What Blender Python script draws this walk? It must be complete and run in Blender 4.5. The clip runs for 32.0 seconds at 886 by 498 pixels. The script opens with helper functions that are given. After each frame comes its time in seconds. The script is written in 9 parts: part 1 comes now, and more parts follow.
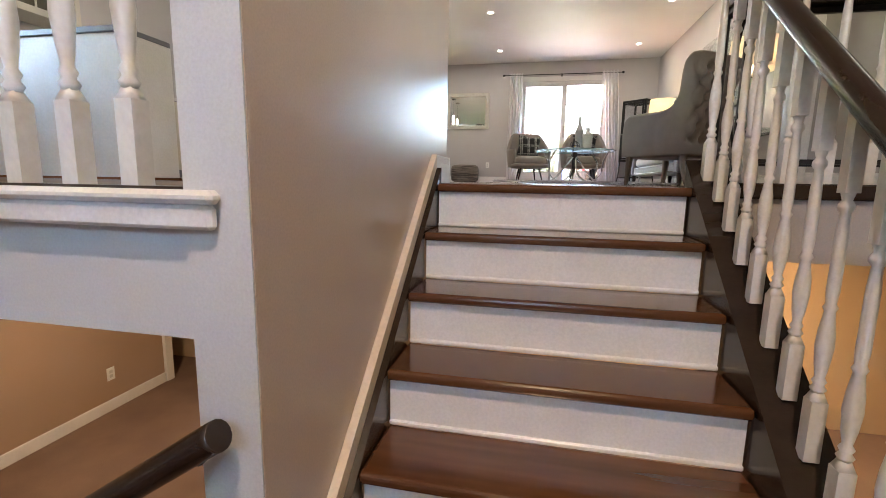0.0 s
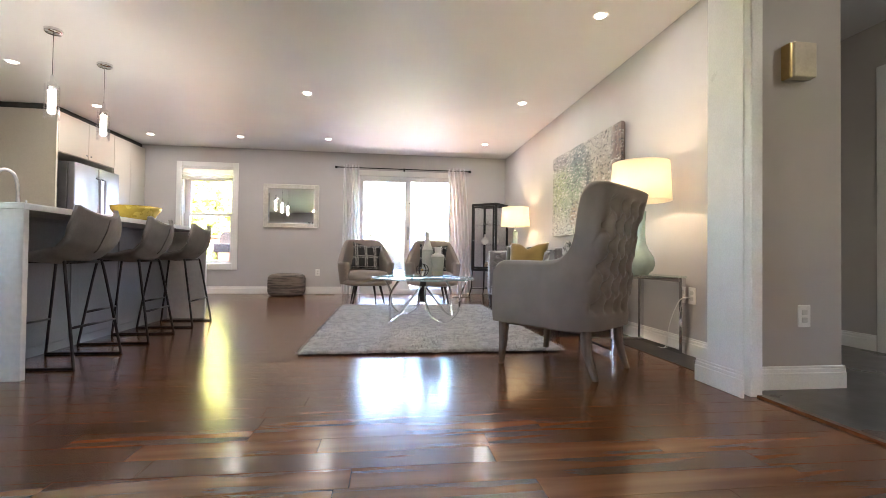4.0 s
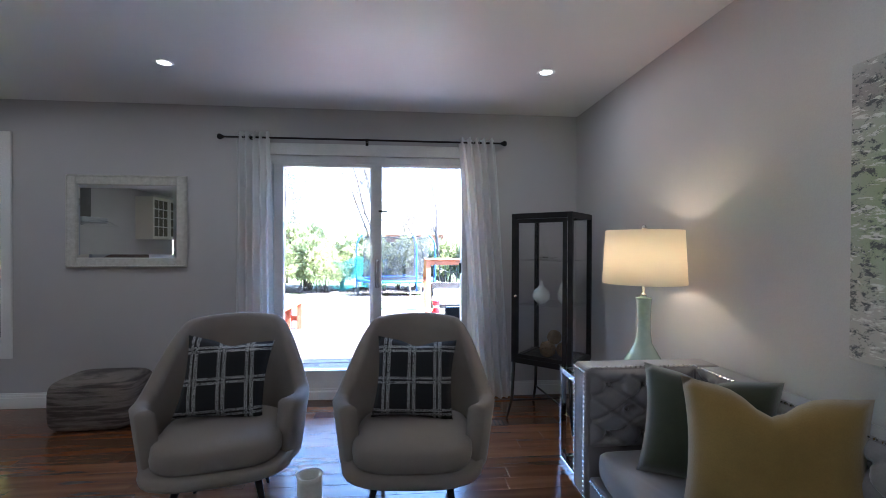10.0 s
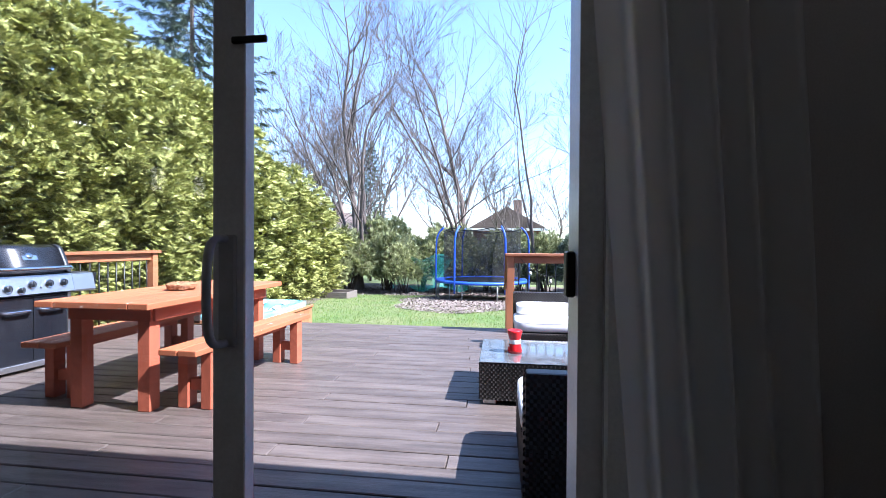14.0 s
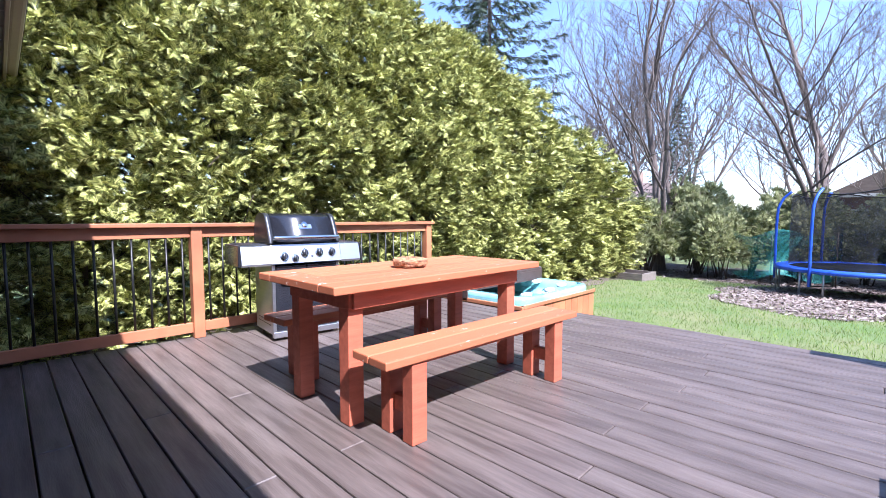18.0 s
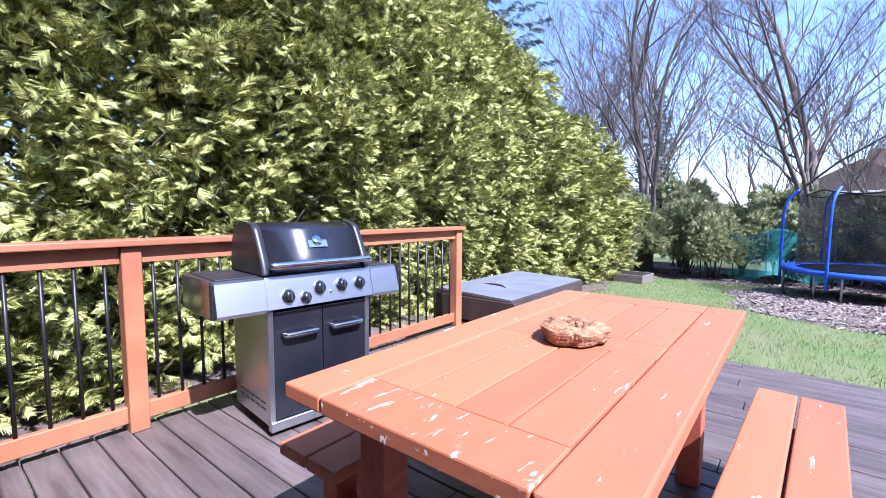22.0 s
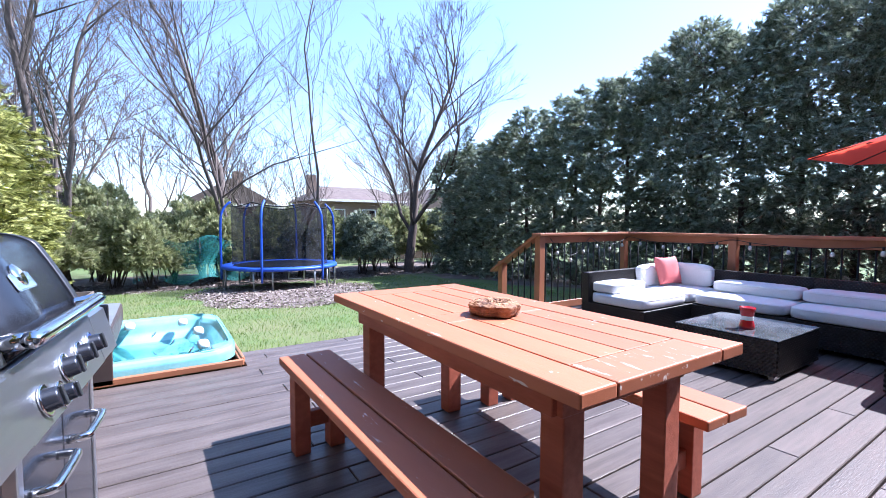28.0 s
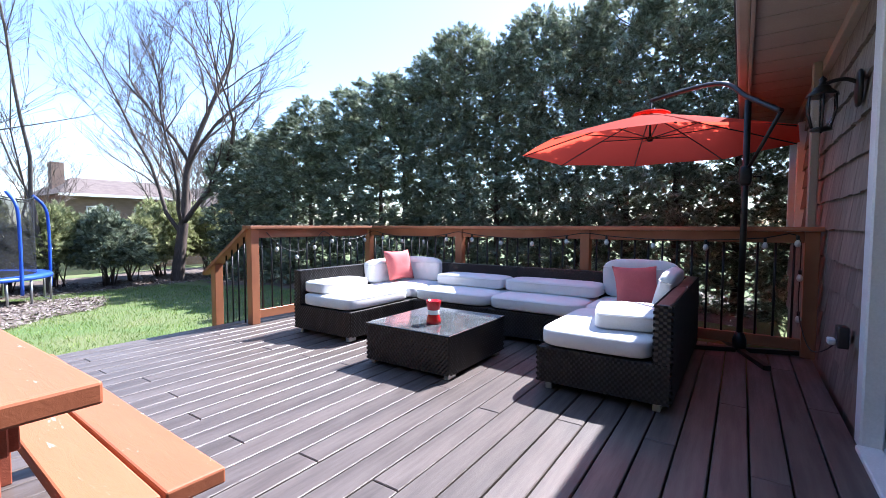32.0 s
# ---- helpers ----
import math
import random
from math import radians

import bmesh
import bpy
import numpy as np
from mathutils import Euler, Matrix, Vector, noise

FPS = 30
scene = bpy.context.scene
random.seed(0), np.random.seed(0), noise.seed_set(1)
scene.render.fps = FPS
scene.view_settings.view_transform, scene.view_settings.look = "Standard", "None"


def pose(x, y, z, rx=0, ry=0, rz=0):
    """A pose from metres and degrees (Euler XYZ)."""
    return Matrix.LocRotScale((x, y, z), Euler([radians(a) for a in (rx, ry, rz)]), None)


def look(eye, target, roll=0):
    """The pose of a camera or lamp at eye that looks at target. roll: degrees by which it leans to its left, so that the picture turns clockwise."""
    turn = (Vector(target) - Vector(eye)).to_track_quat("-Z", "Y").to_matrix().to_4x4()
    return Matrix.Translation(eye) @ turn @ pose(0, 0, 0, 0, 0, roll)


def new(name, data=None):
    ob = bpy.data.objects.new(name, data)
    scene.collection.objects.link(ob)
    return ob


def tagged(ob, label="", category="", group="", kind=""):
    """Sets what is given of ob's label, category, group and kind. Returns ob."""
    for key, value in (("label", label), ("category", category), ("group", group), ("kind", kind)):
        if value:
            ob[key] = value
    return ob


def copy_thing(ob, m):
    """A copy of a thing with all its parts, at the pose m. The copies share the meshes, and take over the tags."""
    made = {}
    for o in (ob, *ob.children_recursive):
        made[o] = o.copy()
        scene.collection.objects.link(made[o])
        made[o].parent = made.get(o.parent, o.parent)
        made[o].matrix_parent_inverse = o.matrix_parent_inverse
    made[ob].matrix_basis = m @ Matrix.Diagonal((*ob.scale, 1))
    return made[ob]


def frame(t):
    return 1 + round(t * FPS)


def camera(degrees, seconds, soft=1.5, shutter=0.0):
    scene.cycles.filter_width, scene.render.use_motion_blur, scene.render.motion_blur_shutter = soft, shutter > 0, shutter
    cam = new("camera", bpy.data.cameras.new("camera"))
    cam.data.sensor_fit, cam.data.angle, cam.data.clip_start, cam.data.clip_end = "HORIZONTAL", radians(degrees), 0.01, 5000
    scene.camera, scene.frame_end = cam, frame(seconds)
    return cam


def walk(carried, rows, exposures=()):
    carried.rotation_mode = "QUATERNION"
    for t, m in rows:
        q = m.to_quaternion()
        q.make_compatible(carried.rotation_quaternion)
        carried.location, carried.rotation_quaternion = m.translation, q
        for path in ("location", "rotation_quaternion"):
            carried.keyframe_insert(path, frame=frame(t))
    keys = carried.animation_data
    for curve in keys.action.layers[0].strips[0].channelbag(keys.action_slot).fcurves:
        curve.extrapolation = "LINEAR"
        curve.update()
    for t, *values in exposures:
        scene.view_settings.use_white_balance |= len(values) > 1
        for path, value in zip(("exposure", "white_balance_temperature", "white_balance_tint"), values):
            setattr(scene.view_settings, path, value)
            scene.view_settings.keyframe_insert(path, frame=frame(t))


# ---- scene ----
cam = camera(90.6, 32.0, soft=0.7)
ROWS = [
    (0, 0.437, 0.626, 0.008, 11.794, -8.788, 0.991),
    (0.5, 0.488, 0.967, 0.022, 3.739, -5.661, 1.052),
    (1, 0.512, 1.315, 0.043, -1.820, -2.851, 0.873),
    (1.5, 0.521, 1.620, 0.164, -4.490, -0.925, 0.822),
    (2, 0.487, 1.846, 0.262, -5.681, 0.319, 1.021),
    (2.5, 0.529, 2.032, 0.351, -6.827, 0.843, 0.856),
    (3, 0.578, 2.194, 0.447, -7.029, 1.100, 0.803),
    (3.5, 0.557, 2.344, 0.568, -7.231, 1.058, 0.708),
    (5.5, 0.597, 3.003, 0.977, -7.044, 0.423, 0.572),
    (6, 0.607, 3.237, 1.114, -6.958, 0.379, 0.557),
    (6.5, 0.595, 3.548, 1.158, -6.716, 0.078, 0.566),
    (7, 0.605, 3.923, 1.192, -6.640, -0.130, 0.614),
    (7.5, 0.660, 4.333, 1.241, -6.486, -0.159, 0.531),
    (8, 0.720, 4.770, 1.268, -6.384, -0.277, 0.559),
    (8.5, 0.818, 5.207, 1.289, -6.190, -0.517, 0.477),
    (9, 0.930, 5.626, 1.308, -6.044, -0.527, 0.472),
    (9.5, 1.021, 6.061, 1.319, -5.699, -0.605, 0.225),
    (10, 1.134, 6.449, 1.297, -5.208, -0.386, 0.219),
    (10.5, 1.233, 6.859, 1.320, -3.932, -0.846, 0.352),
    (11, 1.331, 7.262, 1.309, -1.979, -0.535, 0.318),
    (11.5, 1.408, 7.699, 1.294, -0.201, -0.673, 0.508),
    (12, 1.434, 8.106, 1.279, 1.123, -0.852, 0.548),
    (12.5, 1.456, 8.490, 1.290, 2.057, -0.914, 0.210),
    (13, 1.499, 8.860, 1.276, 3.493, -0.978, 0.447),
    (13.5, 1.519, 9.120, 1.218, 5.225, -0.622, 0.408),
    (15.5, 1.305, 10.044, 1.062, 15.286, -1.339, 0.485),
    (16, 1.277, 10.219, 1.046, 18.503, -1.754, 0.412),
    (16.5, 1.260, 10.370, 1.060, 25.421, -2.245, 0.335),
    (17, 1.223, 10.476, 1.049, 33.194, -2.664, 0.157),
    (17.5, 1.149, 10.635, 1.038, 38.884, -3.283, -0.027),
    (18, 1.040, 10.790, 1.087, 44.617, -3.933, -0.050),
    (18.5, 0.935, 10.875, 1.123, 47.802, -4.447, -0.165),
    (19, 0.789, 10.994, 1.135, 49.557, -4.867, -0.158),
    (19.5, 0.619, 11.086, 1.156, 50.147, -4.984, 0.007),
    (20, 0.395, 11.137, 1.156, 50.356, -4.995, 0.102),
    (20.5, 0.199, 11.156, 1.174, 50.168, -4.993, 0.284),
    (21, -0.041, 11.206, 1.172, 48.291, -5.015, 0.047),
    (21.5, -0.276, 11.246, 1.184, 44.758, -4.881, 0.347),
    (22, -0.552, 11.270, 1.199, 38.870, -4.827, 0.238),
    (22.5, -0.800, 11.363, 1.189, 32.513, -4.858, 0.569),
    (23, -1.007, 11.437, 1.188, 26.494, -4.440, 0.204),
    (23.5, -1.263, 11.489, 1.195, 19.197, -4.397, 0.128),
    (24, -1.484, 11.552, 1.206, 12.748, -4.345, 0.011),
    (24.5, -1.686, 11.675, 1.234, 6.631, -4.486, 0.376),
    (25, -1.847, 11.675, 1.243, 0.881, -4.148, 0.363),
    (25.5, -2.008, 11.676, 1.252, -5.902, -3.912, 0.351),
    (27.5, -2.362, 11.253, 1.192, -28.182, -3.122, 0.164),
    (28, -2.344, 11.186, 1.174, -33.103, -3.400, 0.168),
    (28.5, -2.293, 11.133, 1.168, -37.197, -3.526, 0.024),
    (29, -2.130, 11.047, 1.178, -41.407, -3.638, -0.094),
    (29.5, -1.962, 10.952, 1.203, -45.780, -3.720, -0.187),
    (30, -1.794, 10.908, 1.196, -49.750, -3.849, -0.159),
    (30.5, -1.592, 10.909, 1.187, -52.600, -3.637, -0.042),
    (31, -1.412, 10.920, 1.169, -54.569, -3.675, -0.146),
    (31.5, -1.188, 10.907, 1.114, -55.287, -3.343, -0.030),
    (32, -1.000, 10.909, 1.055, -55.728, -3.038, 0.110),
]
EXPOSURES = [
    (0.0, 6.4, 6900, 12), (2.0, 6.95, 6800, 15), (3.5, 6.7, 6500, 14), (6.0, 6.3, 6250, 14), (7.5, 6.1, 5700, 13), (8.5, 5.85, 5300, 12),
    (9.5, 5.3, 5200, 10), (10.5, 4.65, 5200, 10), (11.0, 4.2, 5300, 10), (11.5, 3.65, 5400, 9), (12.0, 3.15, 5450, 9), (12.5, 2.75, 5500, 8),
    (13.5, 2.3, 5500, 11), (15.5, 1.8, 5650, 18), (17.0, 1.85, 5600, 19), (19.0, 1.95, 5500, 21), (21.0, 1.78, 5400, 24), (23.0, 1.7, 5200, 26), (26.0, 1.68, 5350, 31), (28.0, 1.85, 5430, 18), (29.0, 1.85, 5500, 16), (32.0, 2.0, 5700, 13),
]
walk(cam, [(t, pose(x, y, z, 90 + pitch, 0, yaw) @ pose(0, 0, 0, 0, 0, roll)) for t, x, y, z, yaw, pitch, roll in ROWS], EXPOSURES)

# ---- world and sun ----
SUN = Vector((0.83, -0.19, 1.0)).normalized()
world = bpy.data.worlds.new("sky")
scene.world = world
world.use_nodes = True
wn = world.node_tree.nodes
sky = wn.new("ShaderNodeTexSky")
sky.sky_type, sky.sun_disc = "NISHITA", False
sky.sun_elevation, sky.sun_rotation = math.asin(SUN.z), math.atan2(SUN.x, SUN.y)
sky.altitude, sky.air_density, sky.dust_density, sky.ozone_density = 200, 1.0, 0.6, 1.5
wn["Background"].inputs["Strength"].default_value = 0.115
world.node_tree.links.new(sky.outputs[0], wn["Background"].inputs["Color"])
sun = new("sun", bpy.data.lights.new("sun", "SUN"))
sun.data.energy, sun.data.angle, sun.data.color = 5.0, radians(0.55), (1.0, 0.97, 0.93)
sun.matrix_world = look(SUN * 60, (0, 0, 0))


def lamp(name, kind, place, watts, colour, size=0.05, target=None):
    ob = new(name, bpy.data.lights.new(name, kind))
    ob.data.energy, ob.data.color = watts, colour
    if kind == "AREA":
        ob.data.shape, ob.data.size = "DISK", size
    else:
        ob.data.shadow_soft_size = size
    ob.matrix_world = look(place, target) if target else pose(*place)
    return ob


# ---- materials ----
MATS = {}


def nodes_of(name):
    m = bpy.data.materials.new(name)
    m.use_nodes = True
    n, l = m.node_tree.nodes, m.node_tree.links
    return m, n, l, n["Principled BSDF"]


def mix_colour(n, l, fac, a, b):
    x = n.new("ShaderNodeMix")
    x.data_type = "RGBA"
    for sock, v in ((x.inputs[0], fac), (x.inputs[6], a), (x.inputs[7], b)):
        if isinstance(v, bpy.types.NodeSocket):
            l.new(v, sock)
        else:
            sock.default_value = v if isinstance(v, float) else (*v[:3], 1)
    return x.outputs[2]


def noise_of(n, l, scale, detail=3.0, stretch=(1, 1, 1), rough=0.55, dist=0.0):
    tc = n.new("ShaderNodeTexCoord")
    mp = n.new("ShaderNodeMapping")
    mp.inputs["Scale"].default_value = stretch
    tx = n.new("ShaderNodeTexNoise")
    tx.inputs["Scale"].default_value, tx.inputs["Detail"].default_value = scale, detail
    tx.inputs["Roughness"].default_value, tx.inputs["Distortion"].default_value = rough, dist
    l.new(tc.outputs["Object"], mp.inputs["Vector"])
    l.new(mp.outputs["Vector"], tx.inputs["Vector"])
    return tx.outputs["Fac"]


def ramp_of(n, l, fac, stops):
    r = n.new("ShaderNodeValToRGB")
    els = r.color_ramp.elements
    while len(els) < len(stops):
        els.new(0.5)
    for e, (p, c) in zip(els, stops):
        e.position, e.color = p, (*c, 1) if len(c) == 3 else c
    l.new(fac, r.inputs["Fac"])
    return r.outputs["Color"]


def bump_of(n, l, fac, strength, distance, bsdf):
    b = n.new("ShaderNodeBump")
    b.inputs["Strength"].default_value, b.inputs["Distance"].default_value = strength, distance
    l.new(fac, b.inputs["Height"])
    l.new(b.outputs["Normal"], bsdf.inputs["Normal"])


def surface(name, c1, c2=None, rough=0.6, metal=0.0, scale=6.0, fine=60.0, bump=0.15, depth=0.003, stretch=(1, 1, 1), rnd=0.0, island=0.0, coat=0.0, sheen=0.0, roughvar=0.12, lo=0.35, hi=0.65):
    """Two-scale varied surface: broad patches between two colours, fine grain in colour, gloss and relief."""
    if name in MATS:
        return MATS[name]
    c2 = c2 or tuple(v * 0.8 for v in c1)
    m, n, l, b = nodes_of(name)
    broad = noise_of(n, l, scale, 4.0, stretch)
    grain = noise_of(n, l, fine, 3.0, stretch)
    mr = n.new("ShaderNodeMapRange")
    mr.inputs[1].default_value, mr.inputs[2].default_value = lo, hi
    l.new(broad, mr.inputs[0])
    col = mix_colour(n, l, mr.outputs[0], c1, c2)
    mg = n.new("ShaderNodeMapRange")
    mg.inputs[3].default_value, mg.inputs[4].default_value = 0.86, 1.14
    l.new(grain, mg.inputs[0])
    hs = n.new("ShaderNodeHueSaturation")
    l.new(col, hs.inputs["Color"])
    l.new(mg.outputs[0], hs.inputs["Value"])
    col = hs.outputs["Color"]
    if rnd or island:
        if rnd:
            src = n.new("ShaderNodeObjectInfo").outputs["Random"]
        else:
            src = n.new("ShaderNodeNewGeometry").outputs["Random Per Island"]
        mv = n.new("ShaderNodeMapRange")
        mv.inputs[3].default_value, mv.inputs[4].default_value = 1 - (rnd or island), 1 + (rnd or island)
        l.new(src, mv.inputs[0])
        h2 = n.new("ShaderNodeHueSaturation")
        l.new(col, h2.inputs["Color"])
        l.new(mv.outputs[0], h2.inputs["Value"])
        col = h2.outputs["Color"]
    l.new(col, b.inputs["Base Color"])
    rr = n.new("ShaderNodeMapRange")
    rr.inputs[3].default_value, rr.inputs[4].default_value = max(0.03, rough - roughvar), min(1, rough + roughvar)
    l.new(broad, rr.inputs[0])
    l.new(rr.outputs[0], b.inputs["Roughness"])
    b.inputs["Metallic"].default_value = metal
    b.inputs["Coat Weight"].default_value = coat
    b.inputs["Coat Roughness"].default_value = 0.12
    if sheen:
        b.inputs["Sheen Weight"].default_value = sheen
    if bump:
        bump_of(n, l, grain, bump, depth, b)
    MATS[name] = m
    return m


def glowing(name, colour, strength):
    m, n, l, b = nodes_of(name)
    b.inputs["Base Color"].default_value = (*colour, 1)
    b.inputs["Emission Color"].default_value = (*colour, 1)
    b.inputs["Emission Strength"].default_value = strength
    MATS[name] = m
    return m


def pane_glass(name, gloss=0.5, tint=(1, 1, 1)):
    """Thin clear pane: lets light straight through, mirrors by its Fresnel."""
    m, n, l, b = nodes_of(name)
    tr, gl, mx = n.new("ShaderNodeBsdfTransparent"), n.new("ShaderNodeBsdfGlossy"), n.new("ShaderNodeMixShader")
    lw, pw, k = n.new("ShaderNodeLayerWeight"), n.new("ShaderNodeMath"), n.new("ShaderNodeMath")
    tr.inputs["Color"].default_value = (*tint, 1)
    gl.inputs["Roughness"].default_value = 0.02
    lw.inputs["Blend"].default_value = 0.5
    pw.operation, pw.inputs[1].default_value = "POWER", 4.0
    k.operation = "MULTIPLY_ADD"
    k.inputs[1].default_value, k.inputs[2].default_value = 0.7 * gloss, 0.045 * gloss
    k.use_clamp = True
    l.new(lw.outputs["Facing"], pw.inputs[0])
    l.new(pw.outputs[0], k.inputs[0])
    l.new(k.outputs[0], mx.inputs[0])
    l.new(tr.outputs[0], mx.inputs[1])
    l.new(gl.outputs[0], mx.inputs[2])
    l.new(mx.outputs[0], n["Material Output"].inputs["Surface"])
    MATS[name] = m
    return m


def cloth_through(name, colour, through_part, rough=0.9):
    """Cloth that light passes: diffuse mixed with translucent, with a woven relief."""
    m, n, l, b = nodes_of(name)
    b.inputs["Base Color"].default_value = (*colour, 1)
    b.inputs["Roughness"].default_value = rough
    t, mx = n.new("ShaderNodeBsdfTranslucent"), n.new("ShaderNodeMixShader")
    t.inputs["Color"].default_value = (*colour, 1)
    mx.inputs[0].default_value = through_part
    weave = noise_of(n, l, 220.0, 2.0, (1, 1, 0.25))
    bump_of(n, l, weave, 0.25, 0.002, b)
    l.new(b.outputs[0], mx.inputs[1])
    l.new(t.outputs[0], mx.inputs[2])
    l.new(mx.outputs[0], n["Material Output"].inputs["Surface"])
    MATS[name] = m
    return m


def sheer(name):
    m, n, l, b = nodes_of(name)
    b.inputs["Base Color"].default_value = (0.86, 0.86, 0.86, 1)
    b.inputs["Roughness"].default_value = 0.9
    t, tr, m1, m2 = n.new("ShaderNodeBsdfTranslucent"), n.new("ShaderNodeBsdfTransparent"), n.new("ShaderNodeMixShader"), n.new("ShaderNodeMixShader")
    t.inputs["Color"].default_value = (0.90, 0.90, 0.90, 1)
    m1.inputs[0].default_value, m2.inputs[0].default_value = 0.65, 0.25
    l.new(b.outputs[0], m1.inputs[1])
    l.new(t.outputs[0], m1.inputs[2])
    l.new(m1.outputs[0], m2.inputs[1])
    l.new(tr.outputs[0], m2.inputs[2])
    l.new(m2.outputs[0], n["Material Output"].inputs["Surface"])
    MATS[name] = m
    return m


# ---- mesh building ----
def box(bm, x0, x1, y0, y1, z0, z1, bev=0.0, seg=1, m=None):
    vs = [bm.verts.new((x, y, z)) for z in (z0, z1) for x, y in ((x0, y0), (x1, y0), (x1, y1), (x0, y1))]
    fs = [bm.faces.new([vs[i] for i in q]) for q in ((3, 2, 1, 0), (4, 5, 6, 7), (0, 1, 5, 4), (1, 2, 6, 5), (2, 3, 7, 6), (3, 0, 4, 7))]
    if bev:
        r = bmesh.ops.bevel(bm, geom=list({e for f in fs for e in f.edges}), offset=bev, segments=seg, affect="EDGES", profile=0.5)
        vs = list({v for f in r["faces"] for v in f.verts} | {v for v in vs if v.is_valid})
    if m is not None:
        bmesh.ops.transform(bm, matrix=m, verts=[v for v in vs if v.is_valid])
    return bm


def lathe(bm, prof, seg=20, at=(0, 0, 0), m=None):
    """Turn a profile of (radius, height) round z."""
    rings = []
    m = m or Matrix()
    for r, z in prof:
        rings.append([bm.verts.new(m @ Vector((at[0] + r * math.cos(2 * math.pi * i / seg), at[1] + r * math.sin(2 * math.pi * i / seg), at[2] + z))) for i in range(seg)])
    for a, b in zip(rings, rings[1:]):
        for i in range(seg):
            j = (i + 1) % seg
            bm.faces.new((a[i], a[j], b[j], b[i])).smooth = True
    if prof[0] == prof[-1]:
        return bm
    if prof[0][0] > 1e-5:
        bm.faces.new(rings[0][::-1])
    if prof[-1][0] > 1e-5:
        bm.faces.new(rings[-1])
    return bm


def tube(bm, pts, r, seg=8, closed=False, caps=True):
    """A round bar along points; r is one radius or one a point."""
    pts = [Vector(p) for p in pts]
    n = len(pts)
    rad = r if isinstance(r, (list, tuple)) else [r] * n
    rings, up = [], None
    for i, p in enumerate(pts):
        a, b = pts[(i - 1) % n if closed else max(i - 1, 0)], pts[(i + 1) % n if closed else min(i + 1, n - 1)]
        d = (b - a).normalized()
        if up is None:
            up = d.orthogonal().normalized()
        up = (up - d * up.dot(d)).normalized()
        side = d.cross(up)
        rings.append([bm.verts.new(p + (up * math.cos(2 * math.pi * k / seg) + side * math.sin(2 * math.pi * k / seg)) * rad[i]) for k in range(seg)])
    pairs = list(zip(rings, rings[1:])) + ([(rings[-1], rings[0])] if closed else [])
    for a, b in pairs:
        for k in range(seg):
            j = (k + 1) % seg
            bm.faces.new((a[k], a[j], b[j], b[k])).smooth = True
    if caps and not closed:
        bm.faces.new(rings[0][::-1])
        bm.faces.new(rings[-1])
    return bm


def curve_pts(pts, n=8):
    """Catmull-Rom points through the given ones."""
    pts = [Vector(p) for p in pts]
    out = []
    for i in range(len(pts) - 1):
        p0, p1, p2, p3 = pts[max(i - 1, 0)], pts[i], pts[i + 1], pts[min(i + 2, len(pts) - 1)]
        for k in range(n):
            t = k / n
            out.append(0.5 * (2 * p1 + (p2 - p0) * t + (2 * p0 - 5 * p1 + 4 * p2 - p3) * t * t + (3 * p1 - p0 - 3 * p2 + p3) * t ** 3))
    return out + [pts[-1]]


def grid(bm, fn, nu, nv, closed_u=False, smooth=True):
    """A sheet of quads from fn(u, v), u and v from 0 to 1."""
    vs = [[bm.verts.new(fn(i / (nu if closed_u else nu), j / nv)) for j in range(nv + 1)] for i in range(nu if closed_u else nu + 1)]
    for i in range(nu):
        for j in range(nv):
            a, b = vs[i], vs[(i + 1) % len(vs)]
            bm.faces.new((a[j], b[j], b[j + 1], a[j + 1])).smooth = smooth
    return vs


def loaf(bm, w, d, h, e=4.0, nu=28, nv=14, m=None, puff=0.0, pinch=0.0):
    """A stuffed, rounded block (superellipsoid) with centre at 0."""
    def s(v, p):
        return math.copysign(abs(v) ** p, v)
    m = m or Matrix()
    p = 2.0 / e

    def fn(u, v):
        a, b = 2 * math.pi * u, math.pi * (v - 0.5)
        x, y, z = s(math.cos(b), p) * s(math.cos(a), p), s(math.cos(b), p) * s(math.sin(a), p), s(math.sin(b), p)
        bulge = 1 + puff * (1 - x * x) * (1 - y * y)
        return m @ Vector((x * w / 2, y * d / 2, z * h / 2 * bulge))
    grid(bm, fn, nu, nv, True)
    bmesh.ops.remove_doubles(bm, verts=bm.verts, dist=1e-5)
    return bm


def pillow(bm, w, h, t, m=None, n=14, dent=0.0):
    """A scatter cushion standing in xz: full in the middle, thin at seams, with drawn-in sides and pointed corners."""
    m = m or Matrix()
    for side in (1, -1):
        def fn(u, v):
            x, z = 2 * u - 1, 2 * v - 1
            k = (1 - x ** 4) * (1 - z ** 4)
            px = x * (1 - 0.10 * (1 - z * z))
            pz = z * (1 - 0.10 * (1 - x * x))
            drop = dent * math.exp(-(x / 0.28) ** 2) * max(0.0, (z + 1) / 2) ** 3
            y = side * t / 2 * max(k, 0) ** 0.55 * (1 + 0.06 * noise.noise(Vector((x * 2, z * 2, side)))) - (0.35 * drop * t)
            return m @ Vector((px * w / 2, y, pz * h / 2 - drop * h * 0.5))
        grid(bm, fn, n, n)
    bmesh.ops.remove_doubles(bm, verts=bm.verts, dist=1e-4)
    bmesh.ops.recalc_face_normals(bm, faces=bm.faces)
    return bm


def B():
    return bmesh.new()


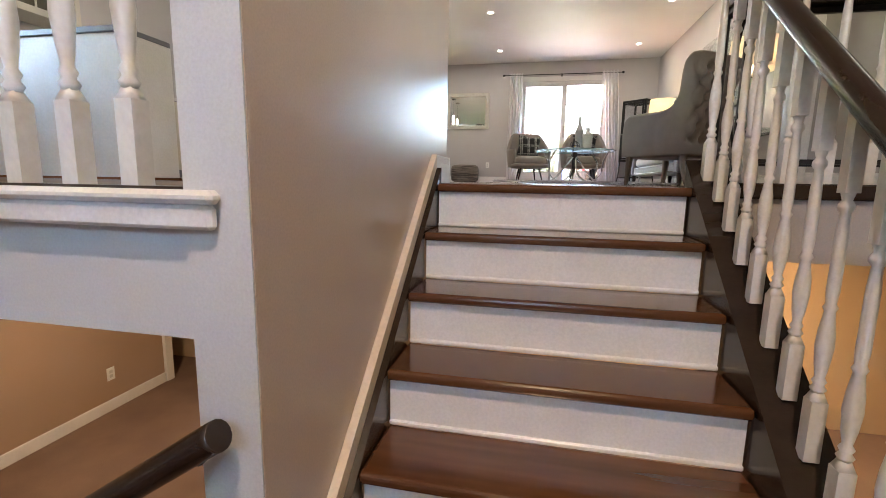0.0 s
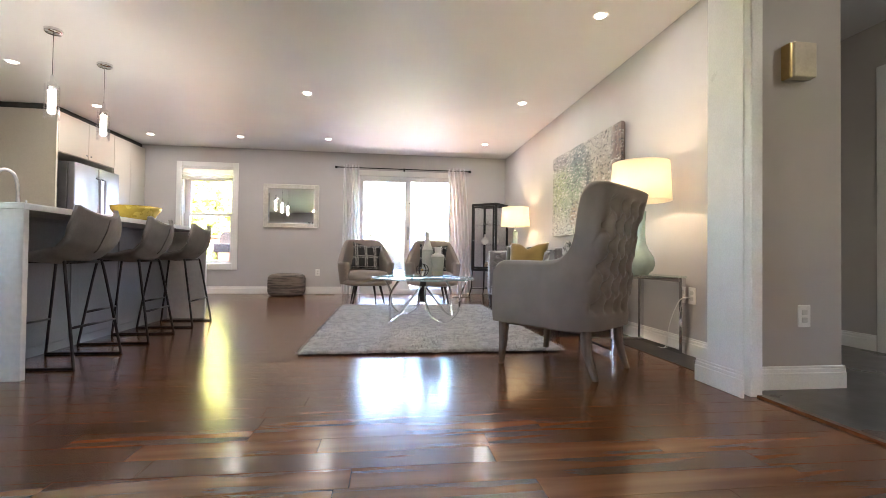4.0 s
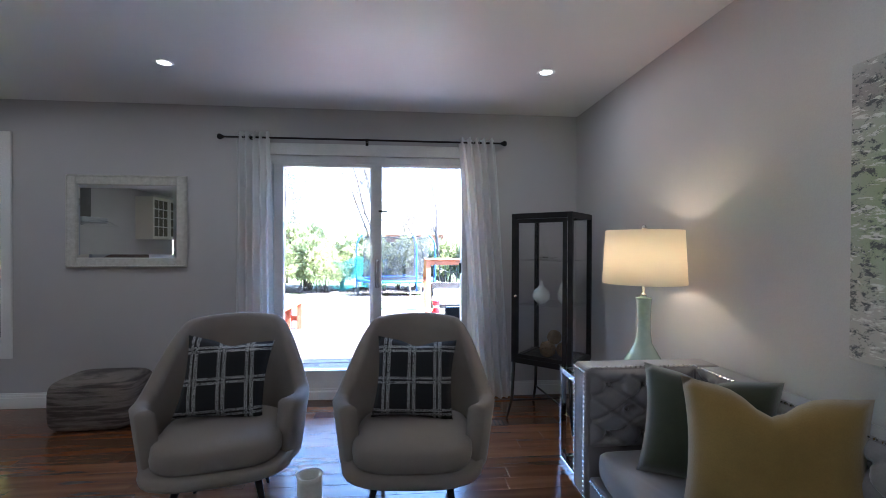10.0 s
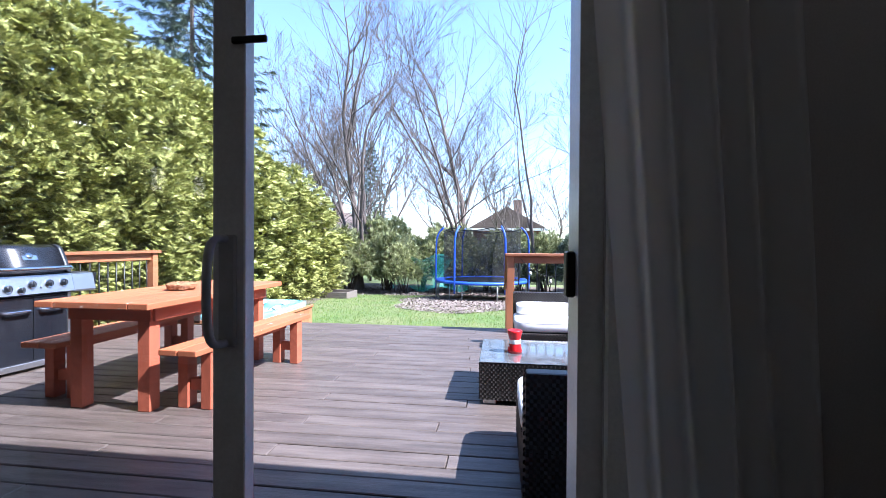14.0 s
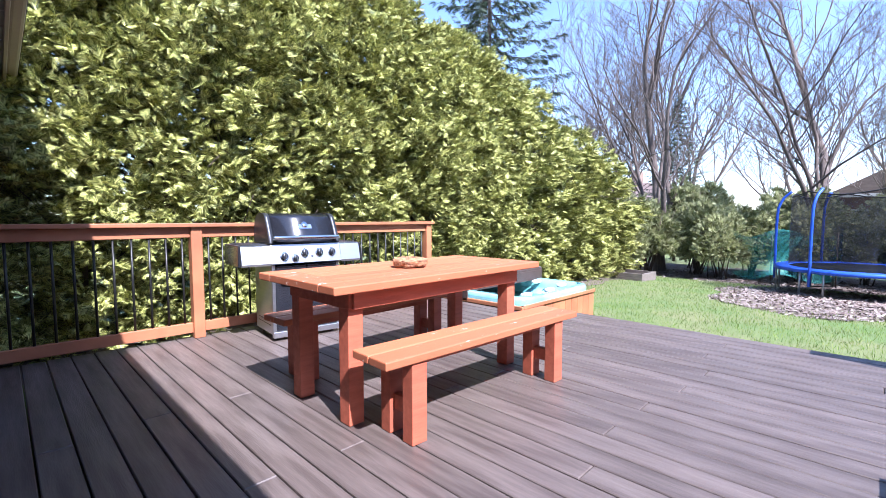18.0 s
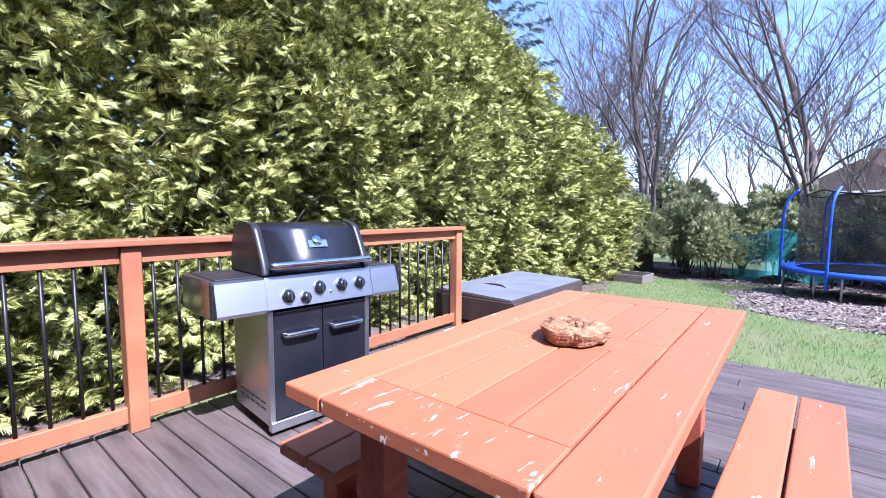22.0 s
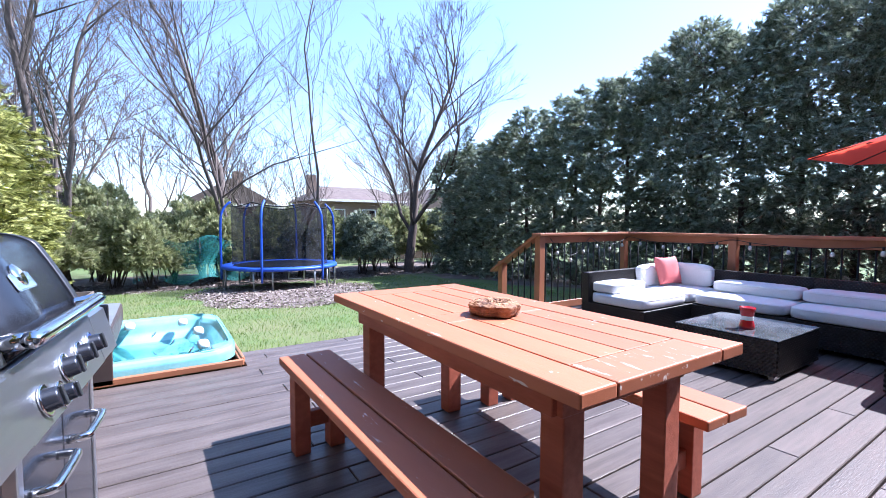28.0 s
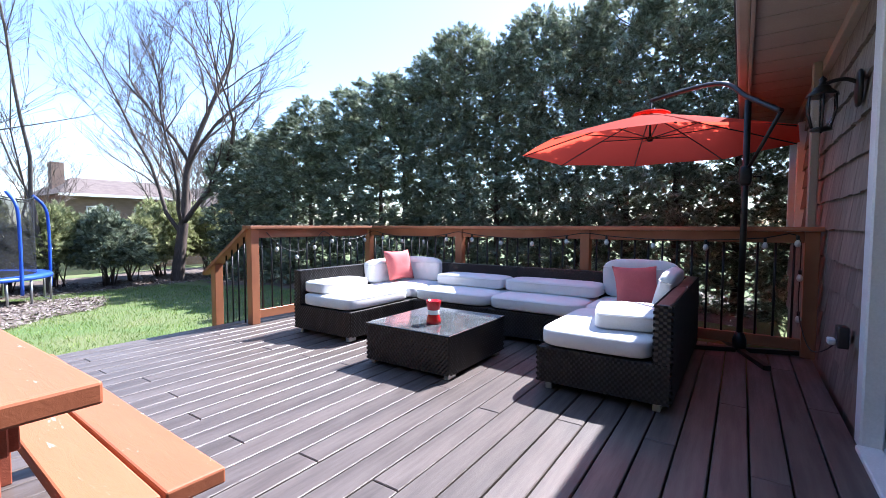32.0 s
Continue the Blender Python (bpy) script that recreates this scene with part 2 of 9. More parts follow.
def part(name, bm, material, parent=None, label="", smooth=False, shadow=True):
    me = bpy.data.meshes.new(name)
    bmesh.ops.recalc_face_normals(bm, faces=bm.faces)
    if smooth:
        for f in bm.faces:
            f.smooth = True
    bm.to_mesh(me)
    bm.free()
    me.materials.append(material)
    ob = new(name, me)
    if parent:
        ob.parent = parent
    if label:
        ob["label"] = label
    ob.visible_shadow = shadow
    return ob


def thing(name, m, label, category, group=""):
    ob = new(name)
    ob.empty_display_size = 0.1
    ob.matrix_world = m
    return tagged(ob, label, category, group)


def setting(ob, label="", category=""):
    return tagged(ob, label, category, "", "structure")


def holed_wall(bm, axis, lo, hi, z0, z1, t0, t1, holes):
    """A wall along one axis with rectangular openings, between t0 and t1 in thickness."""
    us = sorted({lo, hi, *[v for h in holes for v in h[:2]]})
    zs = sorted({z0, z1, *[v for h in holes for v in h[2:]]})
    for a, b in zip(us, us[1:]):
        run = None
        for c, d in zip(zs, zs[1:]):
            solid = not any(h[0] <= a and b <= h[1] and h[2] <= c and d <= h[3] for h in holes)
            if solid:
                run = (run[0] if run else c, d)
            if (not solid or d == zs[-1]) and run:
                if axis == "x":
                    box(bm, a, b, t0, t1, *run)
                else:
                    box(bm, t0, t1, a, b, *run)
                run = None
    bmesh.ops.remove_doubles(bm, verts=bm.verts, dist=1e-5)
    return bm


D = 0.03       # deck level
CEIL = 2.44
BACK = 10.2    # inner face of the garden wall
OUT = 10.40    # its outer face

wall_paint = surface("wall_paint", (0.49, 0.468, 0.462), (0.46, 0.44, 0.434), 0.55, scale=1.3, fine=240, bump=0.08, depth=0.001)
hall_paint = surface("hall_paint", (0.46, 0.425, 0.395), (0.43, 0.40, 0.37), 0.5, scale=1.3, fine=240, bump=0.08, depth=0.001)
stair_paint = surface("stair_paint", (0.56, 0.455, 0.385), (0.53, 0.43, 0.365), 0.33, scale=1.1, fine=200, bump=0.08, depth=0.001)
lower_paint = surface("lower_paint", (0.42, 0.29, 0.21), (0.39, 0.27, 0.19), 0.6, scale=1.3, fine=200, bump=0.08, depth=0.001)
ceiling_paint = surface("ceiling_paint", (0.82, 0.81, 0.79), (0.79, 0.78, 0.76), 0.55, scale=1.2, fine=300, bump=0.1, depth=0.001)
trim_white = surface("trim_white", (0.80, 0.79, 0.77), (0.75, 0.74, 0.71), 0.32, scale=4, fine=120, bump=0.04, depth=0.001)
vinyl_white = surface("vinyl_white", (0.76, 0.76, 0.76), (0.70, 0.70, 0.70), 0.35, scale=5, fine=100, bump=0.03, depth=0.001)
dark_wood = surface("dark_wood", (0.024, 0.016, 0.012), (0.031, 0.020, 0.015), 0.22, scale=3, fine=60, bump=0.04, stretch=(1, 4, 4), depth=0.0008, roughvar=0.05)
floor_wood = surface("floor_wood", (0.176, 0.074, 0.030), (0.092, 0.035, 0.014), 0.21, scale=2.2, fine=18, bump=0.10, depth=0.0015, stretch=(0.7, 7, 7), rnd=0.36, coat=0.2, roughvar=0.05, lo=0.3, hi=0.7)
floor_wood_far = surface("floor_wood_far", (0.176, 0.074, 0.030), (0.092, 0.035, 0.014), 0.21, scale=2.2, fine=18, bump=0.10, depth=0.0015, stretch=(0.7, 7, 7), island=0.36, coat=0.2, roughvar=0.05, lo=0.3, hi=0.7)
tread_wood = surface("tread_wood", (0.137, 0.054, 0.022), (0.065, 0.024, 0.010), 0.18, scale=2.0, fine=16, bump=0.1, depth=0.0015, stretch=(0.7, 7, 7), rnd=0.15, coat=0.4, roughvar=0.05, lo=0.3, hi=0.7)
hall_tile = surface("hall_tile", (0.045, 0.036, 0.032), (0.028, 0.022, 0.02), 0.3, scale=3, fine=40, bump=0.1)
carpet = surface("carpet", (0.24, 0.155, 0.115), (0.19, 0.12, 0.09), 0.95, scale=2, fine=160, bump=0.9, depth=0.006)
chrome = surface("chrome", (0.78, 0.78, 0.79), (0.72, 0.72, 0.73), 0.07, 1.0, scale=8, fine=90, bump=0.0, roughvar=0.03)
steel = surface("steel", (0.56, 0.57, 0.59), (0.50, 0.51, 0.53), 0.36, 1.0, scale=1.5, fine=160, bump=0.01, stretch=(1, 1, 14), depth=0.0005, roughvar=0.04)
black_metal = surface("black_metal", (0.018, 0.018, 0.018), (0.03, 0.028, 0.026), 0.42, 0.6, scale=9, fine=110, bump=0.12, depth=0.0008)
clear_pane = pane_glass("clear_pane", 0.8)
glass_edge = surface("glass_edge", (0.36, 0.50, 0.48), (0.26, 0.40, 0.39), 0.08, 0.35, scale=5, fine=60, bump=0.0, coat=1.0, roughvar=0.03)
table_glass = pane_glass("table_glass", 0.65, (0.90, 0.97, 0.95))
mirror_glass, _n, _l, _b = nodes_of("mirror_glass")
_b.inputs["Base Color"].default_value, _b.inputs["Metallic"].default_value, _b.inputs["Roughness"].default_value = (0.88, 0.9, 0.9, 1), 1.0, 0.015

# ---- house shell ----
DOOR = (0.0, 1.685, -0.02, 2.05)
WIN = (-2.825, -2.01, 0.478, 2.105)
WIN2 = (5.2, 6.1, 1.0, 2.1)
setting(part("wall_north", holed_wall(B(), "x", -5.0, 6.4, -2.3, CEIL, BACK, 10.35, [DOOR, WIN, WIN2]), wall_paint), "warm grey painted wall with window and patio door", "wall")
setting(part("wall_east", box(B(), 2.657, 2.85, 4.70, BACK, 0.0, CEIL), wall_paint), "warm grey painted living room wall", "wall")
bm = B()
box(bm, 2.395, 2.945, 4.53, 4.697, 0.0, CEIL)
setting(part("wall_stub", bm, hall_paint), "short grey wall beside the hall", "wall")
# white corner post at the end of the short wall
bm = B()
box(bm, 2.325, 2.393, 4.43, 4.73, 0.0, CEIL, 0.006)
box(bm, 2.315, 2.324, 4.47, 4.69, 0.0, CEIL, 0.003)
setting(part("trim_post", bm, trim_white), "white painted corner post", "trim")
setting(part("wall_west", box(B(), -4.55, -4.35, 2.9, BACK, 0.0, CEIL), wall_paint), "kitchen wall in pale grey paint", "wall")
# wall beside the stairs, and its return into the living room
bm = B()
box(bm, -0.12, 0.0, 1.24, 2.76, -2.2, CEIL)
box(bm, -0.24, -0.12, 2.66, 2.76, 0.0, CEIL)
setting(part("wall_stair", bm, stair_paint), "beige painted wall beside the stairs", "wall")
# hall walls with two doors
HALL_X = 4.16
bm = B()
holed_wall(bm, "y", 1.2, 7.0, -2.3, CEIL, HALL_X, HALL_X + 0.12, [(3.75, 5.22, 0.0, 2.03)])
setting(part("wall_hall", bm, hall_paint), "grey hall wall with door openings", "wall")
setting(part("wall_hall_end", box(B(), 2.85, HALL_X, 5.95, 6.05, 0.0, CEIL), hall_paint), "end wall of the dim hall", "wall")
setting(part("wall_bedroom", box(B(), 6.0, 6.1, 2.2, 6.9, 0.0, CEIL), surface("bedroom_paint", (0.50, 0.60, 0.58), (0.47, 0.57, 0.55), 0.6, scale=1, fine=200, bump=0.05)), "pale blue-green bedroom wall", "wall")
setting(part("wall_south", holed_wall(B(), "x", -5.0, 6.4, -2.3, CEIL, -1.6, -1.45, [(-0.1, 0.9, 0.95, 1.35)]), wall_paint), "unseen entrance wall with an opening added for daylight", "wall")
setting(part("wall_far_west", holed_wall(B(), "y", -1.45, BACK, -2.3, CEIL, -5.0, -4.85, [(1.25, 2.35, 0.95, 2.1)]), wall_paint), "outer wall of the kitchen side", "wall")
setting(part("wall_far_east", box(B(), 6.25, 6.4, -1.45, BACK, -2.3, CEIL), wall_paint), "outer wall of the bedroom side", "wall")
setting(part("ceiling", box(B(), -5.0, 6.4, -1.6, 10.35, CEIL, CEIL + 0.16), ceiling_paint), "smooth white painted ceiling", "ceiling")
# unseen opening by the entrance, added to let daylight on the stairs
win3 = setting(part("window_entrance", box(B(), -0.1, 0.9, -1.56, -1.552, 0.95, 1.35), clear_pane, shadow=False), "unseen glazing added to let daylight onto the stairs", "window")

win4 = setting(new("window_kitchen"), "white kitchen window beyond the cupboards", "window")
win4.location = (-4.93, 1.8, 0.95)
bm = B()
for y0, y1, z0, z1 in ((-0.55, -0.49, 0.0, 1.15), (0.49, 0.55, 0.0, 1.15), (-0.49, 0.49, 0.0, 0.06), (-0.49, 0.49, 1.09, 1.15), (-0.49, 0.49, 0.55, 0.60)):
    box(bm, -0.03, 0.03, y0, y1, z0, z1)
part("window_frame", bm, trim_white, win4)
part("pane", box(B(), -0.004, 0.004, -0.5, 0.5, 0.05, 1.10), clear_pane, win4, shadow=False)

# sub-floors
bm = B()
box(bm, -5.0, -0.12, 1.35, 2.66, -0.23, -0.012)
box(bm, -5.0, 6.4, 2.66, 10.35, -0.23, -0.012)
box(bm, -0.12, 1.10, 2.41, 2.66, -0.23, -0.012)
box(bm, 1.10, 6.4, 2.37, 2.66, -0.23, -0.012)
setting(part("subfloor", bm, surface("subfloor", (0.25, 0.18, 0.12), rough=0.9)), "timber floor slab", "floor")
setting(part("floor_lower", box(B(), -5.0, 6.4, -1.45, 10.2, -2.2, -2.05), carpet), "brown carpet of the lower level", "floor")
setting(part("floor_hall", box(B(), 2.39, 6.25, 2.62, 5.95, -0.012, 0.004), hall_tile), "dark brown hall floor", "floor")
tagged(part("threshold_strip", box(B(), 2.355, 2.392, 2.62, 4.43, -0.01, 0.012, 0.004), tread_wood), "reddish wooden threshold strip between floors", "threshold", "", "structure")
setting(part("wall_lower_west", box(B(), -3.28, -3.16, 0.9, 4.16, -2.05, -0.232), lower_paint), "brown painted wall of the lower level", "wall")
setting(part("wall_lower_back", box(B(), -5.0, 6.4, 4.75, 4.87, -2.05, -0.232), surface("warm_lower", (0.62, 0.44, 0.27), (0.58, 0.41, 0.25), 0.6, scale=1, fine=200, bump=0.05)), "peach painted wall of the lower level", "wall")
setting(part("baseboard_lower", box(B(), -3.16, -3.145, 0.9, 4.16, -2.05, -1.95, 0.004), trim_white), "white baseboard of the lower level", "baseboard")
setting(part("trim_lower", box(B(), -3.29, -3.13, 4.162, 4.25, -2.05, -0.235, 0.004), trim_white), "white casing at the lower wall's end", "trim")

# edge of the upper floor over the stairwell
setting(part("wall_edge_left", box(B(), -3.2, -0.122, 1.25, 1.348, -0.27, -0.035), surface("pale_edge", (0.62, 0.63, 0.63), (0.58, 0.59, 0.6), 0.45, scale=1, fine=200, bump=0.05)), "pale painted edge of the upper floor", "wall")
setting(part("wall_edge_right", box(B(), 1.105, HALL_X, 2.34, 2.368, -0.25, -0.035), hall_paint), "grey painted edge of the upper floor", "wall")
# thin grey sheet: the daylit look of the wall's end, as colour
setting(part("wall_stair_end", box(B(), -0.119, -0.001, 1.236, 1.239, -2.04, CEIL - 0.002), MATS["pale_edge"]), "end of the stair wall, its cool daylight put into a pale grey", "wall")
bm = B()
box(bm, -3.2, -0.055, 1.214, 1.235, -0.075, -0.036, 0.006)
box(bm, -3.2, -0.045, 1.204, 1.235, -0.034, -0.012, 0.008)
setting(part("trim_edge_left", bm, trim_white), "white moulded trim along the floor edge", "trim")


def baseboard(x0, x1, y0, y1, nrm, name="baseboard"):
    """Moulded white baseboard: tall board, a step and a rounded cap; nrm is the side it faces."""
    bm = B()
    for t, z0, z1 in ((0.016, 0.0, 0.088), (0.012, 0.088, 0.108), (0.008, 0.108, 0.122)):
        a = [x0, x1, y0, y1]
        if nrm[0]:
            a[0], a[1] = sorted((x0, x0 + nrm[0] * t))
        else:
            a[2], a[3] = sorted((y0, y0 + nrm[1] * t))
        box(bm, *a, z0, z1, 0.003)
    return setting(part(name, bm, trim_white), "white moulded baseboard", "baseboard")


baseboard(-3.48, -0.12, BACK, 0, (0, -1))
baseboard(1.78, 2.655, BACK, 0, (0, -1))
baseboard(2.657, 0, 4.74, BACK - 0.017, (-1, 0))
baseboard(2.395, 2.96, 4.53, 0, (0, -1))
baseboard(2.946, 0, 4.515, 4.697, (1, 0))
baseboard(2.279, 0, 4.415, 4.745, (-1, 0))
baseboard(0.0, 0, 2.485, 2.78, (1, 0))
baseboard(-0.24, 0.017, 2.76, 0, (0, 1))
baseboard(HALL_X, 0, 5.31, 5.95, (-1, 0))

# ---- stairs ----
RISE, RUN, TOP = 0.174, 0.207, 2.365
stairs = thing("staircase", Matrix(), "straight stairs with glossy brown treads and white risers", "stairs")
for k in range(1, 8):
    y = TOP - RUN * k
    z = -RISE * k
    if k < 7:
        bm = B()
        box(bm, 0.045, 0.98, y - 0.005, y + RUN + 0.02, z - 0.032, z, 0.012, 3)
        part("tread", bm, tread_wood, stairs)
    bm = B()
    box(bm, 0.05, 0.975, y + RUN + 0.022, y + RUN + 0.036, z, z + RISE - 0.033)
    box(bm, 0.05, 0.975, y + RUN + 0.010, y + RUN + 0.0215, z, z + 0.016, 0.004)
    part("riser", bm, trim_white, stairs)
# landing edge
bm = B()
box(bm, 0.045, 1.0, TOP - 0.005, TOP + 0.12, -0.034, 0.0, 0.013, 3)
part("nosing", bm, tread_wood, stairs)


def slant(bm, x0, x1, lift, depth, y0=0.90, y1=2.45):
    """A board that follows the flight's pitch, lift above the nosing line."""
    s = RISE / RUN
    pts = []
    for x in (x0, x1):
        for y, dz in ((y0, 0), (y1, 0), (y1, -depth), (y0, -depth)):
            pts.append(bm.verts.new((x, y, (y - TOP) * s + lift + dz)))
    for q in ((0, 1, 2, 3), (7, 6, 5, 4), (0, 4, 5, 1), (1, 5, 6, 2), (2, 6, 7, 3), (3, 7, 4, 0)):
        bm.faces.new([pts[i] for i in q])
    return bm


part("stringer", slant(B(), 0.002, 0.044, -0.008, 0.40), dark_wood, stairs, "dark stained stringer board")
part("stringer", slant(B(), 0.982, 1.095, 0.015, 0.42, 0.63), dark_wood, stairs, "dark stained stringer board")
part("stringer_cap", slant(B(), 0.977, 1.103, 0.030, 0.014, 0.63), dark_wood, stairs)
part("wall_skirting", slant(B(), 0.001, 0.024, 0.048, 0.06), surface("cream_trim", (0.72, 0.62, 0.50), (0.68, 0.58, 0.46), 0.4), stairs, "cream sloping skirting strip")
setting(part("landing", box(B(), -3.2, 2.1, -1.45, 0.93, -1.30, -RISE * 7, 0.004), tread_wood), "brown wooden landing", "floor")
setting(part("landing_edge", box(B(), 0.0, 1.10, 0.932, 1.14, -1.29, -RISE * 7 - 0.001, 0.003), tread_wood), "brown wooden edge of the landing", "floor")
setting(part("wall_under_landing", box(B(), -0.10, 2.1, 1.08, 1.14, -2.05, -1.302), stair_paint), "wall under the landing", "wall")

paint_white = surface("baluster_white", (0.74, 0.73, 0.70), (0.68, 0.67, 0.63), 0.35, scale=8, fine=60, bump=0.06, depth=0.001)


def baluster_mesh(h, foot):
    bm = B()
    box(bm, -0.022, 0.022, -0.022, 0.022, 0.0, foot - 0.014)
    lathe(bm, [(0.0295, foot - 0.014), (0.016, foot + 0.006)], 4, m=pose(0, 0, 0, 0, 0, 45))
    a, b = foot + 0.004, h - 0.17
    t = lambda f: a + (b - a) * f
    lathe(bm, [(0.014, a), (0.0215, t(0.02)), (0.013, t(0.04)), (0.019, t(0.06)), (0.012, t(0.08)), (0.018, t(0.14)), (0.0235, t(0.24)), (0.021, t(0.32)), (0.013, t(0.42)), (0.019, t(0.44)), (0.013, t(0.46)), (0.0165, t(0.52)), (0.0155, t(0.8)), (0.012, t(0.90)), (0.0195, t(0.92)), (0.0195, t(0.94)), (0.012, t(0.96)), (0.018, t(1.0))], 14)
    box(bm, -0.019, 0.019, -0.019, 0.019, h - 0.172, h)
    me = bpy.data.meshes.new("baluster")
    bmesh.ops.recalc_face_normals(bm, faces=bm.faces)
    bm.to_mesh(me)
    bm.free()
    me.materials.append(paint_white)
    return me


def add_mesh(name, me, parent, m):
    ob = new(name, me)
    ob.parent = parent
    ob.matrix_local = m
    return ob


banister = thing("banister", Matrix(), "stair banister with white turned balusters and dark handrail", "banister")
long_bal = baluster_mesh(0.745, 0.15)
for i in range(15):
    y = TOP - 0.09 - i * 0.105
    add_mesh("baluster", long_bal, banister, pose(1.04, y, (y - TOP) * RISE / RUN + 0.031) @ Matrix.Diagonal((0.70, 0.70, 1, 1)))
bm = B()
s = RISE / RUN
tube(bm, [(1.04, y, (y - TOP) * s + 0.785) for y in (2.42, 2.38, 1.7, 0.7, 0.53)], 0.028, 14)
part("handrail", bm, dark_wood, banister, "dark brown rounded handrail")
# level railing on the right-hand floor edge
railing = thing("floor_railing", Matrix(), "white turned balusters on a dark floor nosing", "railing")
lev = baluster_mesh(0.86, 0.16)
short_bal = baluster_mesh(0.82, 0.15)
for i in range(24):
    add_mesh("baluster", short_bal, railing, pose(1.031 + i * 0.12, 2.375, 0.021) @ Matrix.Diagonal((0.78, 0.78, 1, 1)))
part("nosing", box(B(), 1.105, HALL_X, 2.315, 2.425, -0.034, 0.02, 0.012, 3), dark_wood, railing, "dark wooden nosing board")
part("handrail", tube(B(), [(0.96, 2.375, 0.87), (HALL_X, 2.375, 0.87)], 0.032, 14), dark_wood, railing)
railing2 = thing("kitchen_railing", Matrix(), "white turned balusters over the lower stairs", "railing")
for i in range(24):
    add_mesh("baluster", lev, railing2, pose(-0.25 - i * 0.127, 1.28, -0.009) @ Matrix.Diagonal((0.8, 0.8, 1, 1)))
part("shoe_rail", box(B(), -3.2, -0.122, 1.245, 1.322, -0.034, -0.008, 0.004), dark_wood, railing2, "dark wooden shoe rail")
part("handrail", tube(B(), [(-3.2, 1.28, 0.89), (-0.122, 1.28, 0.89)], 0.032, 14), dark_wood, railing2)
lower_rail = thing("lower_handrail", Matrix(), "dark round handrail of the lower flight", "handrail")
part("rail", tube(B(), [(-0.035, 1.18, -0.395), (-0.045, 1.18, -0.40), (-0.28, 1.18, -0.56), (-1.5, 1.18, -1.38)], 0.026, 14), dark_wood, lower_rail)
part("bracket", tube(B(), [(-0.085, 1.238, -0.45), (-0.085, 1.19, -0.455), (-0.085, 1.18, -0.43)], 0.008, 8), black_metal, lower_rail)

# ---- patio door ----
door = tagged(new("door_patio"), "white sliding patio door, one panel slid open", "door", "", "structure")
fy0, fy1 = 10.215, 10.335
bm = B()
box(bm, 0.0, 0.045, fy0, fy1, 0.07, 2.05)
box(bm, 1.64, 1.685, fy0, fy1, 0.07, 2.05)
box(bm, 0.045, 1.64, fy0, fy1, 1.995, 2.05)
box(bm, 0.0, 1.685, fy0 - 0.02, fy1 + 0.02, 0.0, 0.07, 0.005)
for yy in (10.232, 10.278, 10.322):
    box(bm, 0.045, 1.64, yy - 0.004, yy + 0.004, 0.07, 0.085)
    box(bm, 0.045, 1.64, yy - 0.004, yy + 0.004, 1.98, 1.995)
part("door_frame", bm, vinyl_white, door)


def sash(x0, x1, y, st=0.075):
    bm = B()
    z0, z1 = 0.085, 1.994
    box(bm, x0, x0 + st, y - 0.019, y + 0.019, z0, z1, 0.003)
    box(bm, x1 - st, x1, y - 0.019, y + 0.019, z0, z1, 0.003)
    box(bm, x0 + st, x1 - st, y - 0.018, y + 0.018, z0, z0 + 0.15)
    box(bm, x0 + st, x1 - st, y - 0.018, y + 0.018, z1 - 0.03, z1)
    p = part("sash", bm, vinyl_white, door)
    part("pane", box(B(), x0 + st - 0.004, x1 - st + 0.004, y - 0.003, y + 0.003, z0 + 0.145, z1 - 0.026), clear_pane, p, shadow=False)
    return p


sash(0.055, 0.952, 10.255)
sash(0.05, 0.925, 10.30)
bm = B()
tube(bm, curve_pts([(0.917, 10.236, 1.17), (0.907, 10.189, 1.16), (0.904, 10.179, 1.06), (0.907, 10.189, 0.96), (0.917, 10.236, 0.95)], 6), 0.009, 8)
box(bm, 0.897, 0.937, 10.224, 10.236, 0.94, 1.18, 0.004)
part("handle", bm, surface("grey_plastic", (0.45, 0.45, 0.45), rough=0.4), door, "curved grey pull handle")
part("latch", box(B(), 0.925, 1.005, 10.226, 10.236, 1.585, 1.60, 0.003), black_metal, door)
part("strike", box(B(), 1.622, 1.639, 10.24, 10.28, 1.06, 1.15, 0.003), black_metal, door, "black latch keeper")
bm = B()
box(bm, -0.09, 0.0, 10.184, 10.2, 0.0, 2.05, 0.004)
box(bm, 1.685, 1.775, 10.184, 10.2, 0.0, 2.05, 0.004)
box(bm, -0.09, 1.775, 10.180, 10.2, 2.05, 2.145, 0.004)
setting(part("trim_door", bm, trim_white), "white casing round the patio door", "trim")
bm = B()
box(bm, 1.685, 1.805, 10.352, 10.435, 0.031, 2.17, 0.008)
box(bm, -0.12, 0.0, 10.352, 10.435, 0.031, 2.17, 0.008)
box(bm, 0.0, 1.685, 10.352, 10.435, 2.05, 2.17, 0.008)
box(bm, 0.0, 1.685, 10.357, 10.45, 0.031, 0.06, 0.006)
setting(part("trim_door_outside", bm, vinyl_white), "white outer casing of the patio door", "trim")

